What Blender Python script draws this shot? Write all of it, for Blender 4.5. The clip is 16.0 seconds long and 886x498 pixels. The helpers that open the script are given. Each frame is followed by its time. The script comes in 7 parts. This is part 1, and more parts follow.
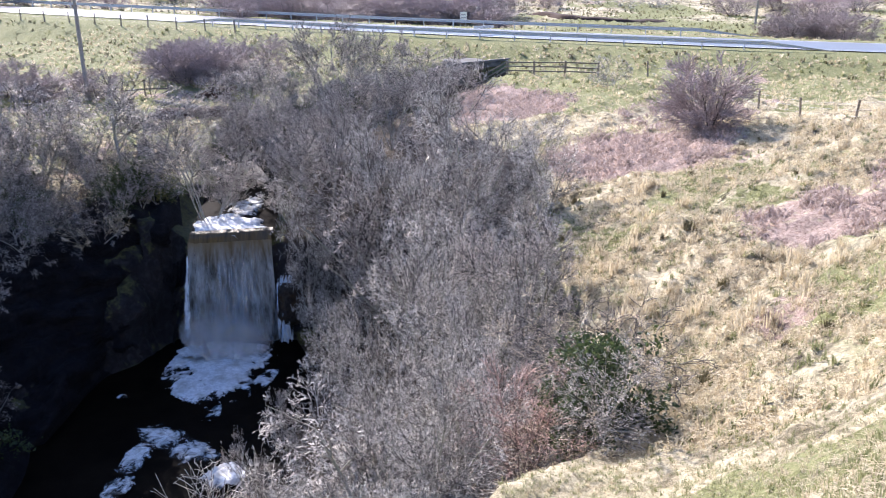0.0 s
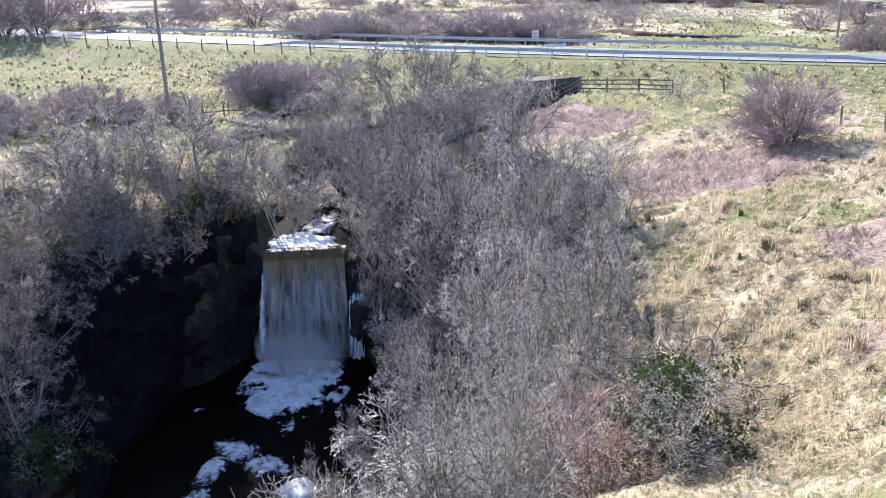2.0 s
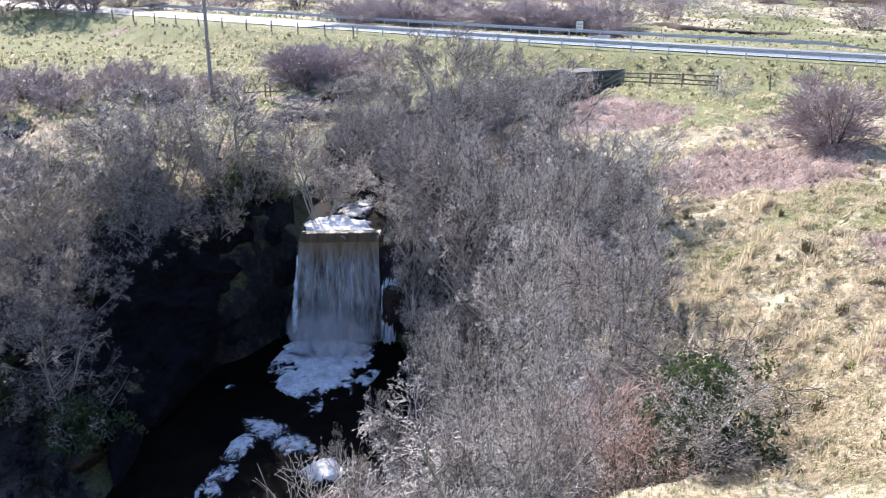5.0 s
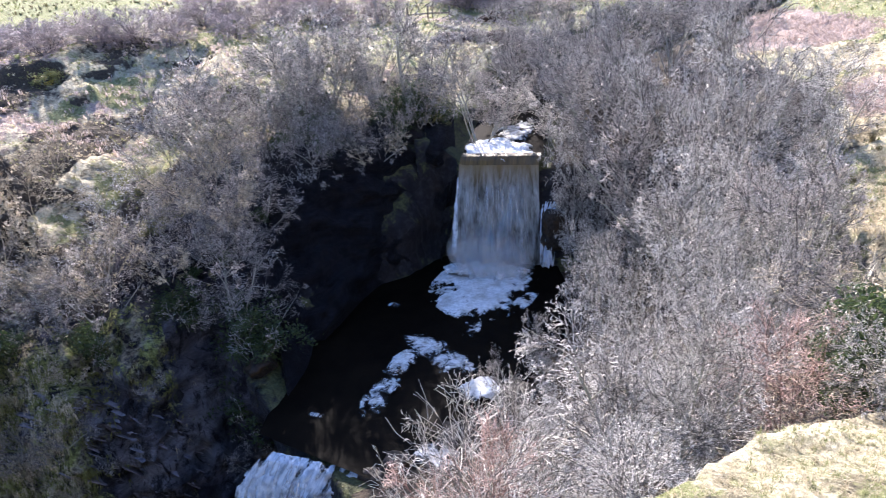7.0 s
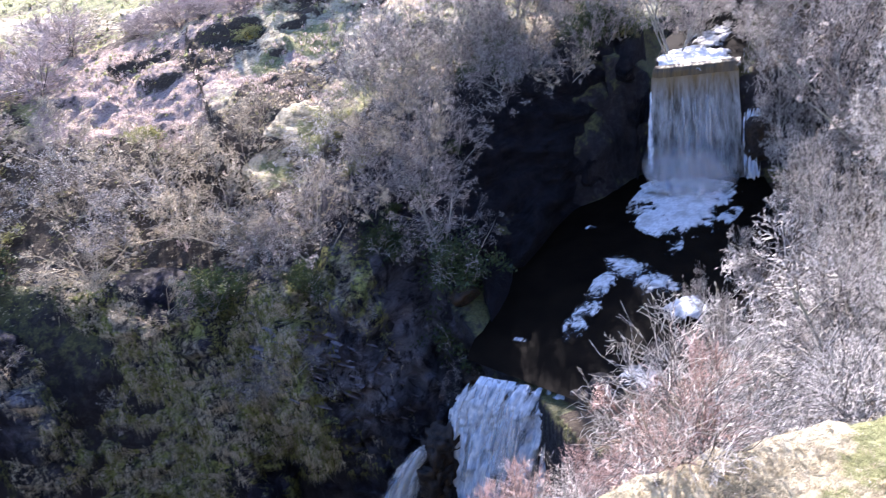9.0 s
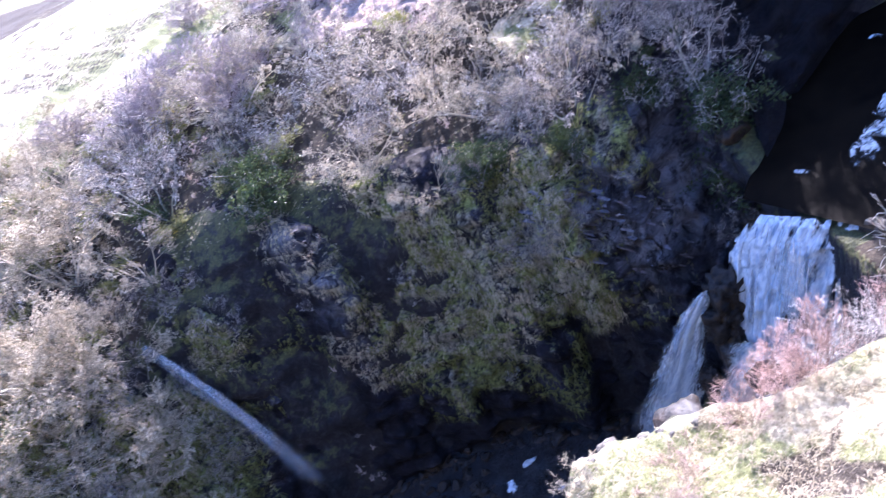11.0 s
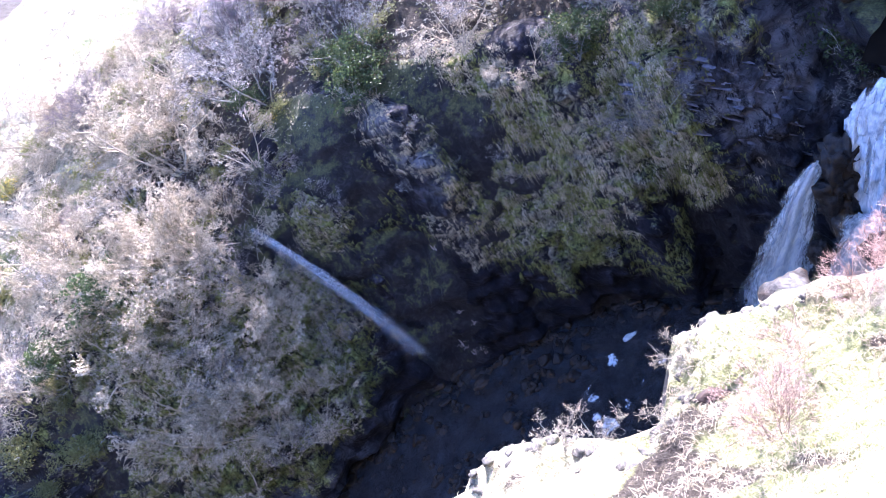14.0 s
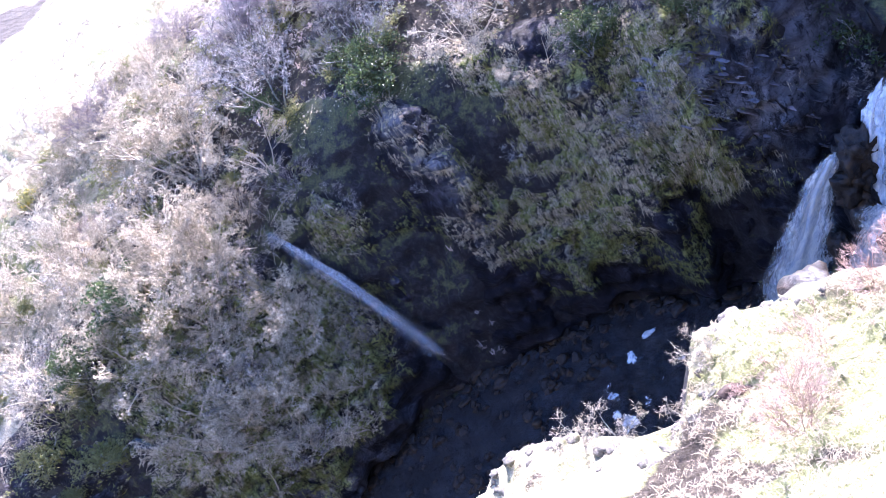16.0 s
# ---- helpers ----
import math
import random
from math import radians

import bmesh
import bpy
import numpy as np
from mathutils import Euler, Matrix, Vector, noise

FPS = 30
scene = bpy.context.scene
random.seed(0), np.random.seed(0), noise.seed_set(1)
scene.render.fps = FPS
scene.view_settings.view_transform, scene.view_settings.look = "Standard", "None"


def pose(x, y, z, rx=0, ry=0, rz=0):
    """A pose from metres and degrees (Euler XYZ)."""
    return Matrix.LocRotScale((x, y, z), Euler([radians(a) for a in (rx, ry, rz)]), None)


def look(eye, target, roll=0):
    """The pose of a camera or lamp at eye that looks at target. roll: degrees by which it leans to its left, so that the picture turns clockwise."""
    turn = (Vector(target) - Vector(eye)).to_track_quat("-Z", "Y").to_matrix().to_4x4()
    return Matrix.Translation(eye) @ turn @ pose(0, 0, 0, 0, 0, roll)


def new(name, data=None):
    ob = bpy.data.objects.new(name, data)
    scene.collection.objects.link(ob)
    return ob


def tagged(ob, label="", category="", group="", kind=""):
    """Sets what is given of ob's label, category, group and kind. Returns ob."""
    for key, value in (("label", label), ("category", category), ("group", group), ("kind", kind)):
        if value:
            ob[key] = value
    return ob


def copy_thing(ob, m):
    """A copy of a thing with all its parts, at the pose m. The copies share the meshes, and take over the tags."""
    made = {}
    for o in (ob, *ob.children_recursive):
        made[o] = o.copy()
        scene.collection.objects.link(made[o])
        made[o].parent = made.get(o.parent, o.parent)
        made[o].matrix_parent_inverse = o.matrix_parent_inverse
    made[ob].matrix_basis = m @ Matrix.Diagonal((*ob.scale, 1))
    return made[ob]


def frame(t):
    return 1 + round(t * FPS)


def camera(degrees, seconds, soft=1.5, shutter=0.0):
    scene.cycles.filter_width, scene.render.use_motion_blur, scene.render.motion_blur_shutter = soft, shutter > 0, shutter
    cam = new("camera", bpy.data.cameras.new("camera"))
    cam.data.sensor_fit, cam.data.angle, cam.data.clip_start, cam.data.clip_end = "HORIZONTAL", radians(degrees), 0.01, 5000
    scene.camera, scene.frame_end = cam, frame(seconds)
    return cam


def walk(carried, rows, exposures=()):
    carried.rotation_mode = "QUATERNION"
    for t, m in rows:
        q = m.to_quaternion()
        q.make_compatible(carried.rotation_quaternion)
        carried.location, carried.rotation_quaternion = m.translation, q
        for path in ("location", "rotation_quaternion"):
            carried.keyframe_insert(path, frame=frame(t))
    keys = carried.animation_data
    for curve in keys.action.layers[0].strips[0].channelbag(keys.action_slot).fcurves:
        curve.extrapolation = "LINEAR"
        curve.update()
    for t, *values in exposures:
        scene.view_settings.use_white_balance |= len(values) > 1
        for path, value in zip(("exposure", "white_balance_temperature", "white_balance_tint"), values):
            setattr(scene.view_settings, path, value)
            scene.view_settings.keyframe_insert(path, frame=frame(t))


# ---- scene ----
cam = camera(54.09, 16.0, soft=0.9, shutter=0.35)
PATH = [
    (0.0, 0, 0, 0, 69.50, 0.00, -0.00),
    (0.5, 0, 0, 0, 70.48, 0.73, 2.32),
    (1.0, 0, 0, 0, 71.45, 1.46, 4.18),
    (1.5, 0, 0, 0, 70.73, 1.29, 4.35),
    (2.0, 0, 0, 0, 70.77, 1.38, 4.49),
    (2.5, 0, 0, 0, 71.54, 0.42, 2.65),
    (3.0, 0, 0, 0, 71.69, 0.25, 1.72),
    (3.2, 0, 0, 0, 71.74, 0.84, 2.13),
    (5.3, 0, 0, 0, 68.98, -0.39, 9.20),
    (5.5, 0, 0, 0, 68.00, -0.38, 10.54),
    (6.0, 0, 0, 0, 66.51, 0.19, 12.86),
    (6.5, 0, 0, 0, 65.56, 1.30, 15.44),
    (7.0, 0, 0, 0, 65.21, 3.10, 17.44),
    (7.5, 0, 0, 0, 66.41, 4.43, 20.23),
    (8.0, 0, 0, 0, 66.71, 4.83, 22.37),
    (8.2, 0, 0, 0, 65.72, 6.34, 23.42),
    (10.3, 0, 0, 0, 58.62, 20.48, 34.45),
    (10.5, 0, 0, 0, 58.22, 22.31, 35.81),
    (11.0, 0, 0, 0, 56.28, 27.20, 39.08),
    (11.5, 0, 0, 0, 54.98, 29.36, 41.21),
    (12.0, 0, 0, 0, 51.62, 31.80, 42.72),
    (12.5, 0, 0, 0, 50.55, 31.85, 43.98),
    (13.0, 0, 0, 0, 50.65, 31.87, 44.12),
    (13.5, 0, 0, 0, 50.85, 31.79, 44.26),
    (14.0, 0, 0, 0, 50.77, 32.08, 44.15),
    (14.5, 0, 0, 0, 50.81, 32.14, 44.47),
    (15.0, 0, 0, 0, 50.81, 32.38, 44.51),
    (15.5, 0, 0, 0, 50.56, 32.80, 44.33),
    (16.0, 0, 0, 0, 50.85, 33.70, 44.21),
]
EXPOSURES = [(0, 1.46, 5060, 20), (0.5, 1.26, 5060, 20), (1.0, 1.09, 5040, 19), (1.5, 1.31, 5030, 18), (2.0, 1.44, 5030, 18), (3.2, 1.46, 5030, 18), (5.3, 1.5, 5080, 18), (7.0, 1.98, 5080, 19), (8.2, 2.22, 5120, 20), (10.3, 2.36, 4740, 30), (11.5, 2.9, 4700, 30), (16, 3.06, 4700, 31)]
walk(cam, [(t, pose(*p)) for t, *p in PATH], EXPOSURES)

# ---- daylight ----
SUN_AZIMUTH, SUN_HEIGHT = 34.0, 34.0        # degrees to the left of straight ahead, and above the horizon
world = bpy.data.worlds.new("sky")
scene.world = world
world.use_nodes = True
sky = world.node_tree.nodes.new("ShaderNodeTexSky")
sky.sky_type, sky.sun_disc = "NISHITA", False
sky.sun_elevation, sky.sun_rotation = radians(SUN_HEIGHT), radians(-SUN_AZIMUTH)
background = world.node_tree.nodes["Background"]
background.inputs["Strength"].default_value = 0.088
world.node_tree.links.new(sky.outputs["Color"], background.inputs["Color"])
sun = new("sun", bpy.data.lights.new("sun", "SUN"))
sun.data.energy, sun.data.angle, sun.data.color = 5.0, radians(0.53), (1.0, 0.80, 0.55)
SUN_WAY = Vector((-math.sin(radians(SUN_AZIMUTH)) * math.cos(radians(SUN_HEIGHT)),
                  math.cos(radians(SUN_AZIMUTH)) * math.cos(radians(SUN_HEIGHT)), math.sin(radians(SUN_HEIGHT))))
sun.matrix_world = look(SUN_WAY * 200, (0, 0, 0))

# ---- materials ----


def nodes_of(name):
    m = bpy.data.materials.new(name)
    m.use_nodes = True
    t = m.node_tree
    return m, t, t.nodes["Principled BSDF"]


def add(tree, kind, **sets):
    n = tree.nodes.new(kind)
    for key, value in sets.items():
        n.inputs[key.replace("_", " ")].default_value = value
    return n


def noise_node(tree, where, scale, detail=4.0, rough=0.6, distort=0.0):
    n = add(tree, "ShaderNodeTexNoise", Scale=scale, Detail=detail, Roughness=rough, Distortion=distort)
    tree.links.new(where, n.inputs["Vector"])
    return n.outputs["Fac"]


def ramp(tree, fac, stops):
    n = tree.nodes.new("ShaderNodeValToRGB")
    while len(n.color_ramp.elements) < len(stops):
        n.color_ramp.elements.new(0.5)
    for e, (at, c) in zip(n.color_ramp.elements, stops):
        e.position, e.color = at, (*c, 1) if len(c) == 3 else c
    tree.links.new(fac, n.inputs["Fac"])
    return n.outputs["Color"]


def blend(tree, fac, a, b, how="MIX"):
    n = tree.nodes.new("ShaderNodeMix")
    n.data_type, n.blend_type = "RGBA", how
    for value, socket in ((fac, n.inputs["Factor"]), (a, n.inputs["A"]), (b, n.inputs["B"])):
        if isinstance(value, bpy.types.NodeSocket):
            tree.links.new(value, socket)
        elif isinstance(value, tuple):
            socket.default_value = (*value, 1)
        else:
            socket.default_value = value
    return [o for o in n.outputs if o.type == "RGBA"][0]


def bump(tree, shader, height, strength, distance):
    n = add(tree, "ShaderNodeBump", Strength=strength, Distance=distance)
    tree.links.new(height, n.inputs["Height"])
    tree.links.new(n.outputs["Normal"], shader.inputs["Normal"])


def surface(name, fine, coarse, dark, light, stain=None, rough=0.85, relief=0.5, depth=0.02, metal=0.0, stretch=None, vary=0.0):
    """A surface with grain at one scale and stains at another; vary: how far pieces differ from one another."""
    m, t, s = nodes_of(name)
    co = t.nodes.new("ShaderNodeTexCoord").outputs["Object"]
    if stretch:
        mp = t.nodes.new("ShaderNodeMapping")
        mp.inputs["Scale"].default_value = stretch
        t.links.new(co, mp.inputs["Vector"])
        co = mp.outputs["Vector"]
    a, b = noise_node(t, co, fine, 6), noise_node(t, co, coarse, 3)
    colour = ramp(t, a, [(0.3, dark), (0.7, light)])
    if stain:
        colour = blend(t, ramp(t, b, [(0.45, (0, 0, 0)), (0.65, (1, 1, 1))]), colour, stain)
    if vary:
        info = t.nodes.new("ShaderNodeObjectInfo")
        geo = t.nodes.new("ShaderNodeNewGeometry")
        mix = t.nodes.new("ShaderNodeMath")
        mix.operation = "ADD"
        t.links.new(info.outputs["Random"], mix.inputs[0])
        t.links.new(geo.outputs["Random Per Island"], mix.inputs[1])
        hsv = t.nodes.new("ShaderNodeHueSaturation")
        span = t.nodes.new("ShaderNodeMapRange")
        span.inputs["From Max"].default_value = 2
        span.inputs["To Min"].default_value, span.inputs["To Max"].default_value = 1 - vary, 1 + vary
        t.links.new(mix.outputs[0], span.inputs["Value"])
        t.links.new(span.outputs["Result"], hsv.inputs["Value"])
        t.links.new(colour, hsv.inputs["Color"])
        colour = hsv.outputs["Color"]
    t.links.new(colour, s.inputs["Base Color"])
    s.inputs["Roughness"].default_value, s.inputs["Metallic"].default_value = rough, metal
    if relief:
        bump(t, s, a, relief, depth)
    return m


def ground_material():
    """Winter hill grass with bracken, moss and bare wet rock, told apart by the cover laid on the ground."""
    m, t, s = nodes_of("hill_ground")
    co = t.nodes.new("ShaderNodeTexCoord").outputs["Object"]
    cover = t.nodes.new("ShaderNodeVertexColor")
    cover.layer_name = "cover"
    split = t.nodes.new("ShaderNodeSeparateColor")
    t.links.new(cover.outputs["Color"], split.inputs["Color"])
    fine, mid, wide = noise_node(t, co, 9, 8, 0.7), noise_node(t, co, 1.6, 6, 0.65), noise_node(t, co, 0.22, 4)
    straw = ramp(t, fine, [(0.28, (0.22, 0.185, 0.11)), (0.5, (0.52, 0.46, 0.31)), (0.75, (0.70, 0.635, 0.45))])
    green = ramp(t, fine, [(0.3, (0.08, 0.085, 0.03)), (0.55, (0.25, 0.255, 0.11)), (0.8, (0.42, 0.42, 0.22))])
    fern = ramp(t, fine, [(0.3, (0.13, 0.08, 0.062)), (0.5, (0.36, 0.275, 0.23)), (0.75, (0.57, 0.475, 0.405))])
    tones = add(t, "ShaderNodeTexNoise", Scale=3.2, Detail=5.0)
    t.links.new(co, tones.inputs["Vector"])
    mossy = blend(t, ramp(t, mid, [(0.42, (0, 0, 0)), (0.6, (1, 1, 1))]), straw, green)
    mossy = blend(t, ramp(t, wide, [(0.45, (0, 0, 0)), (0.62, (1, 1, 1))]), straw, mossy)
    mossy = blend(t, ramp(t, noise_node(t, co, 0.55, 7, 0.7, 0.5), [(0.40, (1, 1, 1)), (0.5, (0, 0, 0))]), mossy, ramp(t, fine, [(0.3, (0.07, 0.06, 0.035)), (0.7, (0.33, 0.285, 0.18))]))

    def edged(channel, soft):
        return edged_of(split.outputs[channel], soft)

    def edged_of(socket, soft):
        n = t.nodes.new("ShaderNodeMath")
        n.operation = "MULTIPLY_ADD"
        t.links.new(tones.outputs["Fac"], n.inputs[0])
        n.inputs[1].default_value = soft
        t.links.new(socket, n.inputs[2])
        return ramp(t, n.outputs[0], [(0.5 + soft * 0.5 - 0.1, (0, 0, 0)), (0.5 + soft * 0.5 + 0.1, (1, 1, 1))])

    colour = blend(t, edged("Blue", 0.9), mossy, green)
    colour = blend(t, edged("Green", 0.9), colour, fern)
    # litter colour, with shade under trees and on terrace steps mixed in
    litter_shade = ramp(t, fine, [(0.3, (0.018, 0.014, 0.010)), (0.55, (0.07, 0.055, 0.038)), (0.8, (0.17, 0.145, 0.09))])
    colour = blend(t, edged_of(cover.outputs["Alpha"], 0.8), colour, litter_shade)
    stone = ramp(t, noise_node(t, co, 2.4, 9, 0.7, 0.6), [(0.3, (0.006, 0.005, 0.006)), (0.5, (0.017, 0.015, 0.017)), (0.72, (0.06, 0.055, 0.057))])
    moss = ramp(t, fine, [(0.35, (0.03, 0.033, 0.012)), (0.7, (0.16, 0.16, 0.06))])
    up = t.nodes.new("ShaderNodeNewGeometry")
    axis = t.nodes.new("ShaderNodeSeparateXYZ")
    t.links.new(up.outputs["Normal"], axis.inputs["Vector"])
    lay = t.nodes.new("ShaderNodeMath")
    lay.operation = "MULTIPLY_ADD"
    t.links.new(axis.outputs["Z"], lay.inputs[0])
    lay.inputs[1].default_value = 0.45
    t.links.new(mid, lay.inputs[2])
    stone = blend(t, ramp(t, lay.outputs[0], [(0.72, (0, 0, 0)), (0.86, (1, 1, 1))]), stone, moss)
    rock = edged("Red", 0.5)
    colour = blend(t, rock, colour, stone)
    t.links.new(colour, s.inputs["Base Color"])
    t.links.new(ramp(t, rock, [(0.0, (0.95, 0.95, 0.95)), (1.0, (0.6, 0.6, 0.6))]), s.inputs["Roughness"])
    s.inputs["Specular IOR Level"].default_value = 0.3
    height = t.nodes.new("ShaderNodeMath")
    height.operation = "ADD"
    t.links.new(fine, height.inputs[0])
    t.links.new(mid, height.inputs[1])
    bump(t, s, height.outputs[0], 0.9, 0.16)
    return m


def river_material(name, gloss, swell):
    m, t, s = nodes_of(name)
    co = t.nodes.new("ShaderNodeTexCoord").outputs["Object"]
    small, big = noise_node(t, co, 2.2 if gloss > 0.3 else 3.5, 7, 0.7, 1.6 if gloss > 0.3 else 0.8), noise_node(t, co, 0.8, 3)
    t.links.new(ramp(t, big, [(0.3, (0.010, 0.011, 0.014)), (0.7, (0.045, 0.046, 0.052))] if gloss > 0.3 else [(0.3, (0.002, 0.0016, 0.0012)), (0.7, (0.007, 0.005, 0.003))]), s.inputs["Base Color"])
    s.inputs["Roughness"].default_value = 0.2 if gloss > 0.3 else 0.5
    s.inputs["IOR"].default_value = 1.33
    s.inputs["Specular IOR Level"].default_value = gloss
    bump(t, s, small, swell, 0.05 + swell * 0.4)
    return m


def fall_material(name, thin, thick, scale, low, high, rough=0.45, see=0.0):
    """Falling water: streaks down the drop, brown where it is thin and white where it breaks."""
    m, t, s = nodes_of(name)
    co = t.nodes.new("ShaderNodeTexCoord").outputs["UV"]
    mp = t.nodes.new("ShaderNodeMapping")
    mp.inputs["Scale"].default_value = scale
    t.links.new(co, mp.inputs["Vector"])
    a = noise_node(t, mp.outputs["Vector"], 1.0, 6, 0.65, 0.5)
    b = noise_node(t, mp.outputs["Vector"], 3.1, 5, 0.7, 0.3)
    both = t.nodes.new("ShaderNodeMath")
    both.operation = "MULTIPLY_ADD"
    t.links.new(b, both.inputs[0])
    both.inputs[1].default_value = 0.5
    t.links.new(a, both.inputs[2])
    fac = ramp(t, both.outputs[0], [(low, (0, 0, 0)), (high, (1, 1, 1))])
    t.links.new(blend(t, fac, thin, thick), s.inputs["Base Color"])
    s.inputs["Roughness"].default_value = rough
    if see:
        s.inputs["Roughness"].default_value, s.inputs["Specular IOR Level"].default_value = 0.9, 0.05
        fade = t.nodes.new("ShaderNodeVertexColor")
        fade.layer_name = "fade"
        sum_ = t.nodes.new("ShaderNodeMath")
        sum_.operation = "ADD"
        t.links.new(fade.outputs["Color"], sum_.inputs[0])
        t.links.new(both.outputs[0], sum_.inputs[1])
        # light passes through the drops, and between them
        glow, gap = t.nodes.new("ShaderNodeBsdfTranslucent"), t.nodes.new("ShaderNodeBsdfTransparent")
        half, whole = add(t, "ShaderNodeMixShader", Fac=0.15 if see > 0.5 else 0.5), t.nodes.new("ShaderNodeMixShader")
        t.links.new(s.inputs["Base Color"].links[0].from_socket, glow.inputs["Color"])
        t.links.new(s.outputs["BSDF"], half.inputs[1])
        t.links.new(glow.outputs["BSDF"], half.inputs[2])
        t.links.new(ramp(t, sum_.outputs[0], [(0.55, (0, 0, 0)), (1.0, (see,) * 3)]), whole.inputs["Fac"])
        t.links.new(gap.outputs["BSDF"], whole.inputs[1])
        t.links.new(half.outputs["Shader"], whole.inputs[2])
        t.links.new(whole.outputs["Shader"], t.nodes["Material Output"].inputs["Surface"])
    bump(t, s, both.outputs[0], 0.15 if see else 0.6, 0.1)
    return m


def leaf_material(name, dark, light):
    m = surface(name, 14, 1.5, dark, light, rough=0.45, relief=0, vary=0.35)
    m.node_tree.nodes["Principled BSDF"].inputs["Subsurface Weight"].default_value = 0.0
    return m


def cliff_material():
    """Dark basalt in beds, streaked with wet, with olive moss and dead grass on it in patches."""
    m, t, s = nodes_of("mossy_cliff")
    co = t.nodes.new("ShaderNodeTexCoord").outputs["Object"]

    def scaled(x, y, z):
        mp = t.nodes.new("ShaderNodeMapping")
        mp.inputs["Scale"].default_value = (x, y, z)
        t.links.new(co, mp.inputs["Vector"])
        return mp.outputs["Vector"]

    beds = noise_node(t, scaled(0.5, 0.5, 3.2), 1.0, 8, 0.7, 0.4)
    streak = noise_node(t, scaled(1.5, 1.5, 0.16), 1.0, 6, 0.65, 0.3)
    grain = noise_node(t, co, 3.2, 10, 0.78, 0.4)
    patchy = noise_node(t, scaled(0.3, 0.3, 0.16), 1.0, 6, 0.6, 0.5)
    stone = ramp(t, beds, [(0.38, (0.022, 0.019, 0.028)), (0.52, (0.05, 0.044, 0.06)), (0.62, (0.12, 0.11, 0.135)), (0.75, (0.34, 0.32, 0.35))])
    stone = blend(t, ramp(t, streak, [(0.42, (1, 1, 1)), (0.56, (0, 0, 0))]), stone, (0.014, 0.012, 0.013))
    moss = ramp(t, grain, [(0.38, (0.025, 0.026, 0.009)), (0.5, (0.24, 0.25, 0.07)), (0.64, (0.56, 0.57, 0.2))])
    dead = ramp(t, grain, [(0.38, (0.03, 0.025, 0.018)), (0.64, (0.56, 0.49, 0.35))])
    moss = blend(t, ramp(t, noise_node(t, co, 0.9, 4), [(0.45, (0, 0, 0)), (0.58, (1, 1, 1))]), moss, dead)
    lay = t.nodes.new("ShaderNodeMath")
    lay.operation = "MULTIPLY_ADD"
    t.links.new(grain, lay.inputs[0])
    lay.inputs[1].default_value = 0.75
    t.links.new(patchy, lay.inputs[2])
    kinds = t.nodes.new("ShaderNodeVertexColor")
    kinds.layer_name = "cover"
    parts_ = t.nodes.new("ShaderNodeSeparateColor")
    t.links.new(kinds.outputs["Color"], parts_.inputs["Color"])
    green = t.nodes.new("ShaderNodeMath")
    green.operation = "MULTIPLY_ADD"
    t.links.new(parts_.outputs["Green"], green.inputs[0])
    green.inputs[1].default_value = 0.32
    t.links.new(lay.outputs[0], green.inputs[2])
    less = t.nodes.new("ShaderNodeMath")
    less.operation = "MULTIPLY_ADD"
    t.links.new(parts_.outputs["Red"], less.inputs[0])
    less.inputs[1].default_value = -0.9
    t.links.new(green.outputs[0], less.inputs[2])
    over = ramp(t, less.outputs[0], [(0.95, (0, 0, 0)), (1.0, (1, 1, 1))])
    # red: wet rock, with the shade of hollows painted in near black
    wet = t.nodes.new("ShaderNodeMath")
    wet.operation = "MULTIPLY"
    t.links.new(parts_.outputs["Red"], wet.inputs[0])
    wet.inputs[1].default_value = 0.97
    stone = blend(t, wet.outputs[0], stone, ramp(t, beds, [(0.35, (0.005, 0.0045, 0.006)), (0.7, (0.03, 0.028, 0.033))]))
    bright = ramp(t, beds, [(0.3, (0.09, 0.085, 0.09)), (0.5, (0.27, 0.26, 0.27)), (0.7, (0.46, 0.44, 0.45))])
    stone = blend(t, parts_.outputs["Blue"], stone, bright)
    # crevice shade painted as a random pattern of near-black cracks
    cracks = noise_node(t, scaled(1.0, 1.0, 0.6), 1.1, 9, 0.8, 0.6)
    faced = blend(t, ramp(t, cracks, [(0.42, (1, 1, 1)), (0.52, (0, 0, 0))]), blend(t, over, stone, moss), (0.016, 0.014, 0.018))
    t.links.new(faced, s.inputs["Base Color"])
    t.links.new(ramp(t, over, [(0, (0.6, 0.6, 0.6)), (1, (0.95, 0.95, 0.95))]), s.inputs["Roughness"])
    s.inputs["Specular IOR Level"].default_value = 0.15
    high = t.nodes.new("ShaderNodeMath")
    high.operation = "ADD"
    t.links.new(beds, high.inputs[0])
    t.links.new(grain, high.inputs[1])
    bump(t, s, high.outputs[0], 1.0, 0.4)
    return m


def thin(m, share=0.45):
    """Lets light shine through a thin leaf or blade."""
    t = m.node_tree
    s = t.nodes["Principled BSDF"]
    through_leaf = t.nodes.new("ShaderNodeBsdfTranslucent")
    mix = add(t, "ShaderNodeMixShader", Fac=share)
    t.links.new(s.inputs["Base Color"].links[0].from_socket, through_leaf.inputs["Color"])
    t.links.new(s.outputs["BSDF"], mix.inputs[1])
    t.links.new(through_leaf.outputs["BSDF"], mix.inputs[2])
    t.links.new(mix.outputs["Shader"], t.nodes["Material Output"].inputs["Surface"])
    return m


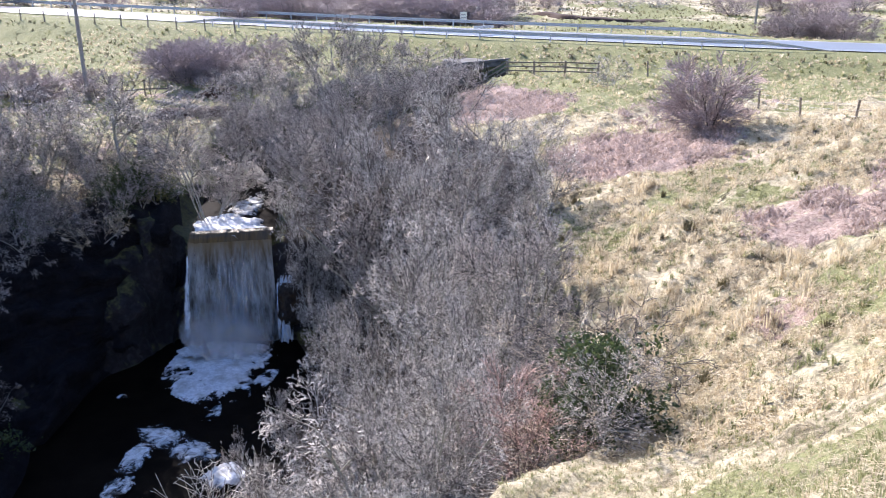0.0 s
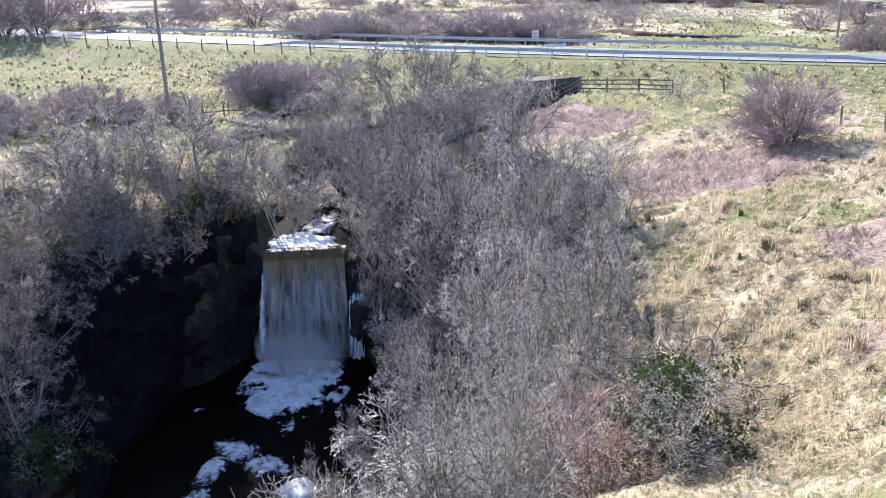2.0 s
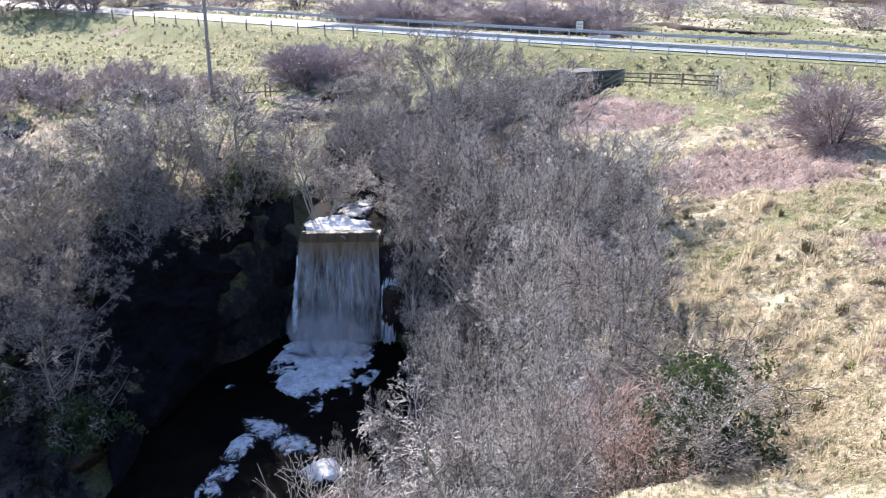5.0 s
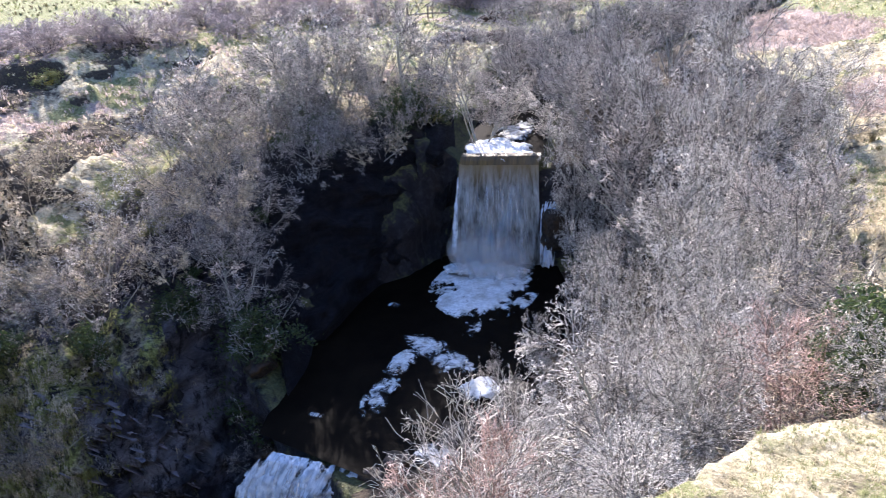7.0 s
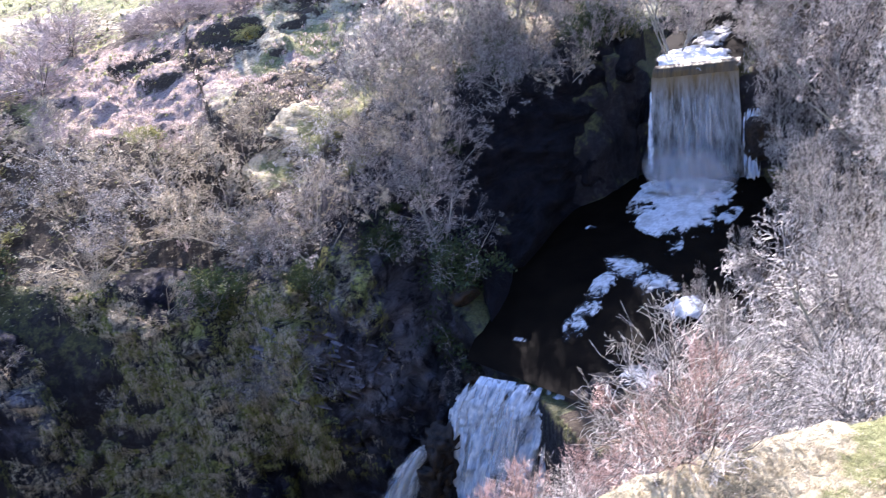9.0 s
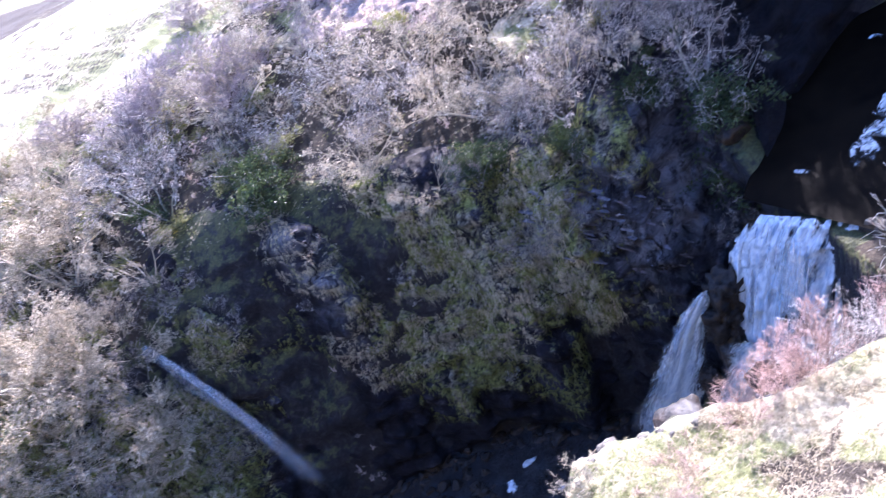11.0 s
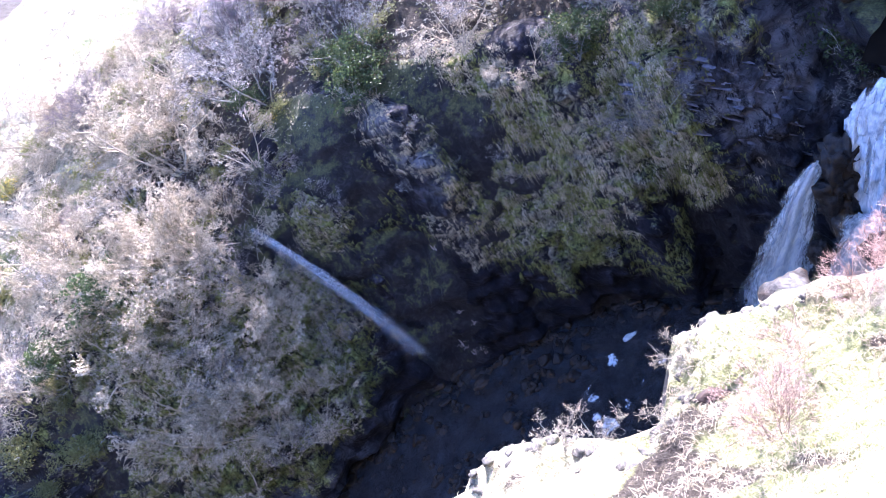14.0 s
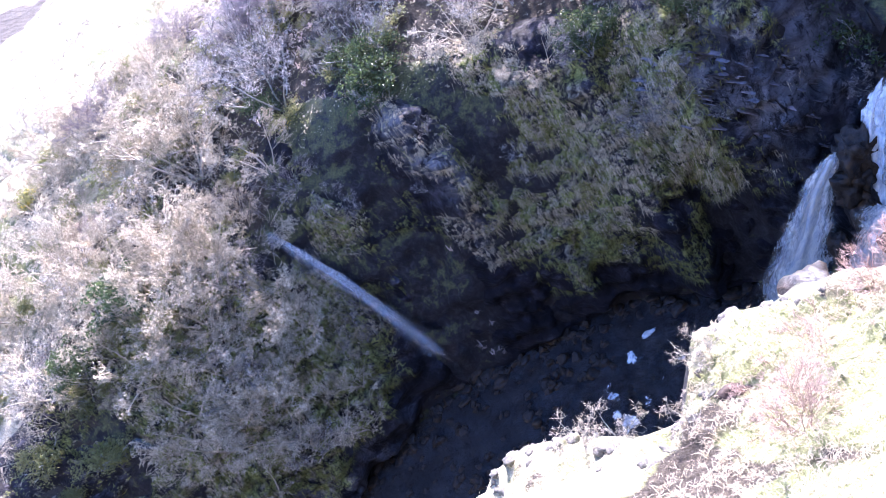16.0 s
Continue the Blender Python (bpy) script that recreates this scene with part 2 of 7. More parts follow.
GROUND = ground_material()
CLIFF = cliff_material()
PALE_BARK = surface("pale_lichened_bark", 7, 1.0, (0.34, 0.28, 0.20), (0.70, 0.60, 0.45), (0.44, 0.39, 0.23), rough=0.75, relief=0.3, vary=0.2)
RIVER = river_material("peat_water", 0.04, 0.15)
LOW_RIVER = river_material("rippled_water", 1.0, 1.0)
CURTAIN = fall_material("falling_water", (0.022, 0.024, 0.018), (0.44, 0.48, 0.50), (7.5, 1.5, 1), 0.6, 1.08)
amber_tree = CURTAIN.node_tree
amber_base = amber_tree.nodes["Principled BSDF"].inputs["Base Color"]
amber_uv = amber_tree.nodes.new("ShaderNodeSeparateXYZ")
amber_tree.links.new(amber_tree.nodes.new("ShaderNodeTexCoord").outputs["UV"], amber_uv.inputs["Vector"])
amber_span = add(amber_tree, "ShaderNodeMapRange", From_Min=2.72, From_Max=3.0, To_Min=0.0, To_Max=0.9)
amber_tree.links.new(amber_uv.outputs["Y"], amber_span.inputs["Value"])
amber_tree.links.new(blend(amber_tree, amber_span.outputs["Result"], amber_base.links[0].from_socket, (0.16, 0.11, 0.035)), amber_base)
LIP = fall_material("amber_lip_water", (0.02, 0.012, 0.003), (0.15, 0.10, 0.028), (10, 1.5, 1), 0.55, 1.0)
# blue skylight of the gorge is put into these two water colours
CASCADE = fall_material("rushing_water", (0.36, 0.44, 0.55), (0.92, 0.96, 1.0), (15, 5, 1), 0.58, 0.95, see=0.95)
WHITE = fall_material("broken_water", (0.52, 0.63, 0.78), (0.88, 0.95, 1.0), (13, 3.2, 1), 0.58, 0.92, see=0.95)
MIST = surface("water_drops", 14, 2, (0.7, 0.72, 0.74), (0.92, 0.93, 0.94), rough=0.4, relief=0)
MIST.node_tree.nodes["Principled BSDF"].inputs["Alpha"].default_value = 0.28
SPRAY = fall_material("thin_spray", (0.55, 0.57, 0.6), (0.92, 0.94, 0.96), (24, 2.6, 1), 0.5, 0.95, see=0.26)
FOAM = surface("foam", 22, 3, (0.55, 0.56, 0.56), (0.9, 0.91, 0.9), (0.42, 0.41, 0.37), rough=0.7, relief=0.8, depth=0.05)
THICK_FOAM = surface("thick_foam", 6, 1.2, (0.62, 0.63, 0.64), (0.93, 0.94, 0.94), (0.5, 0.5, 0.47), rough=0.7, relief=0.9, depth=0.12)


def lacy(m, scale):
    """Foam that thins out to lace and then to nothing towards the edges of its patch."""
    t = m.node_tree
    co = t.nodes.new("ShaderNodeTexCoord").outputs["Object"]
    fade = t.nodes.new("ShaderNodeVertexColor")
    fade.layer_name = "fade"
    total = t.nodes.new("ShaderNodeMath")
    total.operation = "MULTIPLY_ADD"
    t.links.new(noise_node(t, co, scale, 8, 0.72, 0.8), total.inputs[0])
    total.inputs[1].default_value = 2.0
    t.links.new(fade.outputs["Color"], total.inputs[2])
    # the ramp ends at 1, so the sum is halved to stay in its reach
    half = t.nodes.new("ShaderNodeMath")
    half.operation = "MULTIPLY"
    t.links.new(total.outputs[0], half.inputs[0])
    half.inputs[1].default_value = 0.5
    t.links.new(ramp(t, half.outputs[0], [(0.46, (0, 0, 0)), (0.68, (1, 1, 1))]), t.nodes["Principled BSDF"].inputs["Alpha"])


lacy(FOAM, 1.9)
lacy(THICK_FOAM, 2.2)
STRATA = surface("bedded_rock", 5, 0.9, (0.07, 0.064, 0.076), (0.34, 0.315, 0.35), (0.12, 0.12, 0.05), rough=0.7, relief=0.8, depth=0.05, stretch=(0.5, 0.5, 3), vary=0.3)
BARK = surface("lichened_bark", 9, 1.2, (0.17, 0.155, 0.135), (0.46, 0.44, 0.39), (0.30, 0.30, 0.22), rough=0.8, relief=0.4, vary=0.25)
# lichen grey, raised further to carry the glints of backlit twigs
TWIG = surface("lichened_backlit_twigs", 6, 0.8, (0.44, 0.412, 0.365), (0.86, 0.815, 0.73), rough=0.5, relief=0, vary=0.4)
# grey and dark branches: the crown's inner shade put into their colour
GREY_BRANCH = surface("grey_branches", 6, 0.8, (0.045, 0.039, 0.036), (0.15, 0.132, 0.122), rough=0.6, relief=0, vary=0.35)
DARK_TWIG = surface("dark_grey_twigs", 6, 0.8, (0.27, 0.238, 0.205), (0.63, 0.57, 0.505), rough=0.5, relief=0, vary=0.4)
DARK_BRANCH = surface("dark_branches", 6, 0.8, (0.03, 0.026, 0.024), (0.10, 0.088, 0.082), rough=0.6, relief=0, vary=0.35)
PALE_TWIG = surface("pale_lichened_twigs", 6, 0.8, (0.44, 0.375, 0.25), (0.82, 0.715, 0.51), rough=0.5, relief=0, vary=0.35)
PALE_BRANCH = surface("brown_branches", 6, 0.8, (0.16, 0.13, 0.08), (0.42, 0.35, 0.23), rough=0.6, relief=0, vary=0.3)
PURPLE_TWIG = surface("birch_twigs", 6, 0.8, (0.19, 0.15, 0.145), (0.44, 0.365, 0.355), rough=0.6, relief=0, vary=0.3)
RED_BRANCH = surface("red_brown_stems", 6, 0.8, (0.10, 0.06, 0.05), (0.28, 0.17, 0.14), rough=0.55, relief=0, vary=0.3)
RED_TWIG = surface("red_brown_twigs", 6, 0.8, (0.42, 0.275, 0.225), (0.74, 0.55, 0.47), rough=0.55, relief=0, vary=0.3)
IVY = leaf_material("ivy_leaves", (0.022, 0.036, 0.013), (0.10, 0.135, 0.045))
GORSE = leaf_material("gorse_leaves", (0.12, 0.125, 0.035), (0.38, 0.37, 0.14))
YELLOW = leaf_material("gorse_flowers", (0.45, 0.32, 0.02), (0.7, 0.55, 0.06))
STRAW = surface("dry_grass", 8, 0.5, (0.45, 0.385, 0.25), (0.80, 0.71, 0.51), rough=0.8, relief=0, vary=0.4)
GREEN_GRASS = surface("green_grass", 8, 0.5, (0.15, 0.165, 0.06), (0.38, 0.385, 0.19), rough=0.8, relief=0, vary=0.4)
MOSS_GRASS = surface("mossy_grass", 8, 0.5, (0.17, 0.18, 0.05), (0.46, 0.45, 0.16), rough=0.8, relief=0, vary=0.4)
HEATH = surface("dead_heath_grass", 8, 0.5, (0.26, 0.215, 0.15), (0.58, 0.49, 0.37), rough=0.8, relief=0, vary=0.4)
DARK_RUSH = surface("dark_rushes", 8, 0.5, (0.10, 0.085, 0.035), (0.32, 0.27, 0.13), rough=0.8, relief=0, vary=0.4)
FERN = surface("dead_bracken", 8, 0.5, (0.40, 0.305, 0.26), (0.74, 0.63, 0.555), rough=0.8, relief=0, vary=0.4)
ROCK = surface("wet_basalt", 6.0, 1.4, (0.006, 0.005, 0.005), (0.05, 0.042, 0.036), (0.045, 0.028, 0.014), rough=0.45, relief=0.9, depth=0.06, vary=0.3)
PALE_ROCK = surface("lichened_rock", 9.0, 2.1, (0.03, 0.027, 0.022), (0.20, 0.18, 0.145), (0.17, 0.15, 0.08), rough=0.9, relief=0.8, depth=0.05, vary=0.2)
ROCK.node_tree.nodes["Principled BSDF"].inputs["Specular IOR Level"].default_value = 0.2
ASPHALT = surface("worn_asphalt", 18, 0.15, (0.14, 0.14, 0.145), (0.22, 0.22, 0.225), (0.26, 0.26, 0.265), rough=0.36, relief=0.2, depth=0.01)
PAINT = surface("road_paint", 12, 2, (0.6, 0.6, 0.58), (0.8, 0.8, 0.78), rough=0.6, relief=0)
STEEL = surface("galvanised_steel", 7, 0.5, (0.48, 0.49, 0.50), (0.68, 0.69, 0.70), rough=0.4, relief=0.1, metal=0.35)
TIMBER = surface("weathered_timber", 10, 1.5, (0.10, 0.085, 0.065), (0.27, 0.235, 0.19), rough=0.85, relief=0.5, vary=0.3)
POLE_WOOD = surface("pole_timber", 10, 0.7, (0.20, 0.18, 0.15), (0.40, 0.37, 0.32), rough=0.8, relief=0.4)
CONCRETE = surface("stained_concrete", 8, 0.9, (0.08, 0.076, 0.07), (0.22, 0.21, 0.195), (0.07, 0.07, 0.055), rough=0.85, relief=0.4)
CERAMIC = surface("brown_ceramic", 8, 2, (0.10, 0.05, 0.03), (0.16, 0.09, 0.06), rough=0.25, relief=0)
SIGN_GREY = surface("sign_back", 8, 1, (0.30, 0.31, 0.32), (0.42, 0.43, 0.44), rough=0.5, relief=0)
EARTH = surface("peat_bank", 4, 0.8, (0.022, 0.014, 0.010), (0.085, 0.05, 0.035), rough=0.95, relief=0.8, depth=0.08)
for growth in (STRAW, GREEN_GRASS, MOSS_GRASS, FERN, IVY, GORSE, YELLOW):
    thin(growth)
# ---- shape tools ----
table = np.random.default_rng(11).random((32, 32, 32))


def vnoise(x, y, z):
    """Smooth noise between 0 and 1 on arrays."""
    out = 0
    p = [np.asarray(a, float) for a in np.broadcast_arrays(x, y, z)]
    i = [np.floor(a).astype(int) for a in p]
    f = [(a - b) for a, b in zip(p, i)]
    f = [a * a * (3 - 2 * a) for a in f]
    for dx in (0, 1):
        for dy in (0, 1):
            for dz in (0, 1):
                w = (f[0] if dx else 1 - f[0]) * (f[1] if dy else 1 - f[1]) * (f[2] if dz else 1 - f[2])
                out = out + w * table[(i[0] + dx) % 32, (i[1] + dy) % 32, (i[2] + dz) % 32]
    return out


def fbm(x, y, z=0.0, octaves=4, gain=0.5):
    """Layered noise, about -1 to 1."""
    total, size, weight = 0, 1.0, 0
    for k in range(octaves):
        total = total + size * (vnoise(np.asarray(x) * 2 ** k + 7.3 * k, np.asarray(y) * 2 ** k + 3.1 * k, np.asarray(z) * 2 ** k + 1.7 * k) - 0.5) * 2
        weight += size
        size *= gain
    return total / weight


def nearest(x, y, line):
    """Distance to a polyline, its further columns at the nearest place, and the side of it (positive: to its left)."""
    x, y = np.asarray(x, float), np.asarray(y, float)
    best = np.full(x.shape, 1e18)
    extra = [np.zeros(x.shape) for _ in line[0][2:]]
    side = np.zeros(x.shape)
    for a, b in zip(line[:-1], line[1:]):
        dx, dy = b[0] - a[0], b[1] - a[1]
        k = np.clip(((x - a[0]) * dx + (y - a[1]) * dy) / (dx * dx + dy * dy), 0, 1)
        d = (x - a[0] - k * dx) ** 2 + (y - a[1] - k * dy) ** 2
        near = d < best
        best = np.where(near, d, best)
        side = np.where(near, dx * (y - a[1]) - dy * (x - a[0]), side)
        for n, e in enumerate(extra):
            extra[n] = np.where(near, a[2 + n] + k * (b[2 + n] - a[2 + n]), e)
    return np.sqrt(best), extra, side


def inside(x, y, ring):
    hit = np.zeros(np.shape(x), bool)
    for a, b in zip(ring, ring[1:] + ring[:1]):
        cross = (a[1] > y) != (b[1] > y)
        hit ^= cross & (x < (b[0] - a[0]) * (y - a[1]) / ((b[1] - a[1]) or 1e-9) + a[0])
    return hit


def mesh_of(name, verts, faces, material, smooth=True):
    me = bpy.data.meshes.new(name)
    me.from_pydata(np.asarray(verts).tolist() if not isinstance(verts, list) else verts, [], faces if isinstance(faces, list) else np.asarray(faces).tolist())
    for mt in material if isinstance(material, (list, tuple)) else [material]:
        me.materials.append(mt)
    if smooth:
        me.polygons.foreach_set("use_smooth", [True] * len(me.polygons))
    me.update()
    return me


def part(name, mesh, parent=None, label="", at=None):
    """Links a mesh (or a bmesh with its material) as one object, under a thing or a part."""
    ob = new(name, mesh)
    if parent is not None:
        ob.parent = parent
    if at is not None:
        ob.matrix_basis = at
    if label:
        tagged(ob, label)
    return ob


def thing(name, label, category, at=None, group="", kind="", mesh=None):
    ob = new(name, mesh)
    if at is not None:
        ob.matrix_basis = at
    return tagged(ob, label, category, group, kind)


def from_bm(name, bm, material, smooth=False):
    me = bpy.data.meshes.new(name)
    bm.to_mesh(me)
    bm.free()
    me.materials.append(material)
    if smooth:
        me.polygons.foreach_set("use_smooth", [True] * len(me.polygons))
    return me


def box(sx, sy, sz, bevel=0.0, at=(0, 0, 0)):
    """A bmesh block standing on z = 0 of its place."""
    bm = bmesh.new()
    bmesh.ops.create_cube(bm, size=1)
    bmesh.ops.scale(bm, vec=(sx, sy, sz), verts=bm.verts)
    bmesh.ops.translate(bm, vec=(at[0], at[1], at[2] + sz / 2), verts=bm.verts)
    if bevel:
        bmesh.ops.bevel(bm, geom=bm.edges[:], offset=bevel, segments=1, affect="EDGES")
    return bm


def tubes(points, radii, sides=3):
    """Tapered tubes along many lines at once. points: lines x steps x 3."""
    b, n, _ = points.shape
    along = np.gradient(points, axis=1)
    along /= np.linalg.norm(along, axis=2, keepdims=True) + 1e-9
    aside = np.cross(along, np.array([0.31, 0.52, 0.79]))
    aside /= np.linalg.norm(aside, axis=2, keepdims=True) + 1e-9
    third = np.cross(along, aside)
    ang = np.arange(sides) * 2 * np.pi / sides
    ring = points[:, :, None] + radii[:, :, None, None] * (np.cos(ang)[None, None, :, None] * aside[:, :, None] + np.sin(ang)[None, None, :, None] * third[:, :, None])
    idx = np.arange(b * n * sides).reshape(b, n, sides)
    q = np.stack([idx[:, :-1], np.roll(idx, -1, 2)[:, :-1], np.roll(idx, -1, 2)[:, 1:], idx[:, 1:]], -1).reshape(-1, 4)
    return ring.reshape(-1, 3), q


def joined(pieces):
    verts, faces, base = [], [], 0
    for v, f in pieces:
        verts.append(v)
        faces.append(np.asarray(f) + base)
        base += len(v)
    return np.concatenate(verts), [r for f in faces for r in f.tolist()]


# ---- the lie of the land ----
# the burn: x, y, level, half its width
BURN = [(3, 74.2, -12.3, 1.6), (-4, 66, -12.9, 1.8), (-11.5, 56, -13.7, 1.9), (-11.3, 47, -14.5, 2.0),
        (-10.9, 42.2, -15.0, 2.0), (-10.9, 41.7, -20.7, 2.6), (-12.0, 37, -21.1, 5.0), (-13.2, 31, -21.6, 4.6), (-15.0, 25.9, -22.4, 2.5),
        (-15.7, 25.1, -29.0, 2.6), (-19.5, 23.2, -33.5, 2.6), (-24, 20.6, -35.3, 3.6), (-30.5, 15.6, -35.9, 6.2), (-38, 6.5, -36.6, 7.2),
        (-44, -7, -38, 5.5), (-49, -26, -40, 5.5), (-62, -62, -44, 6)]
# the brink of the gorge: x, y, level
FAR_BRINK = [(0.2, 75.0, -11.1), (-8, 68, -11.3), (-15.5, 57, -12.3), (-15.2, 47.5, -13.4), (-17, 44, -13.7), (-22, 42, -14.5),
             (-26.5, 37.5, -15.8), (-28, 32, -17.4), (-25.8, 28, -19.3), (-31, 27, -20.2), (-39.8, 24.2, -18.7), (-51, 19, -18), (-53.5, 13, -21),
             (-55, 6, -20.2), (-58, -1, -21.5), (-64, -10, -24), (-72, -30, -27), (-88, -70, -29)]
NEAR_BRINK = [(-34, -70, -16), (-20, -26, -12), (-13.5, -8, -10.4), (-11, 0, -9.8), (-9.4, 1.5, -9.4), (-8.9, 2.4, -9.0), (-8.2, 2.8, -9.0), (-7.3, 3.2, -9.0), (-6.75, 3.5, -9.0),
              (-6.9, 4.1, -9.0), (-7.3, 4.9, -9.0), (-7.05, 5.4, -9.0), (-6.5, 5.65, -9.0), (-6.2, 6.0, -8.9), (-5.4, 6.5, -8.9), (-3.1, 8.5, -8.6), (0, 10.5, -8.6), (1.1, 13, -9.4), (3.8, 16.6, -10.7),
              (4.9, 20, -11.2), (4.7, 24.6, -11.2), (4.6, 29.7, -11.2), (5.0, 36.6, -11.2), (5.0, 43.7, -11.2), (0.5, 52, -11.3), (1.5, 62, -11.4), (6.2, 73.2, -11.1)]
BRINK = FAR_BRINK + NEAR_BRINK
ROAD = [(-420, 262), (-200, 172), (-120, 138.5), (-80, 121), (-45, 105.5), (-25, 96.5), (-6.9, 88.6), (8, 83), (23.5, 77.6), (40, 72.6), (70, 64), (140, 40), (260, -30)]


def smooth(a, b, x):
    k = np.clip((x - a) / (b - a), 0, 1)
    return k * k * (3 - 2 * k)


def open_land(x, y):
    """The hill, the fields and the moor, as if no gorge were cut into them."""
    far = np.hypot(x, y)
    u = -x * math.sin(radians(40)) + y * math.cos(radians(40))     # down the hillside, towards the gorge
    z = -11.0 + 9.4 / (1 + (np.maximum(u, 0) / 4.3) ** 2) + np.clip(-u, 0, 60) * 0.22
    z = z + 2.9 * np.exp(-((x - 27) ** 2 + (y - 32) ** 2) / 16 ** 2) + 2.2 * np.exp(-((x - 34) ** 2 + (y - 12) ** 2) / 15 ** 2)
    z = z - 3.0 * np.exp(-((x + 74) ** 2 + (y - 8) ** 2) / 22 ** 2)
    z = z + 0.9 * np.exp(-((x + 40) ** 2 + (y - 48) ** 2) / 7 ** 2)
    z = z + 0.45 * fbm(x / 7, y / 7, 3, 4) * smooth(3, 9, far) + 1.6 * fbm(x / 42, y / 42, 5, 3) * smooth(60, 160, far) * (1 - smooth(90, 130, y) * 0.3)
    z = z + 0.055 * np.clip(far - 320, 0, 900) * smooth(0, 0.6, np.abs(fbm(x / 300, y / 300, 9, 2)) + 0.3)
    d, _, side = nearest(x, y, ROAD)
    return z + (-9.7 - z) * (1 - smooth(4.6, 13, d)), d


def height(x, y, rough=True):
    """The ground's level, how bare of grass it is, and how far within the gorge."""
    x, y = np.asarray(x, float), np.asarray(y, float)
    stray = (0.2 + 0.7 * smooth(9, 16, np.hypot(x, y))) * rough
    wx = x + stray * fbm(x / 3.4, y / 3.4, 1.0, 3)
    wy = y + stray * fbm(x / 3.4 + 40, y / 3.4, 2.0, 3)
    land, road = open_land(x, y)
    dc, (zc, wc), side = nearest(x, y, BURN)
    dcw, _, _ = nearest(wx, wy, BURN)
    db_far, (zb_far,), _ = nearest(wx, wy, FAR_BRINK)
    db_near, (zb_near,), _ = nearest(x * 0.6 + wx * 0.4, y * 0.6 + wy * 0.4, NEAR_BRINK)
    ring = inside(wx, wy, BRINK)
    far_side = side < 0
    db, zb = np.where(far_side, db_far, db_near), np.where(far_side, zb_far, zb_near)
    di = np.maximum(dcw - wc, 0)
    k = di / (di + db + 1e-6)
    wall = np.where(far_side, 1 - (1 - k) ** 1.7, k ** 1.7)
    gorge = zc - 0.35 + (zb - zc + 0.35) * wall
    step = 1.5 + 0.5 * fbm(x / 9, y / 9, 4, 2)
    shelf = (gorge / step - np.floor(gorge / step))
    gorge = gorge + far_side * rough * step * 0.25 * (smooth(0.35, 0.75, shelf) - shelf) * np.clip(wall * (1 - wall) * 5, 0, 1)
    db_any = np.minimum(db_far, db_near)
    zb_any = np.where(db_far < db_near, zb_far, zb_near)
    ease = np.where(db_far < db_near, 13.0 + 7 * (1 - smooth(8, 18, y)), 3.2)
    lx, ly = x, y
    beyond = land + (zb_any - land) * np.exp(-(db_any / ease) ** 1.5) * smooth(5, 11, road)
    z = np.where(ring, gorge, beyond)
    return z, np.where(ring, np.clip(wall * (1 - wall) * 6, 0, 1), 0), ring, dc - wc, road, far_side




def spaced(lo, hi, fine, least, most, grow):
    """Grid lines, fine from lo to hi and wider and wider apart out to least and most."""
    mid = np.arange(lo, hi + fine / 2, fine)
    out, gap, at = [], fine, hi
    while at < most:
        gap *= grow
        at += gap
        out.append(at)
    low, gap, at = [], fine, lo
    while at > least:
        gap *= grow
        at -= gap
        low.append(at)
    return np.concatenate([low[::-1], mid, out])


gx = spaced(-60, 19, 0.27, -1500, 1500, 1.07)
gy = spaced(-4, 50, 0.27, -300, 1900, 1.06)
X, Y = np.meshgrid(gx, gy)
Z, BARE, RING, OFF, ROAD_D, FAR_SIDE = height(X, Y)
# the rock of the walls stands out and back in beds
push = (0.75 * fbm(X / 2.6, Y / 2.6, Z / 0.7, 4) + 0.8 * fbm(X / 2.3 + 9, Y / 2.3, Z / 9, 3)) * BARE * FAR_SIDE
gxn, gyn = np.gradient(Z, axis=1) / np.gradient(X, axis=1), np.gradient(Z, axis=0) / np.gradient(Y, axis=0)
steep = np.hypot(gxn, gyn)
PX, PY = X - push * gxn / (steep + 1e-6) * smooth(0.5, 1.5, steep), Y - push * gyn / (steep + 1e-6) * smooth(0.5, 1.5, steep)
tussock = np.abs(fbm(X / 0.8, Y / 0.8, 0, 3)) * 0.5 + 0.22 * fbm(X / 2.1, Y / 2.1, 4, 3)
PZ = Z + (tussock - 0.1) * smooth(0.02, 0.2, np.abs(OFF) * 0.1) * smooth(5, 9, ROAD_D) * np.where(RING, 0.5, 1) * smooth(2.0, 5, np.hypot(X, Y))
# low turf scarps across the terrace
scarp = 0.8 * smooth(-0.05, 0.05, fbm(X / 9, Y / 7, 31, 3)) + 0.6 * smooth(-0.04, 0.04, fbm(X / 5, Y / 4, 37, 3)) - 0.7
PZ = PZ + 0.75 * scarp * ~RING * (X < 0) * smooth(2, 6, nearest(X, Y, FAR_BRINK)[0]) * (1 - smooth(16, 24, nearest(X, Y, FAR_BRINK)[0])) * smooth(24, 30, np.arctan2(-X, Y) * 57.3) * (np.hypot(X, Y) > 38) * smooth(7, 12, ROAD_D)
# sheep tracks along the open hillside
along_hill, down_hill = X * math.cos(radians(40)) + Y * math.sin(radians(40)), -X * math.sin(radians(40)) + Y * math.cos(radians(40))
PZ = PZ + 0.2 * fbm(down_hill / 1.1 + 0.6 * fbm(X / 5, Y / 5, 61, 2), along_hill / 6, 63, 3) * ~RING * (X > 1) * smooth(6, 11, np.hypot(X, Y)) * (1 - smooth(50, 64, Y)) * smooth(5, 9, ROAD_D)
rows_n, cols_n = X.shape


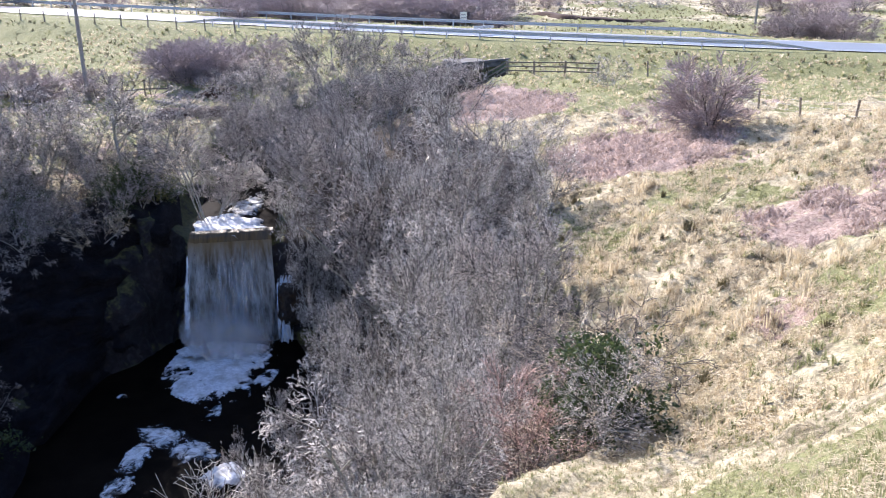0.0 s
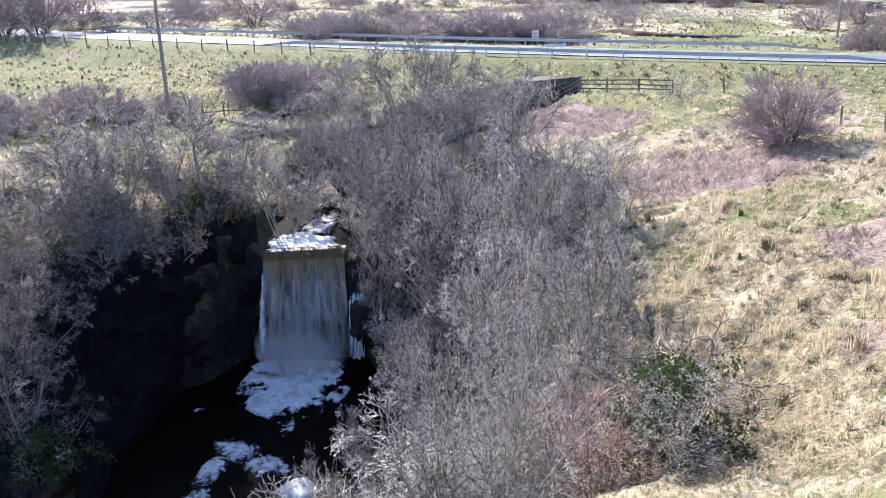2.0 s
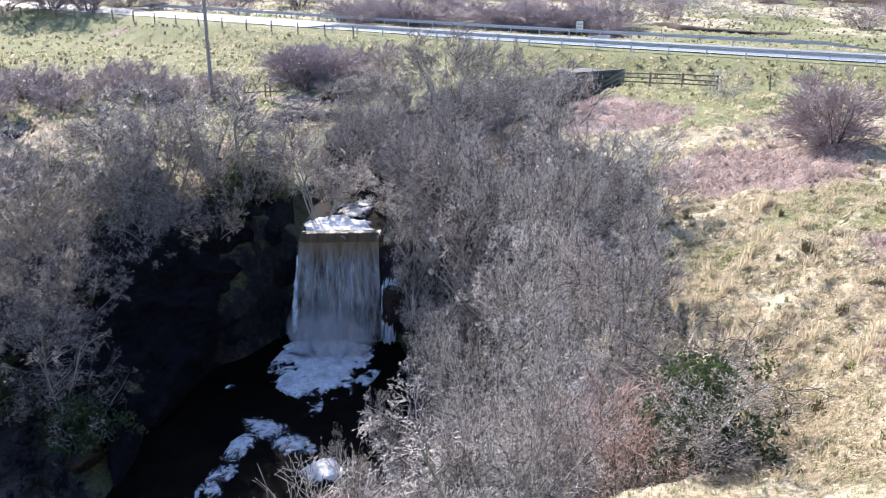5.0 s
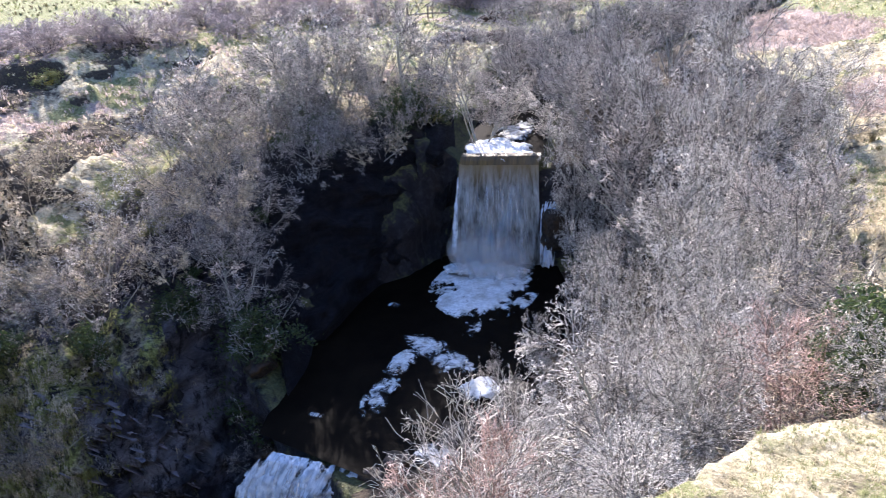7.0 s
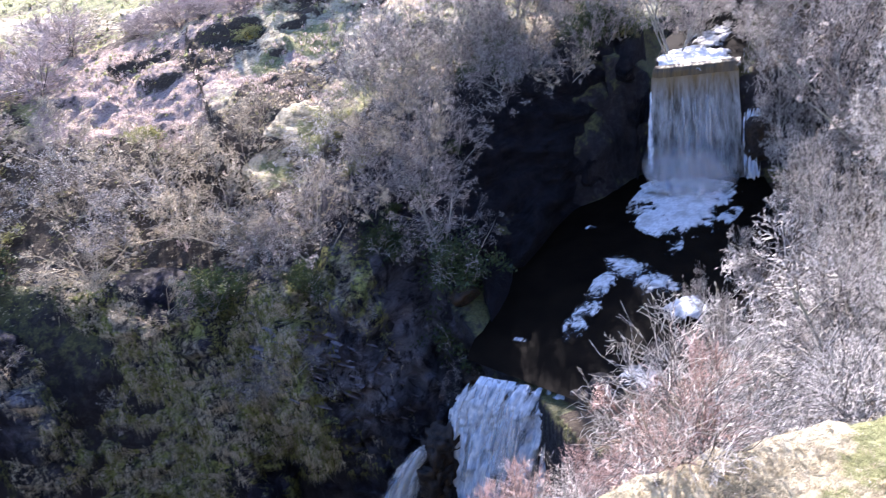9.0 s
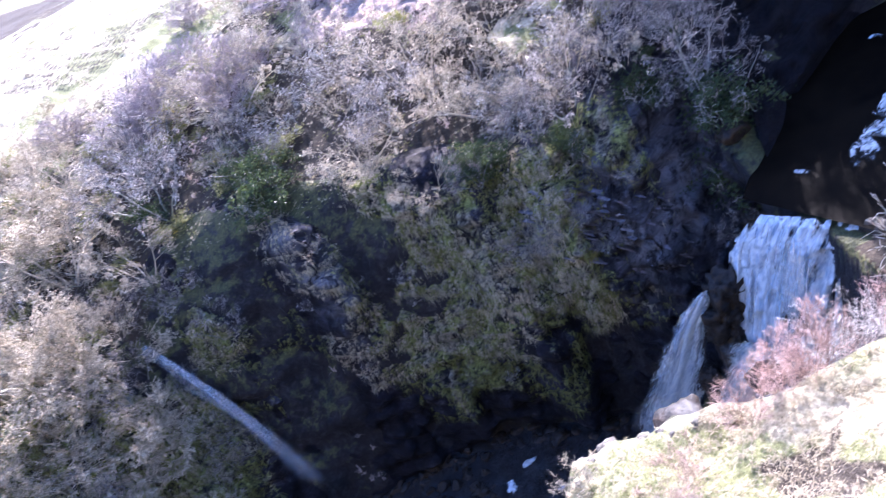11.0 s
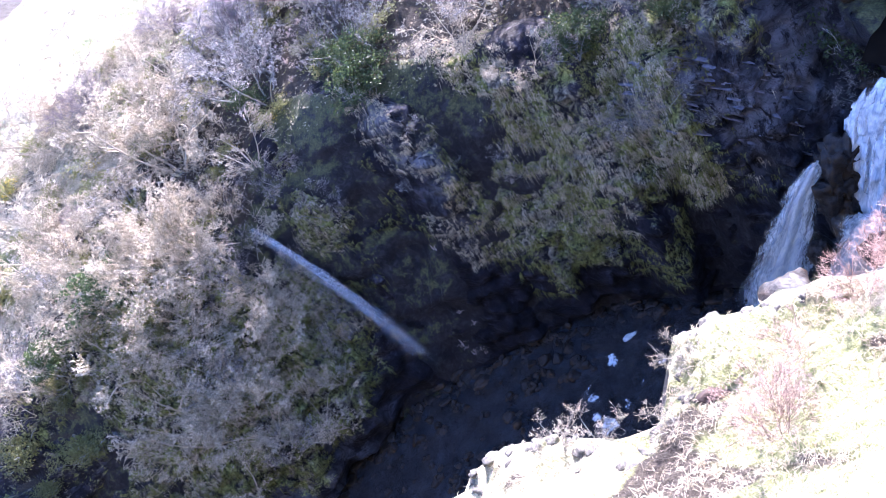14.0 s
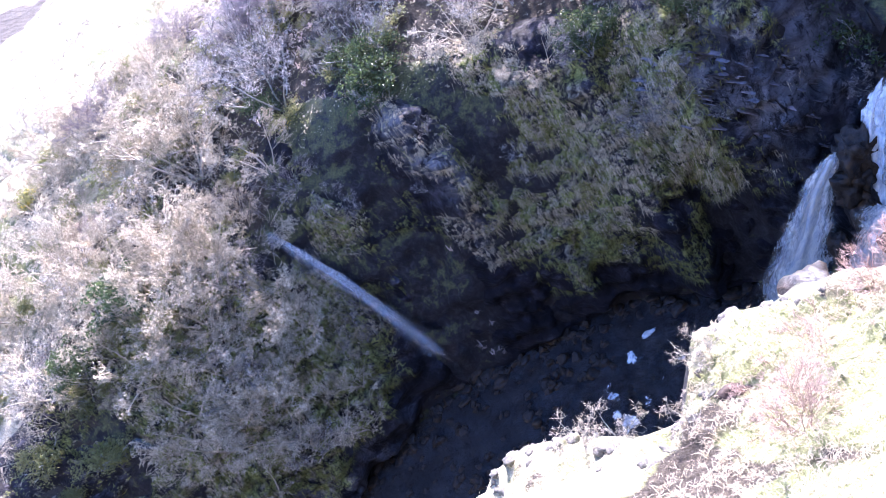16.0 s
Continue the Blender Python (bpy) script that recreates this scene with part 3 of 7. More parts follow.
def ground_at(x, y):
    """The ground's level, read between the grid's lines."""
    i, j = min(max(int(np.searchsorted(gx, x)) - 1, 0), len(gx) - 2), min(max(int(np.searchsorted(gy, y)) - 1, 0), len(gy) - 2)
    u, v = (x - gx[i]) / (gx[i + 1] - gx[i]), (y - gy[j]) / (gy[j + 1] - gy[j])
    return float((PZ[j, i] * (1 - u) + PZ[j, i + 1] * u) * (1 - v) + (PZ[j + 1, i] * (1 - u) + PZ[j + 1, i + 1] * u) * v)


idx = np.arange(rows_n * cols_n).reshape(rows_n, cols_n)
quads = np.stack([idx[:-1, :-1], idx[:-1, 1:], idx[1:, 1:], idx[1:, :-1]], -1).reshape(-1, 4)
land_mesh = mesh_of("ground", np.stack([PX, PY, PZ], -1).reshape(-1, 3), quads, GROUND)
cover = land_mesh.color_attributes.new("cover", "FLOAT_COLOR", "POINT")


def patch(x, y, r, edge=0.5):
    return 1 - smooth(r * (1 - edge), r, np.hypot(X - x, Y - y))


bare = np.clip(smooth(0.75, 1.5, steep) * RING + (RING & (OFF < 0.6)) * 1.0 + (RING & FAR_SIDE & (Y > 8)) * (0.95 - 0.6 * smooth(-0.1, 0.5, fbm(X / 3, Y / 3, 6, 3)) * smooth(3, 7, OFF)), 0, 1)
# low far wall set wholly to near-black rock, holding its shade too
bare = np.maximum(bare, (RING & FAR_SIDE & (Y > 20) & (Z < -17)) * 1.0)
wide_noise = fbm(X / 6, Y / 6, 8, 3)
fern = np.clip(0.8 * patch(9.5, 41.5, 6) + 0.6 * patch(12.2, 26.5, 3.2) + 0.6 * patch(9, 20.5, 1.6) + 0.8 * patch(20, 27, 6) + 0.8 * patch(26, 18, 8) + 0.6 * smooth(135, 200, np.hypot(X, Y)) * smooth(-0.1, 0.3, fbm(X / 22, Y / 9, 51, 3)) + 0.45 * patch(-50, 45, 14) + 0.75 * patch(2, 58, 9) + 0.25 * patch(-5.5, 6, 8) + 0.55 * patch(-44, 34, 11) + smooth(0.3, 0.75, wide_noise) * 0.75
               + 0.8 * (RING & (OFF > 2)) * FAR_SIDE * smooth(-0.2, 0.5, fbm(X / 4, Y / 4, 2, 2)), 0, 1) * (ROAD_D > 6)
fern = fern * (1 - np.clip((RING & ~FAR_SIDE) * 1.0, 0, 1) * 0.4)
lush = np.clip(smooth(0.0, 0.42, fbm(X / 5, Y / 5, 13, 3)) * 0.85 + 0.7 * patch(4.5, 9, 3.5) + (0.6 * (Y > 52) + 0.5 * (Y > 60) * smooth(0, 0.5, fbm(X / 12, Y / 12, 21, 2))) * (1 - 0.8 * smooth(98, 125, Y)) + 0.8 * (FAR_SIDE & (X < -18) & (Z > -20) & (np.hypot(X, Y) < 60)) * smooth(-0.15, 0.3, fbm(X / 3, Y / 3, 44, 3)), 0, 1)
# leaf litter under the trees, darkened to hold the trees' own shade
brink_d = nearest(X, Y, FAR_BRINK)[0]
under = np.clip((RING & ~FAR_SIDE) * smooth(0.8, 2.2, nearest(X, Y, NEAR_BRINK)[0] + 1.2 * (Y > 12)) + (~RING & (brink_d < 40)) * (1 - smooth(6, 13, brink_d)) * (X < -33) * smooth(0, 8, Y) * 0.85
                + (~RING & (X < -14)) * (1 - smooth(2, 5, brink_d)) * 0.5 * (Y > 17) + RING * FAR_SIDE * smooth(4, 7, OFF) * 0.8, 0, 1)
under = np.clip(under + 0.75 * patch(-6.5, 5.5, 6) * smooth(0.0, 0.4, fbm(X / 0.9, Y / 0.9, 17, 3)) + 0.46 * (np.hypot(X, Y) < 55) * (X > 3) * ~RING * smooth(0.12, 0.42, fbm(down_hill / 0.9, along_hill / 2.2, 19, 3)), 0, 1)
under = np.clip(under + 0.8 * smooth(125, 170, np.hypot(X, Y)) * smooth(-0.35, 0.2, fbm(X / 26, Y / 8, 57, 4)), 0, 1)
# the shade on the steep steps of the terrace is painted dark
terrace = ~RING & (X < -18) & (np.hypot(X, Y) > 36) & (np.hypot(X, Y) < 70)
rise = np.hypot(np.gradient(PZ, axis=1) / np.gradient(X, axis=1), np.gradient(PZ, axis=0) / np.gradient(Y, axis=0))
under = np.clip(under + terrace * 0.42 * smooth(0.6, 1.4, rise), 0, 1)
under = np.clip(under + terrace * 0.34 * smooth(-0.4, 0.2, fbm(X / 3, Y / 2, 77, 4)), 0, 1)
slope_far = ~RING & (X < -38) & (np.hypot(X, Y) > 48) & (Y < 60)
under = np.clip(under + slope_far * 0.5 * smooth(-0.3, 0.3, fbm(X / 6, Y / 6, 81, 4)), 0, 1)
fern = np.clip(fern + terrace * 0.5 * smooth(-0.15, 0.3, fbm(X / 4, Y / 3, 71, 3)), 0, 1)
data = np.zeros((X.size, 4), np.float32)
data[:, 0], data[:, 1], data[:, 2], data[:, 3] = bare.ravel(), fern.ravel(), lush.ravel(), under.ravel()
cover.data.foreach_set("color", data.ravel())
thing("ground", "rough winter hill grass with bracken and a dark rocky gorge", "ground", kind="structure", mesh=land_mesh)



def profile(az, step=0.1, far=82.0):
    """Along one bearing: distances, the ground's level there, and whether that is the gorge's far wall."""
    d = np.arange(20.0, far, step)
    x, y = -d * math.sin(radians(az)), d * math.cos(radians(az))
    z, _, ring_, off_, _, far_ = height(x, y)
    return d, z, ring_ & far_ & (off_ > 0)


def cliff_face(az0, az1, gap, rows_up):
    """The rock wall across the gorge: buttresses, gullies, beds and ledges standing out from the slope behind."""
    bearings = np.arange(az0, az1, gap)
    D, H = [], []
    for az in bearings:
        d, z, on = profile(az)
        at = np.nonzero(on)[0]
        run = slice(at[0], min(at[-1] + 12, len(d)))
        d, z = d[run], np.maximum.accumulate(z[run])
        s = np.concatenate([[0], np.cumsum(np.hypot(np.diff(d), np.diff(z)))])
        e = np.linspace(0, s[-1], rows_up)
        D.append(np.interp(e, s, d))
        H.append(np.interp(e, s, z))
    D, H = np.array(D), np.array(H)
    k = np.ones(9) / 9
    D = np.apply_along_axis(lambda r: np.convolve(np.pad(r, 4, mode="edge"), k, "valid"), 0, D)
    H = np.apply_along_axis(lambda r: np.convolve(np.pad(r, 4, mode="edge"), k, "valid"), 0, H)
    S, V = (bearings * 0.75)[:, None] + 0 * D, np.linspace(0, 1, rows_up)[None]
    gully = np.exp(-((bearings[:, None] - (77.6 - 4.2 * (1 - V))) / 1.5) ** 2)
    zz = H + 0.7 * fbm(S / 9, 0 * S, 3, 2)
    bed = zz / 1.25 - np.floor(zz / 1.25)
    out = 2.6 * fbm(S / 6.5, H / 24, 1, 3) + 1.7 * fbm(S / 2.2, H / 8, 5, 3) + 0.35 * smooth(0.1, 0.35, bed) * (1 - smooth(0.75, 1.0, bed)) + 1.15 * fbm(S / 0.9, H / 0.7, 7, 5) + 0.35
    out = out * (1 - gully) - 0.7 * gully
    EL = np.degrees(np.arctan2(H, D))
    AZ = bearings[:, None] + 0 * D

    def spot(az, el, wide, tall):
        return np.exp(-(((AZ - az + 0.8 * fbm(S / 1.5, H / 1.5, 3, 3)) / wide) ** 2 + ((EL - el + 1.0 * fbm(S / 1.5, H / 1.5, 9, 3)) / tall) ** 2) ** 1.5)

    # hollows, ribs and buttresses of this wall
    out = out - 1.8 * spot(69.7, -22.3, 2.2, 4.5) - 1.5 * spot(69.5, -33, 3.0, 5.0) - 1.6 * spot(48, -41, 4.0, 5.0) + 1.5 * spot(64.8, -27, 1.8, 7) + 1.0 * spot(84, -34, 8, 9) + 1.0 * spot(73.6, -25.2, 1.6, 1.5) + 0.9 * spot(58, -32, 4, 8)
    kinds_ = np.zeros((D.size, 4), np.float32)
    # red darkens hollows, foot and upper wall: wet rock plus painted shade
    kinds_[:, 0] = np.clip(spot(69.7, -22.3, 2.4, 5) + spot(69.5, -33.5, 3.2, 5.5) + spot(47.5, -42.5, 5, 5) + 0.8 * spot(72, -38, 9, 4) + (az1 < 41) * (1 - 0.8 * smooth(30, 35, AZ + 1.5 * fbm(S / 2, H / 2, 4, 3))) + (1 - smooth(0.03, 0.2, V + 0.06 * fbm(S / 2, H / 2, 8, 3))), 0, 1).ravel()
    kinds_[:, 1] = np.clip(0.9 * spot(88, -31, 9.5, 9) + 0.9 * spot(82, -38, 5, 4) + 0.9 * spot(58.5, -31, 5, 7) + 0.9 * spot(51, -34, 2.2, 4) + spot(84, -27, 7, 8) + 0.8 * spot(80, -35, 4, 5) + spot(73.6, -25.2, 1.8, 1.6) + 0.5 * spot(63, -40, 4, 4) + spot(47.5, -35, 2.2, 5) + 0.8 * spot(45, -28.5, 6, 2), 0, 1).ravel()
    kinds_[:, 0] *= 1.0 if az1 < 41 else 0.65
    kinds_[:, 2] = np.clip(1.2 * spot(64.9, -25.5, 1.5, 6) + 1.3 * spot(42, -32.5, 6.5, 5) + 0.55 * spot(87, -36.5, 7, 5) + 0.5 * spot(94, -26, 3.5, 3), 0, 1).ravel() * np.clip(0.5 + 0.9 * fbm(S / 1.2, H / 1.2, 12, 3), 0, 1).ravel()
    out *= smooth(0, 0.06, V) * (1 - 0.8 * smooth(0.86, 1.0, V)) * smooth(az0, az0 + (4 if az1 > 41 else 0.8), bearings)[:, None]
    td, tz = np.gradient(D, axis=1), np.gradient(H, axis=1)
    n = np.hypot(td, tz) + 1e-6
    D, H = D - out * tz / n - 0.06, H + out * td / n * 0.6 + 0.03
    a = np.radians(bearings)[:, None]
    x, y = -D * np.sin(a), D * np.cos(a)
    ix = np.arange(D.size).reshape(D.shape)
    q = np.stack([ix[:-1, :-1], ix[1:, :-1], ix[1:, 1:], ix[:-1, 1:]], -1).reshape(-1, 4)
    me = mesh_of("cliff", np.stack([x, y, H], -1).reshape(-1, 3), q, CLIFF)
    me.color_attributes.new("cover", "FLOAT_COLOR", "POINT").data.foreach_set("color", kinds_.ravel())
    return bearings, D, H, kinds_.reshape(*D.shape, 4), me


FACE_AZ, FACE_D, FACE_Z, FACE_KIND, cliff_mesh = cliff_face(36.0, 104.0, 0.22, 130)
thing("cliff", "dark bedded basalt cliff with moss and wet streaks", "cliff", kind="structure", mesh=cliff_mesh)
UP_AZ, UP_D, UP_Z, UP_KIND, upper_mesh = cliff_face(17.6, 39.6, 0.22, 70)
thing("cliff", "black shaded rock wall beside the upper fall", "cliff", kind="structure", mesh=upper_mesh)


def face_point(az, el, off=0.0):
    """The place on the far cliff at a bearing and an angle down, or on the slope above it; off: metres towards the gorge."""
    i = int(np.clip(np.searchsorted(FACE_AZ, az), 0, len(FACE_AZ) - 1))
    e = np.maximum.accumulate(np.degrees(np.arctan2(FACE_Z[i], FACE_D[i])))
    if FACE_AZ[0] <= az <= FACE_AZ[-1] and e[0] <= el <= e[-1]:
        d = float(np.interp(el, e, FACE_D[i]))
    else:
        dd, zz, on = profile(az)
        keep = np.nonzero(on)[0]
        dd, zz = dd[keep[0]:], zz[keep[0]:]
        e = np.maximum.accumulate(np.degrees(np.arctan2(zz, dd)))
        d = float(dd[min(int(np.searchsorted(e, el)), len(dd) - 1)])
    d -= off
    return -d * math.sin(radians(az)), d * math.cos(radians(az)), d * math.tan(radians(el))


# ---- water ----
def sheet(name, centre, material, rows_across=24, wave=0.05, lift=0.0, uv_len=1.0):
    """A ribbon of water along centre rows of (x, y, z, half width), rippled; its UV runs across and along in metres."""
    c = np.array(centre, float)
    way = np.gradient(c[:, :2], axis=0)
    way /= np.linalg.norm(way, axis=1, keepdims=True) + 1e-9
    side = np.stack([-way[:, 1], way[:, 0]], 1)
    s = np.linspace(-1, 1, rows_across)
    px = c[:, None, 0] + side[:, None, 0] * s * c[:, None, 3]
    py = c[:, None, 1] + side[:, None, 1] * s * c[:, None, 3]
    pz = c[:, None, 2] + 0 * px + lift + wave * fbm(px / 0.8, py / 0.8, c[:, None, 2] / 2, 3)
    n, m = px.shape
    ix = np.arange(n * m).reshape(n, m)
    q = np.stack([ix[:-1, :-1], ix[:-1, 1:], ix[1:, 1:], ix[1:, :-1]], -1).reshape(-1, 4)
    return mesh_of(name, np.stack([px, py, pz], -1).reshape(-1, 3), q, material)


def along(line, gap):
    """Points set out evenly along a polyline, with all its columns."""
    p = np.array(line, float)
    s = np.concatenate([[0], np.cumsum(np.linalg.norm(np.diff(p[:, :2], axis=0), axis=1))])
    at = np.linspace(0, s[-1], max(2, int(s[-1] / gap)))
    return np.stack([np.interp(at, s, p[:, k]) for k in range(p.shape[1])], 1)


upper = along([(x, y, z, w + 0.15) for x, y, z, w in BURN[:5]], 0.5)
middle = along([(-10.9, 42.4, -20.75, 3.2), (-11.6, 39.5, -20.95, 5.6), (-12.2, 36, -21.15, 6.2), (-13.2, 31, -21.6, 5.6), (-14.6, 27, -22.1, 3.6), (-15.0, 25.6, -22.4, 3.0)], 0.4)
lower = along([(-22.5, 21.2, -35.3, 3.5), (-25, 20, -35.5, 5.2), (-30.5, 15.6, -35.8, 6.8), (-38, 6.5, -36.5, 6.8), (-44, -7, -37.9, 7), (-49, -26, -39.9, 7)], 0.5)
for name, line, label in (("upper_burn", upper, "dark peat-brown burn running down to a fall"), ("middle_pool", middle, "black peaty pool between two waterfalls"),
                          ("lower_pool", lower, "dark rippled pool at the foot of the gorge")):
    thing(name, label, "water", kind="structure", mesh=sheet(name, line, LOW_RIVER if name == "lower_pool" else RIVER, wave=0.018))


def drop(name, lip_a, lip_b, path, material, across=40, down=40, flare=0.0, ripple=0.12, seed=0, u0=0.0, u1=1.0, torn=0.0):
    """Water falling from the lip a-b. path: rows (share of the drop's way, offset x, y, z)."""
    a, b = np.array(lip_a, float), np.array(lip_b, float)
    p = np.array(path, float)
    v = np.linspace(0, 1, down)
    off = np.stack([np.interp(v, p[:, 0], p[:, k]) for k in (1, 2, 3)], 1)
    u = np.linspace(u0, u1, across)
    wide = 1 + flare * v
    mid = (a + b) / 2
    pos = mid + (a - mid)[None, None] * 0 + ((u[None, :, None] - 0.5) * wide[:, None, None]) * (b - a) + off[:, None]
    face = np.cross(b - a, (0, 0, 1.0))
    face /= np.linalg.norm(face)
    r = ripple * (fbm(u[None] * 9 + seed, v[:, None] * 1.3, seed, 4) + 0.5 * fbm(u[None] * 23 + seed, v[:, None] * 3, seed + 2, 3)) * (0.3 + v[:, None])
    r = r + 1.1 * torn * smooth(0.04, 0.2, v[:, None]) * (fbm(u[None] * 15 + seed, v[:, None] * 16, seed + 7, 4) + 0.7 * fbm(u[None] * 5 + seed, v[:, None] * 4, seed + 9, 3))
    pos = pos + face * r[..., None]
    n, m = pos.shape[:2]
    ix = np.arange(n * m).reshape(n, m)
    q = np.stack([ix[:-1, :-1], ix[:-1, 1:], ix[1:, 1:], ix[1:, :-1]], -1).reshape(-1, 4)
    if torn:
        hole = fbm(u[None] * 7 + seed, v[:, None] * 5, seed + 4, 4) + 0.5 * fbm(u[None] * 17 + seed, v[:, None] * 6, seed, 3) - 1.2 * smooth(0.36, 0.5, np.abs(u[None] - 0.5)) + 0.75 - torn * smooth(0.05, 0.4, v[:, None])
        q = q[(hole[:-1, :-1] > -0.7).ravel()]
    me = mesh_of(name, pos.reshape(-1, 3), q, material)
    width, fall = np.linalg.norm(b - a), np.linalg.norm(np.diff(off, axis=0), axis=1).sum()
    uv = np.stack([np.broadcast_to(u[None] * width / 4, (n, m)), np.broadcast_to(-v[:, None] * fall / 4, (n, m))], -1).reshape(-1, 2)
    layer = me.uv_layers.new(name="flow")
    loops = np.zeros(len(me.loops), int)
    me.loops.foreach_get("vertex_index", loops)
    layer.data.foreach_set("uv", (uv[loops] + seed).ravel())
    fade = np.broadcast_to((1 - smooth(0.25, 0.5, np.abs(u[None] - 0.5))) * 0.75 - 0.25 + (torn > 0) * (1.7 * fbm(u[None] * 13 + seed, v[:, None] * 3, seed + 5, 4) - 1.0 * (1 - smooth(0, 0.14, v[:, None] + 0.25 * fbm(u[None] * 9 + seed, 0 * v[:, None], seed, 3)))), (n, m))
    me.color_attributes.new("fade", "FLOAT_COLOR", "POINT").data.foreach_set("color", np.repeat(fade.reshape(-1, 1), 4, 1).astype(np.float32).ravel())
    return me


def veil(name, rows, seed, material, thin=0.0, hold=0.5, sharp=1.8, hold_back=0.55):
    """A soft veil of falling water along rows of x, y, z and half width; thin: how far it dissolves on its way."""
    p = np.array(rows, float)
    n, m = 90, 26
    s, u = np.linspace(0, 1, n), np.linspace(-1, 1, m)
    c = np.stack([np.interp(s, np.linspace(0, 1, len(p)), p[:, k]) for k in range(4)], 1)
    out = np.array([-p[:, 0].mean(), -p[:, 1].mean(), 0])
    out /= np.linalg.norm(out)
    way = np.gradient(c[:, :3], axis=0)
    side = np.cross(way, out)
    side /= np.linalg.norm(side, axis=1, keepdims=True)
    rip = fbm(u[None] * 5 + seed, s[:, None] * 5, seed, 4)
    pos = c[:, None, :3] + side[:, None] * (u[None] * c[:, None, 3] * (1 + 0.25 * fbm(s[:, None] * 7, 0 * u[None] + seed, 2, 3)))[..., None] + out * (0.1 * rip)[..., None]
    ix = np.arange(n * m).reshape(n, m)
    q = np.stack([ix[:-1, :-1], ix[:-1, 1:], ix[1:, 1:], ix[1:, :-1]], -1).reshape(-1, 4)
    me = mesh_of(name, pos.reshape(-1, 3), q, material)
    length = np.linalg.norm(np.diff(c[:, :3], axis=0), axis=1).sum()
    uv = np.stack([u[None] * c[:, None, 3] / 4 + seed, -s[:, None] * length / 4 + 0 * u[None]], -1).reshape(-1, 2)
    layer = me.uv_layers.new(name="flow")
    loops = np.zeros(len(me.loops), int)
    me.loops.foreach_get("vertex_index", loops)
    layer.data.foreach_set("uv", uv[loops].ravel())
    ragged = 0.25 * fbm(u[None] * 2 + seed, s[:, None] * 9, seed + 3, 4)
    fade = 0.85 * np.exp(-(np.abs(u[None] + ragged) / hold) ** sharp) - hold_back - thin * smooth(0.1, 1.0, s[:, None]) - 0.5 * (1 - smooth(0, 0.05, s[:, None])) - 0.7 * smooth(0.8, 1, s[:, None] + 0.3 * ragged)
    me.color_attributes.new("fade", "FLOAT_COLOR", "POINT").data.foreach_set("color", np.repeat(fade.reshape(-1, 1), 4, 1).astype(np.float32).ravel())
    return me


upper_fall = thing("waterfall", "broad peat-brown waterfall dropping into a shaded pool", "waterfall", group="falls of the burn")
LIP_A, LIP_B = (-12.95, 41.3, -15.0), (-8.85, 42.1, -15.0)


def strands(name, rows, count, seed, material, radius=0.03, wander=0.12):
    """Broken water as many thin threads. rows: places along the way, each x, y, z and how far the threads spread across."""
    rgs = np.random.default_rng(seed)
    p = np.array(rows, float)
    t = np.linspace(0, 1, len(p))
    a = rgs.uniform(0, 0.85, count) ** 1.1
    b = np.minimum(a + rgs.uniform(0.12, 0.4, count), 1)
    s = a[:, None] + (b - a)[:, None] * np.linspace(0, 1, 6)[None]
    x, y, z, w = (np.interp(s, t, p[:, k]) for k in range(4))
    across = np.array([p[-1, 1] - p[0, 1], p[0, 0] - p[-1, 0]])
    across /= np.linalg.norm(across) + 1e-9
    u, v = rgs.uniform(-1, 1, (count, 1)) * rgs.uniform(0.6, 1, (count, 1)), rgs.normal(0, 0.25, (count, 1))
    x = x + across[0] * u * w + rgs.normal(0, wander, x.shape) * w
    y = y + across[1] * u * w + rgs.normal(0, wander, x.shape) * w - np.abs(v) * w * 0.5
    z = z + v * w * 0.6
    r = radius * rgs.uniform(0.4, 1.3, (count, 1)) * np.sin(np.linspace(0.15, np.pi - 0.1, 6))[None]
    return mesh_of(name, *tubes(np.stack([x, y, z], -1), r, 3), material)


part("lip", drop("lip", (-12.85, 41.65, -14.66), (-8.8, 42.4, -14.66), [(0, 0, 0.1, 0), (0.4, -0.02, -0.22, -0.08), (0.7, -0.03, -0.33, -0.22), (1, -0.05, -0.4, -0.5)], LIP, down=14, ripple=0.09), upper_fall, "amber water at the brink")
part("spray", strands("spray", [(-10.9, 41.25, -15.6, 1.9), (-10.9, 41.05, -18, 2.0), (-10.9, 40.6, -20.6, 2.1)], 150, 1, MIST, 0.02, 0.008), upper_fall, "white broken water")
part("curtain", drop("curtain", LIP_A, LIP_B, [(0, 0, 0, -0.1), (0.15, 0, -0.22, -1.1), (1, 0, -0.75, -5.6)], CURTAIN, 60, 60, flare=0.1, ripple=0.22, seed=3), upper_fall)
part("side_spout", drop("side_spout", (-8.6, 42.0, -17.2), (-7.7, 42.2, -17.0), [(0, 0, 0, 0), (0.3, -0.1, -0.5, -0.5), (1, -0.2, -0.8, -3.6)], WHITE, 30, 50, ripple=0.15, seed=8, torn=0.3), upper_fall)
for k in range(3):   # drops in the air where the fall lands
    part("foot_spray", veil("foot_spray", [(-13.4 + k * 0.2, 39.9 - 0.25 * k, -20.0, 0.7), (-12.2, 39.8 - 0.25 * k, -19.6, 1.9), (-10.6, 39.8 - 0.25 * k, -19.6, 2.0), (-8.6, 40.1 - 0.25 * k, -20.0, 1.2)], 41 + k, SPRAY, 0.0, 0.6, 1.8, 0.3), upper_fall, "white spray at the foot of the fall")
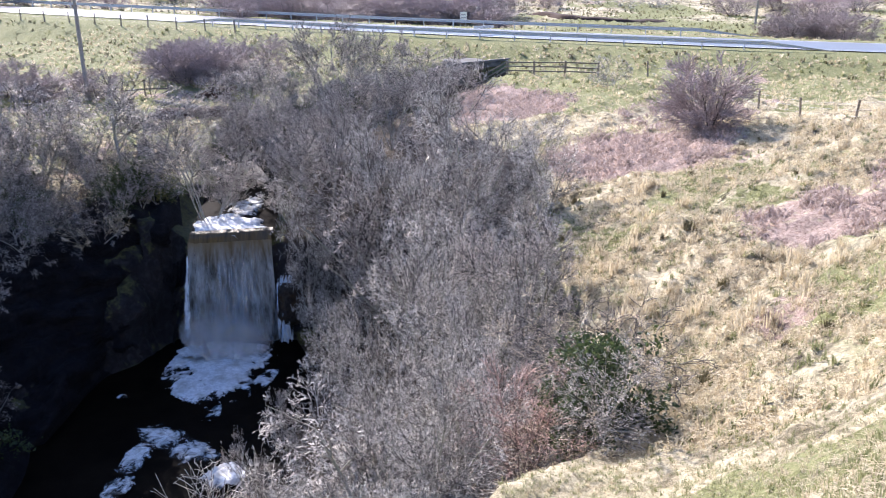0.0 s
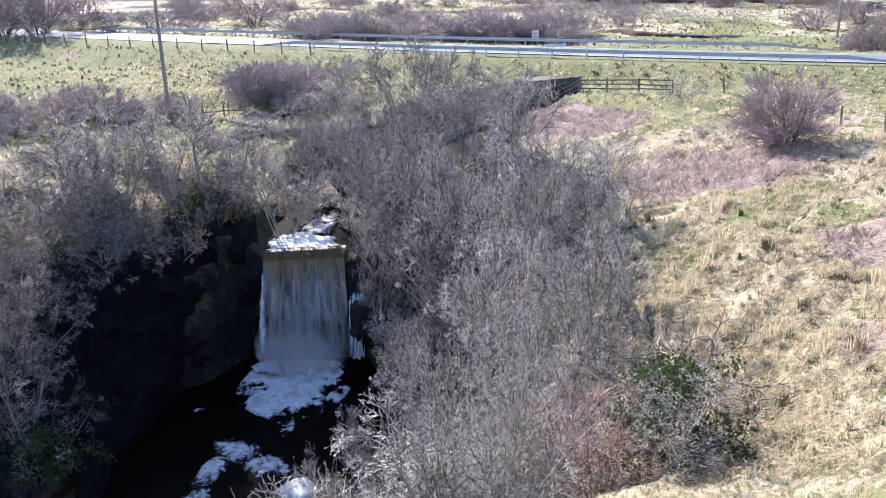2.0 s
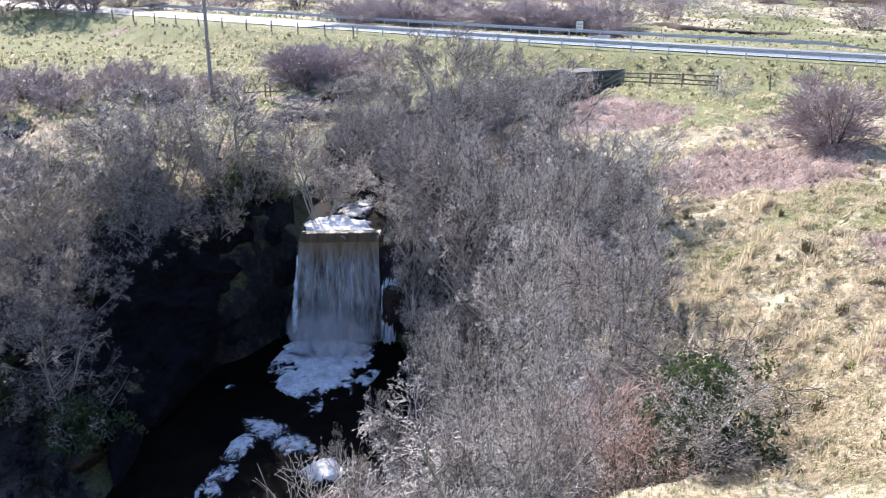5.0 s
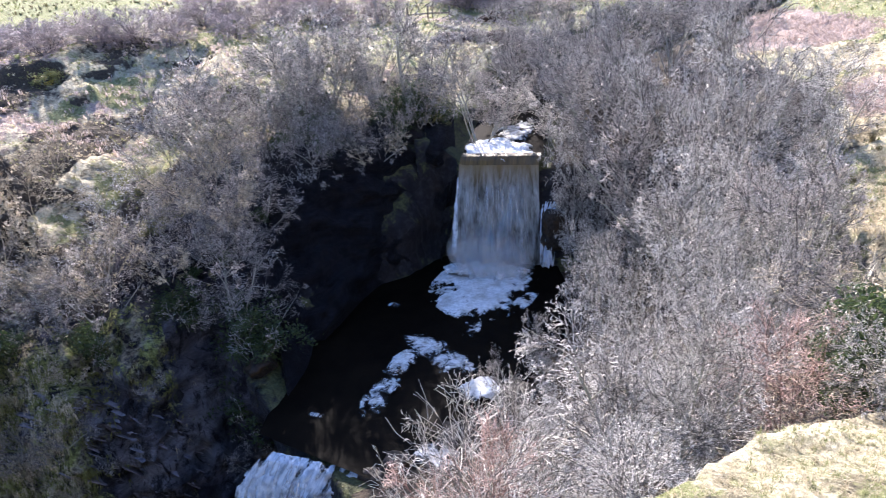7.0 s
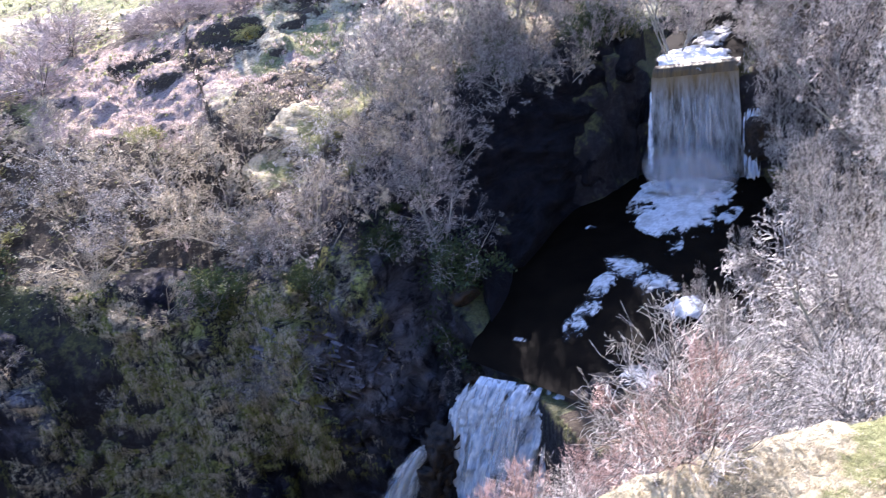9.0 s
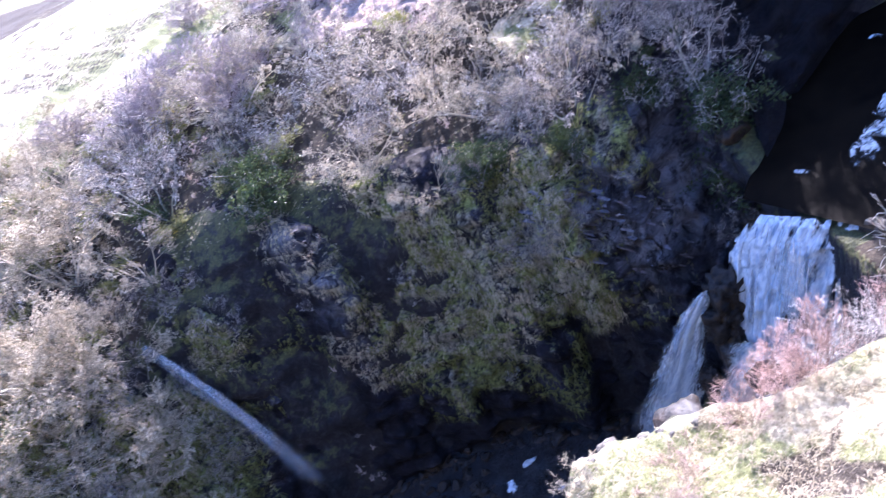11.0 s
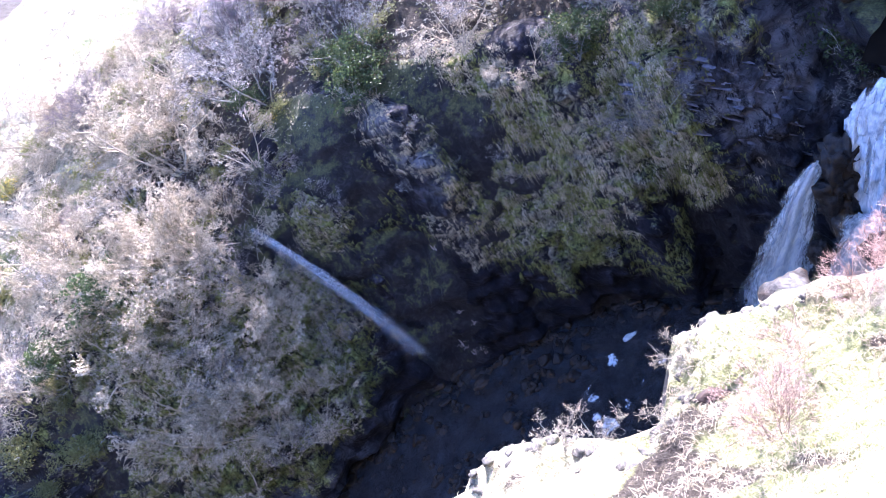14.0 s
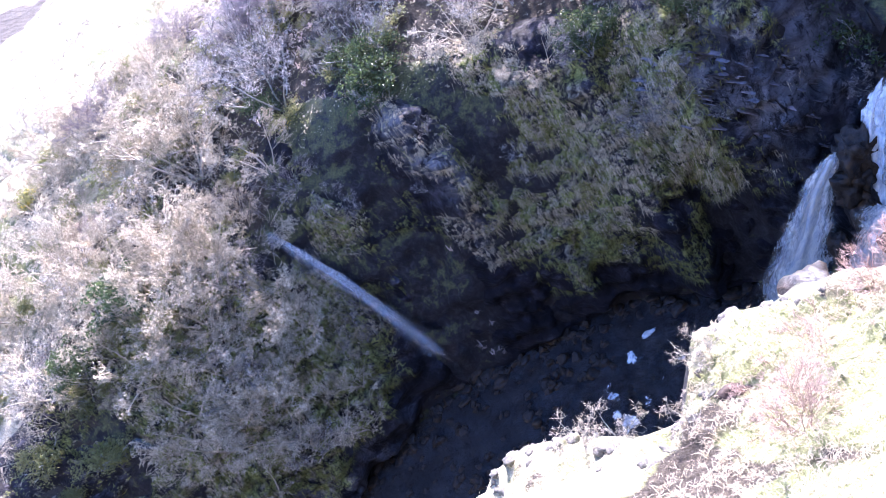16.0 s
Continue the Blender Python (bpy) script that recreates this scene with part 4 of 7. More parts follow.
part("edge_streak", veil("edge_streak", [(-12.9, 40.9, -15.6, 0.18), (-13.0, 40.6, -17.2, 0.25), (-13.1, 40.4, -18.8, 0.35), (-13.2, 40.2, -20.6, 0.6)], 47, WHITE), upper_fall, "white streak at the edge of the curtain")
part("edge_streak", veil("edge_streak", [(-10.2, 41.0, -15.8, 0.25), (-10.2, 40.75, -17.2, 0.35), (-10.1, 40.5, -18.8, 0.5), (-10.0, 40.3, -20.6, 0.9)], 53, SPRAY), upper_fall, "white streak at the edge of the curtain")
lower_fall = thing("waterfall", "white waterfall breaking over boulders into the gorge", "waterfall", group="falls of the burn")
for k in range(3):
    if k < 2:
        part("cascade", drop("cascade", (-17.7, 25.0 - k * 0.12, -22.3), (-12.2, 25.3 - k * 0.12, -22.6), [(0, 0.05, 0.35, 0.0), (0.08, 0, 0.0, -0.15), (0.2, -0.35, -0.4, -0.9), (0.45, -0.8, -0.6, -2.4), (0.6, -1.2, -1.0, -3.8), (1, -2.2, -1.5, -7.4)],
                            CASCADE, 90, 100, flare=-0.08, ripple=0.5, seed=5 + k, torn=0.12 + 0.16 * k), lower_fall)
    part("right_stream", veil("right_stream", [(-17.3, 23.5 - k * 0.1, -28.0, 1.5), (-18.2, 23.0 - k * 0.1, -29.5, 1.35), (-19.3, 22.5, -32, 1.3), (-20.2, 22.2, -35.3, 1.4)], 11 + k, WHITE, 0.0, 0.7, 2, 0.42), lower_fall)
    part("left_stream", veil("left_stream", [(-19.4, 23.7 - k * 0.1, -25.4, 0.35), (-20.5, 23.2 - k * 0.1, -27.2, 0.8), (-21.7, 22.6, -29.8, 1.35), (-22.9, 22.0, -32.5, 1.8), (-23.7, 21.6, -35.4, 2.2)], 21 + k, WHITE, 0.0, 0.7, 2, 0.38), lower_fall)
part("spray", strands("spray", [(-15.2, 24.8, -22.6, 2.2), (-15.7, 24.1, -25, 2.2), (-16.6, 23.4, -28, 2.0), (-17.2, 23.0, -30, 1.6)], 500, 5, MIST, 0.025, 0.02), lower_fall, "white broken water")


def foam_patch(name, x, y, z, rx, ry, turn, seed, thick=0.55, cell=0.075, label="white foam drifting on the dark pool", material=None, rise=0.03):
    """Foam as it lies: a lacy sheet with holes, raised a little above the water."""
    n, m = int(2 * rx / cell), int(2 * ry / cell)
    u, v = np.meshgrid(np.linspace(-1, 1, n), np.linspace(-1, 1, m), indexing="ij")
    r = np.hypot(u, v)
    lace = 0.9 * fbm(u * rx / 0.45 + seed * 3.7, v * ry / 0.45 + seed, seed, 4, 0.65) + 0.9 * fbm(u * rx / 1.5 + seed, v * ry / 1.5, seed + 5, 3)
    field = np.where(r < 0.98, lace * 1.7 + thick * 1.1 - r ** 2 * 1.5, -1)
    full = field > -0.45
    h = rise * np.clip(field * 1.5, -0.4, 1.2) + 0.03 * fbm(u * rx / 0.3, v * ry / 0.3, seed, 2)
    bed = middle if -23 < z < -20 else upper if z > -16 else lower
    pts_x, pts_y = x + u * rx * math.cos(radians(turn)) - v * ry * math.sin(radians(turn)), y + u * rx * math.sin(radians(turn)) + v * ry * math.cos(radians(turn))
    z = nearest(pts_x, pts_y, [tuple(p[:3]) for p in bed])[1][0] + 0.02
    ca, sa = math.cos(radians(turn)), math.sin(radians(turn))
    pts = np.stack([x + u * rx * ca - v * ry * sa, y + u * rx * sa + v * ry * ca, z + h], -1).reshape(-1, 3)
    ix = np.arange(n * m).reshape(n, m)
    # only the piece that hangs together round the thickest foam
    cells = full[:-1, :-1] & full[1:, 1:] & full[1:, :-1] & full[:-1, 1:]
    keep = np.zeros_like(cells)
    keep[np.unravel_index(np.argmax(np.where(cells, field[:-1, :-1], -9)), cells.shape)] = True
    for _ in range(3 * (n + m)):
        wider = keep.copy()
        wider[1:] |= keep[:-1]
        wider[:-1] |= keep[1:]
        wider[:, 1:] |= keep[:, :-1]
        wider[:, :-1] |= keep[:, 1:]
        keep = wider & cells
    q = np.stack([ix[:-1, :-1], ix[1:, :-1], ix[1:, 1:], ix[:-1, 1:]], -1)[keep]
    used, back = np.unique(q, return_inverse=True)
    me = mesh_of(name, pts[used], back.reshape(-1, 4), material or FOAM)
    soft = (np.clip(field * 0.7, -0.4, 0.9) if material else np.clip(field * 0.4 - 0.14, -0.5, 0.12 + 0.2 * thick)).reshape(-1, 1)[used]
    me.color_attributes.new("fade", "FLOAT_COLOR", "POINT").data.foreach_set("color", np.repeat(soft, 4, 1).astype(np.float32).ravel())
    return thing(name, label, "foam", group="foam on the burn", mesh=me)


def polar_at(az, d):
    return -d * math.sin(radians(az)), d * math.cos(radians(az))


FOAM_AT = "foam"
foam_patch(FOAM_AT, -11.1, 38.7, -20.85, 3.0, 3.2, 10, 1, 1.2, rise=0.09, label="churned white foam at the foot of the fall", material=THICK_FOAM)
foam_patch(FOAM_AT, -11.3, 40.3, -20.7, 2.5, 0.9, 8, 15, 1.5, rise=0.3, label="boiling white water under the curtain", material=THICK_FOAM)
foam_patch(FOAM_AT, -16.7, 39.2, -21.0, 0.4, 0.4, 0, 2, 0.6)
foam_patch(FOAM_AT, -15.4, 37.7, -21.1, 0.7, 0.25, 20, 3, 0.4)
foam_patch(FOAM_AT, -15.3, 36.4, -21.15, 0.55, 0.3, 5, 23, 0.5)
foam_patch(FOAM_AT, -13.25, 30.9, -21.5, 0.75, 2.0, -6, 4, 1.3, rise=0.1, label="bright white water sliding down the pool")
foam_patch(FOAM_AT, -13.6, 28.9, -21.7, 0.9, 1.2, 25, 24, 1.0, rise=0.08, label="bright white water sliding down the pool")
foam_patch(FOAM_AT, -12.4, 33.2, -21.3, 1.7, 0.9, -35, 5, 0.8, label="thin brown-white foam in the current")
foam_patch(FOAM_AT, -10.9, 32.2, -21.3, 1.6, 1.0, -30, 25, 0.8, rise=0.08, label="thin brown-white foam in the current")
foam_patch(FOAM_AT, -10.7, 35.0, -21.2, 0.5, 2.4, 8, 26, 0.5, label="thin foam streak in the current")
foam_patch(FOAM_AT, -8.9, 30.6, -21.5, 1.3, 0.9, 15, 6, 0.9, rise=0.25, label="bright white water among stones", material=THICK_FOAM)
foam_patch(FOAM_AT, -7.2, 27.9, -21.8, 1.1, 0.8, 15, 27, 0.4, rise=0.12, label="bright white water among stones")
foam_patch(FOAM_AT, -9.9, 26.2, -22.0, 1.5, 0.9, 0, 16, 0.35, rise=0.1, label="bright white water among stones")
foam_patch(FOAM_AT, -15.8, 27.8, -21.75, 0.5, 0.25, 0, 7, 0.5)
foam_patch(FOAM_AT, -10.9, 45.8, -14.55, 1.5, 1.7, 0, 8, 0.55, rise=0.2, label="sunlit rapids above the brink of the fall")
foam_patch(FOAM_AT, -11.1, 43.0, -14.75, 2.0, 1.4, 5, 9, 1.6, rise=0.2, label="sunlit rapids above the brink of the fall", material=THICK_FOAM)
# pale streaks laid on the water for the bluish glints of its ripples
for n, (az, d) in enumerate(((60, 33.5), (63, 33), (66, 32.5), (57, 34), (69, 33), (71.5, 32), (61.5, 35.5), (74, 33), (65.5, 35), (77, 32))):
    foam_patch(FOAM_AT, *polar_at(az, d), -36, 1.0 + 0.13 * (n % 4), 0.4 + 0.1 * (n % 3), az - 160 + 40 * (n % 3), 50 + n, 0.4, label="thin pale streaks painted for glints on the rippled pool")
foam_patch(FOAM_AT, -31.9, 17.0, -35.8, 0.75, 0.5, -35, 10, 1.3, label="bright foam on the lower pool", material=THICK_FOAM, rise=0.08)
foam_patch(FOAM_AT, -31.7, 18.7, -35.7, 0.35, 0.6, -25, 11, 1.3, label="bright foam on the lower pool", material=THICK_FOAM, rise=0.08)
foam_patch(FOAM_AT, -30.7, 20.8, -35.6, 0.3, 0.4, -25, 12, 0.4, label="bright foam on the lower pool")
foam_patch(FOAM_AT, -24.3, 20.9, -35.2, 2.0, 1.6, 0, 13, 0.9, rise=0.35, label="churned white foam at the foot of the fall")


def chute(name, rows, seed, label, layers, thin):
    """A thin side stream sliding down the wall and dissolving into spray."""
    ob = thing(name, label, "waterfall", group="side streams")
    for k in range(layers):
        part("stream", veil("stream", [(x, y - 0.08 * k, z, wd * (0.5, 0.8, 1.1, 1.4, 1.7)[k]) for x, y, z, wd in rows], seed + k, SPRAY, thin + (0.3, 0.2, 0.1, 0.05, 0)[k], 0.6, 1.5, 0.5), ob)
    return ob


def down_face(points, off, wide_a, wide_b):
    rows = [face_point(az, el, off) for az, el in points]
    return [(*p, wide_a + (wide_b - wide_a) * k / (len(rows) - 1)) for k, p in enumerate(rows)]


chute("side_stream", down_face([(77.2, -22.9), (76.6, -25.2), (75.9, -28.0), (75.2, -31.0), (74.6, -33.9), (74.1, -36.4), (73.6, -38.4)], 1.0, 0.32, 1.1), 2, "thin side stream spraying down a dark gully", 4, 0.1)
chute("side_stream", down_face([(93.8, -23.8), (93.4, -26.0), (92.9, -28.3)], 0.4, 0.5, 1.1), 33, "faint wet slide of water on dark rock", 2, 0.2)

side = bpy.data.objects["side_stream"]
gully_rows = down_face([(77.2, -22.9), (76.6, -25.2), (75.9, -28.0), (75.2, -31.0), (74.6, -33.9)], 1.1, 0.12, 0.5)
part("threads", strands("threads", gully_rows, 150, 9, MIST, 0.016, 0.05), side, "white broken threads of water")


def boulder(name, x, y, z, sx, sy, sz, seed, material, label, turn=0.0, cracks=0.3, group=""):
    bm = bmesh.new()
    bmesh.ops.create_icosphere(bm, subdivisions=3 if max(sx, sy, sz) < 0.8 else 4, radius=1)
    co = np.array([v.co for v in bm.verts])
    blocky = np.sign(co) * np.abs(co) ** 0.75
    r = 1 + cracks * fbm(co[:, 0] * 1.3 + seed, co[:, 1] * 1.3, co[:, 2] * 1.6 + seed, 4)
    r = r + 0.3 * cracks * fbm(co[:, 0] * 4.5 + seed, co[:, 1] * 4.5, co[:, 2] * 3.0, 3) - 0.25 * cracks * (np.abs(fbm(co[:, 0] * 2.2, co[:, 1] * 2.2 + seed, co[:, 2] * 1.2, 2)) < 0.07)
    co = blocky * r[:, None]
    co[:, 2] += 0.12 * np.round(fbm(co[:, 0] * 1.5, co[:, 1] * 1.5, seed, 2) * 3) / 3
    for v, c in zip(bm.verts, co):
        v.co = (c[0] * sx, c[1] * sy, c[2] * sz)
    return thing(name, label, "rock", pose(x, y, z, 0, 0, turn), group, mesh=from_bm(name, bm, material, True))


for x, y, z, sx, sz, seed in ((-18.6, 24.1, -26.0, 0.75, 1.15, 1), (-18.9, 23.9, -27.4, 0.8, 1.0, 11), (-19.3, 23.7, -28.7, 0.75, 1.1, 12), (-19.0, 24.2, -27.0, 0.6, 1.6, 13)):
    boulder("boulder", x, y, z, sx, sx * 0.9, sz, seed, ROCK, "dark wet boulder standing between the streams of the fall", seed * 40, 1.0, group="boulders in the fall")
boulder("boulder", -17.6, 23.2, -29.9, 0.85, 0.8, 1.0, 2, ROCK, "rounded black boulder in the fall", 50, 0.45)
boulder("boulder", -16.4, 22.7, -29.6, 0.9, 0.8, 1.1, 8, ROCK, "rounded black boulder in the fall", 80, 0.6)
boulder("boulder", -15.6, 23.6, -26.6, 0.5, 0.4, 0.6, 9, ROCK, "dark wet rock breaking the fall", 30, 0.6)
boulder("boulder", -20.6, 23.0, -31.6, 0.5, 0.5, 1.6, 3, ROCK, "dark wet rock splitting the stream", 10)
boulder("boulder", -8.0, 41.9, -18.6, 0.8, 0.7, 1.3, 4, ROCK, "dark ledge rock beside the fall", 10)
for n, (x, y, s) in enumerate(((-11.4, 25.9, 0.7), (-10.3, 26.6, 0.55), (-9.4, 27.4, 0.8), (-8.4, 28.6, 0.6), (-12.1, 25.2, 0.6), (-18.6, 28.4, 0.9), (-19.3, 29.6, 0.7), (-17.9, 26.6, 0.7), (-18.1, 25.2, 0.6))):
    boulder("boulder", x, y, ground_at(x, y) + 0.1, s, s * 0.8, s * 0.55, 400 + n, ROCK, "dark wet rock at the brink of the lower fall", 40 * n, 0.7, group="rocks at the brink")
boulder("boulder", -7.2, 30.0, -21.4, 0.9, 0.8, 0.6, 15, ROCK, "low wet rock in the pool", 40)
gen = random.Random(21)
for k in range(20):
    s = gen.random()
    x, y = -45 + s * 17 + gen.uniform(-2, 1.5), 8.5 + s * 11 + gen.uniform(-0.5, 3.2)
    size = gen.uniform(0.12, 0.42)
    boulder("boulder", x, y, ground_at(x, y) + size * 0.1, size, size * gen.uniform(0.7, 1.2), size * gen.uniform(0.5, 0.9), k + 30, ROCK, "dark wet stone at the edge of the pool", gen.uniform(0, 180), 0.7, group="stones by the pool")
for k in range(10):
    s = gen.random() ** 0.8
    a, b = (NEAR_BRINK[q] for q in ((3, 4), (4, 5), (5, 6), (6, 7), (7, 8))[k % 5])
    x, y = a[0] + (b[0] - a[0]) * s + gen.uniform(-0.1, 0.5), a[1] + (b[1] - a[1]) * s + gen.uniform(-0.5, 0.1)
    size = gen.uniform(0.06, 0.13)
    boulder("outcrop", x, y, ground_at(x, y) - size * 0.45, size * gen.uniform(0.9, 1.7), size, size * gen.uniform(0.45, 0.8), k + 90, PALE_ROCK, "pale lichened rock on the grassy brink", gen.uniform(0, 180), 0.75, group="rocks on the brink")
# near-black basalt on this slab holds its partial shade in the colour
boulder("outcrop", *polar_at(45.5, 8.7), ground_at(*polar_at(45.5, 8.7)) - 0.2, 0.5, 0.36, 0.24, 190, ROCK, "weathered rock slab crowning the brink", -40, 0.4, group="rocks on the brink")

for k in range(34):
    a, b = (NEAR_BRINK[4 + k % 10 + q] for q in (0, 1))
    s = gen.random()
    x, y = a[0] + (b[0] - a[0]) * s + gen.uniform(-0.12, 0.3), a[1] + (b[1] - a[1]) * s - gen.uniform(-0.1, 0.3)
    size = gen.uniform(0.04, 0.11)
    boulder("outcrop", x, y, ground_at(x, y) - size * 0.55, size * gen.uniform(0.9, 1.6), size, size * gen.uniform(0.5, 0.9), k + 800, PALE_ROCK, "pale lichened rock crumbling at the brink", gen.uniform(0, 180), 0.9, group="rocks on the brink")
# no real hole: a dark lump paints the shade inside one
boulder("hollow", -6.35, 4.25, ground_at(-6.35, 4.25) - 0.06, 0.22, 0.14, 0.12, 860, EARTH, "dark earth lump standing in for a shaded hole under the turf", 30, 0.6)

# the bedded ledges at the top of the wall beside the lower fall
strata = thing("rock_strata", "broken horizontal ledges of grey-purple bedded rock", "rock", kind="structure")
for row in range(34):
    az = 36.4 + gen.uniform(0, 1)
    while az < 48.5:
        span_az = gen.uniform(0.35, 1.5)
        if gen.random() < 0.85 - 0.016 * row:
            a_, b_ = (Vector(face_point(q, -28.1 - row * 0.19 + 0.66 * (q - 47.6) + gen.uniform(-0.1, 0.1), -0.4 + gen.uniform(-0.07, 0.07))) for q in (az, az + span_az))
            run = (b_ - a_).length
            if run < 2.2:
                bm = box(run * 1.05, gen.uniform(0.5, 0.7), gen.uniform(0.03, 0.075), 0.008)
                for v in bm.verts:
                    v.co += Vector((gen.uniform(-0.08, 0.08), gen.uniform(-0.1, 0.1), gen.uniform(-0.02, 0.02)))
                way = (b_ - a_).normalized()
                back = Vector((0, 0, 1)).cross(way).normalized()
                turn_m = Matrix((way, back, way.cross(back))).transposed().to_4x4()
                part("ledge", from_bm("ledge", bm, STRATA), strata, at=Matrix.Translation((a_ + b_) / 2) @ turn_m)
        az += span_az + gen.uniform(0.05, 0.5)

# rubble along the foot of the wall
for k in range(130):
    az = gen.uniform(50, 90)
    i = int(np.searchsorted(FACE_AZ, az))
    j = gen.choice((0, 0, 1, 2, 4))
    d = FACE_D[i, j] - gen.uniform(-0.1, 1.5)
    x, y = polar_at(az, d)
    size = gen.uniform(0.1, 0.42)
    z = max(ground_at(x, y), float(nearest(np.array([x]), np.array([y]), [tuple(p[:3]) for p in lower])[1][0][0]) - 0.1)
    boulder("boulder", x, y, z + size * 0.12, size * gen.uniform(0.8, 1.5), size, size * gen.uniform(0.5, 0.9), k + 300, ROCK, "dark wet stone at the foot of the wall", gen.uniform(0, 180), 0.75, group="stones by the pool")
# stones lying about in the bed of the lower burn
STONES = [boulder("boulder", *polar_at(72 + k, 33 - k * 0.6), -36.1 - 0.1 * k, 0.5, 0.42 + 0.03 * k, 0.3 + 0.03 * k, 700 + k, ROCK, "dark wet stone in the bed of the burn", k * 50, 0.8, group="stones by the pool") for k in range(6)]
for k in range(210):
    az = gen.uniform(63, 92)
    i = int(np.searchsorted(FACE_AZ, az))
    x, y = polar_at(az, FACE_D[i, 0] - gen.uniform(0.2, 10.5) * (0.45 if az < 70 else 1.0))
    z = float(nearest(np.array([x]), np.array([y]), [tuple(p[:3]) for p in lower])[1][0][0])
    s = gen.uniform(0.2, 0.8) ** 1.3
    copy_thing(STONES[k % 6], Matrix.Translation((x, y, z - 0.04)) @ pose(0, 0, 0, gen.uniform(-60, 60), gen.uniform(-60, 60), gen.uniform(0, 360)) @ Matrix.Diagonal((s, s, s, 1)))
# ---- trees and bushes ----


def grow(rg, start, way, length, radius, steps, wobble, lift, tip):
    """Branches that bend and wander from their starts, all at once."""
    pts, w = [start], way
    bend = wobble * 0.8 * rg.normal(size=w.shape) + np.array([0, 0, lift])
    for k in range(steps):
        w = w + bend * 3 / (steps + 2) + wobble * 0.6 * rg.normal(size=w.shape)
        w = w / np.linalg.norm(w, axis=1, keepdims=True)
        pts.append(pts[-1] + w * (length / steps)[:, None])
    p = np.stack(pts, 1)
    r = radius[:, None] * np.linspace(1, tip, steps + 1)[None]
    return p, r


def fork(rg, p, r, kids, angle, share, least, first, dome, outward):
    """Starts of side branches along the branches p, turned outwards and kept within the dome of the crown."""
    b, n, _ = p.shape
    t = np.sort(rg.uniform(first, 1, (b, kids)), axis=1)
    t[:, -1] = 1
    f = t * (n - 1)
    i = np.minimum(f.astype(int), n - 2)
    g = (f - i)[..., None]
    row = np.arange(b)[:, None]
    start = p[row, i] * (1 - g) + p[row, i + 1] * g
    way = p[row, i + 1] - p[row, i]
    way = way / (np.linalg.norm(way, axis=2, keepdims=True) + 1e-9)
    off = rg.normal(size=way.shape)
    off -= (off * way).sum(2, keepdims=True) * way
    off /= np.linalg.norm(off, axis=2, keepdims=True) + 1e-9
    a = np.radians(rg.normal(angle, angle * 0.25, (b, kids)))[..., None]
    length = np.linalg.norm(p[:, -1] - p[:, 0], axis=1)[:, None] * share * rg.uniform(0.65, 1.25, (b, kids)) * (1.15 - 0.5 * t)
    rad = np.maximum((r[row, i] * (1 - g[..., 0]) + r[row, i + 1] * g[..., 0]) * 0.62, least)
    way = way * np.cos(a) + off * np.sin(a)
    centre, reach = dome
    q = (start - centre) / reach
    way = way + outward * q / (np.linalg.norm(q, axis=2, keepdims=True) + 0.3)
    way /= np.linalg.norm(way, axis=2, keepdims=True) + 1e-9
    d = way / reach
    qd, qq, dd = (q * d).sum(2), (q * q).sum(2), (d * d).sum(2)
    room = (-qd + np.sqrt(np.maximum(qd * qd - dd * (qq - 1), 0))) / dd
    length = np.where(qq < 1, np.minimum(length, room * rg.uniform(0.8, 1.12, length.shape)), length * 0.35)
    length = np.maximum(length, 0.06)
    return start.reshape(-1, 3), way.reshape(-1, 3), length.reshape(-1), rad.reshape(-1)


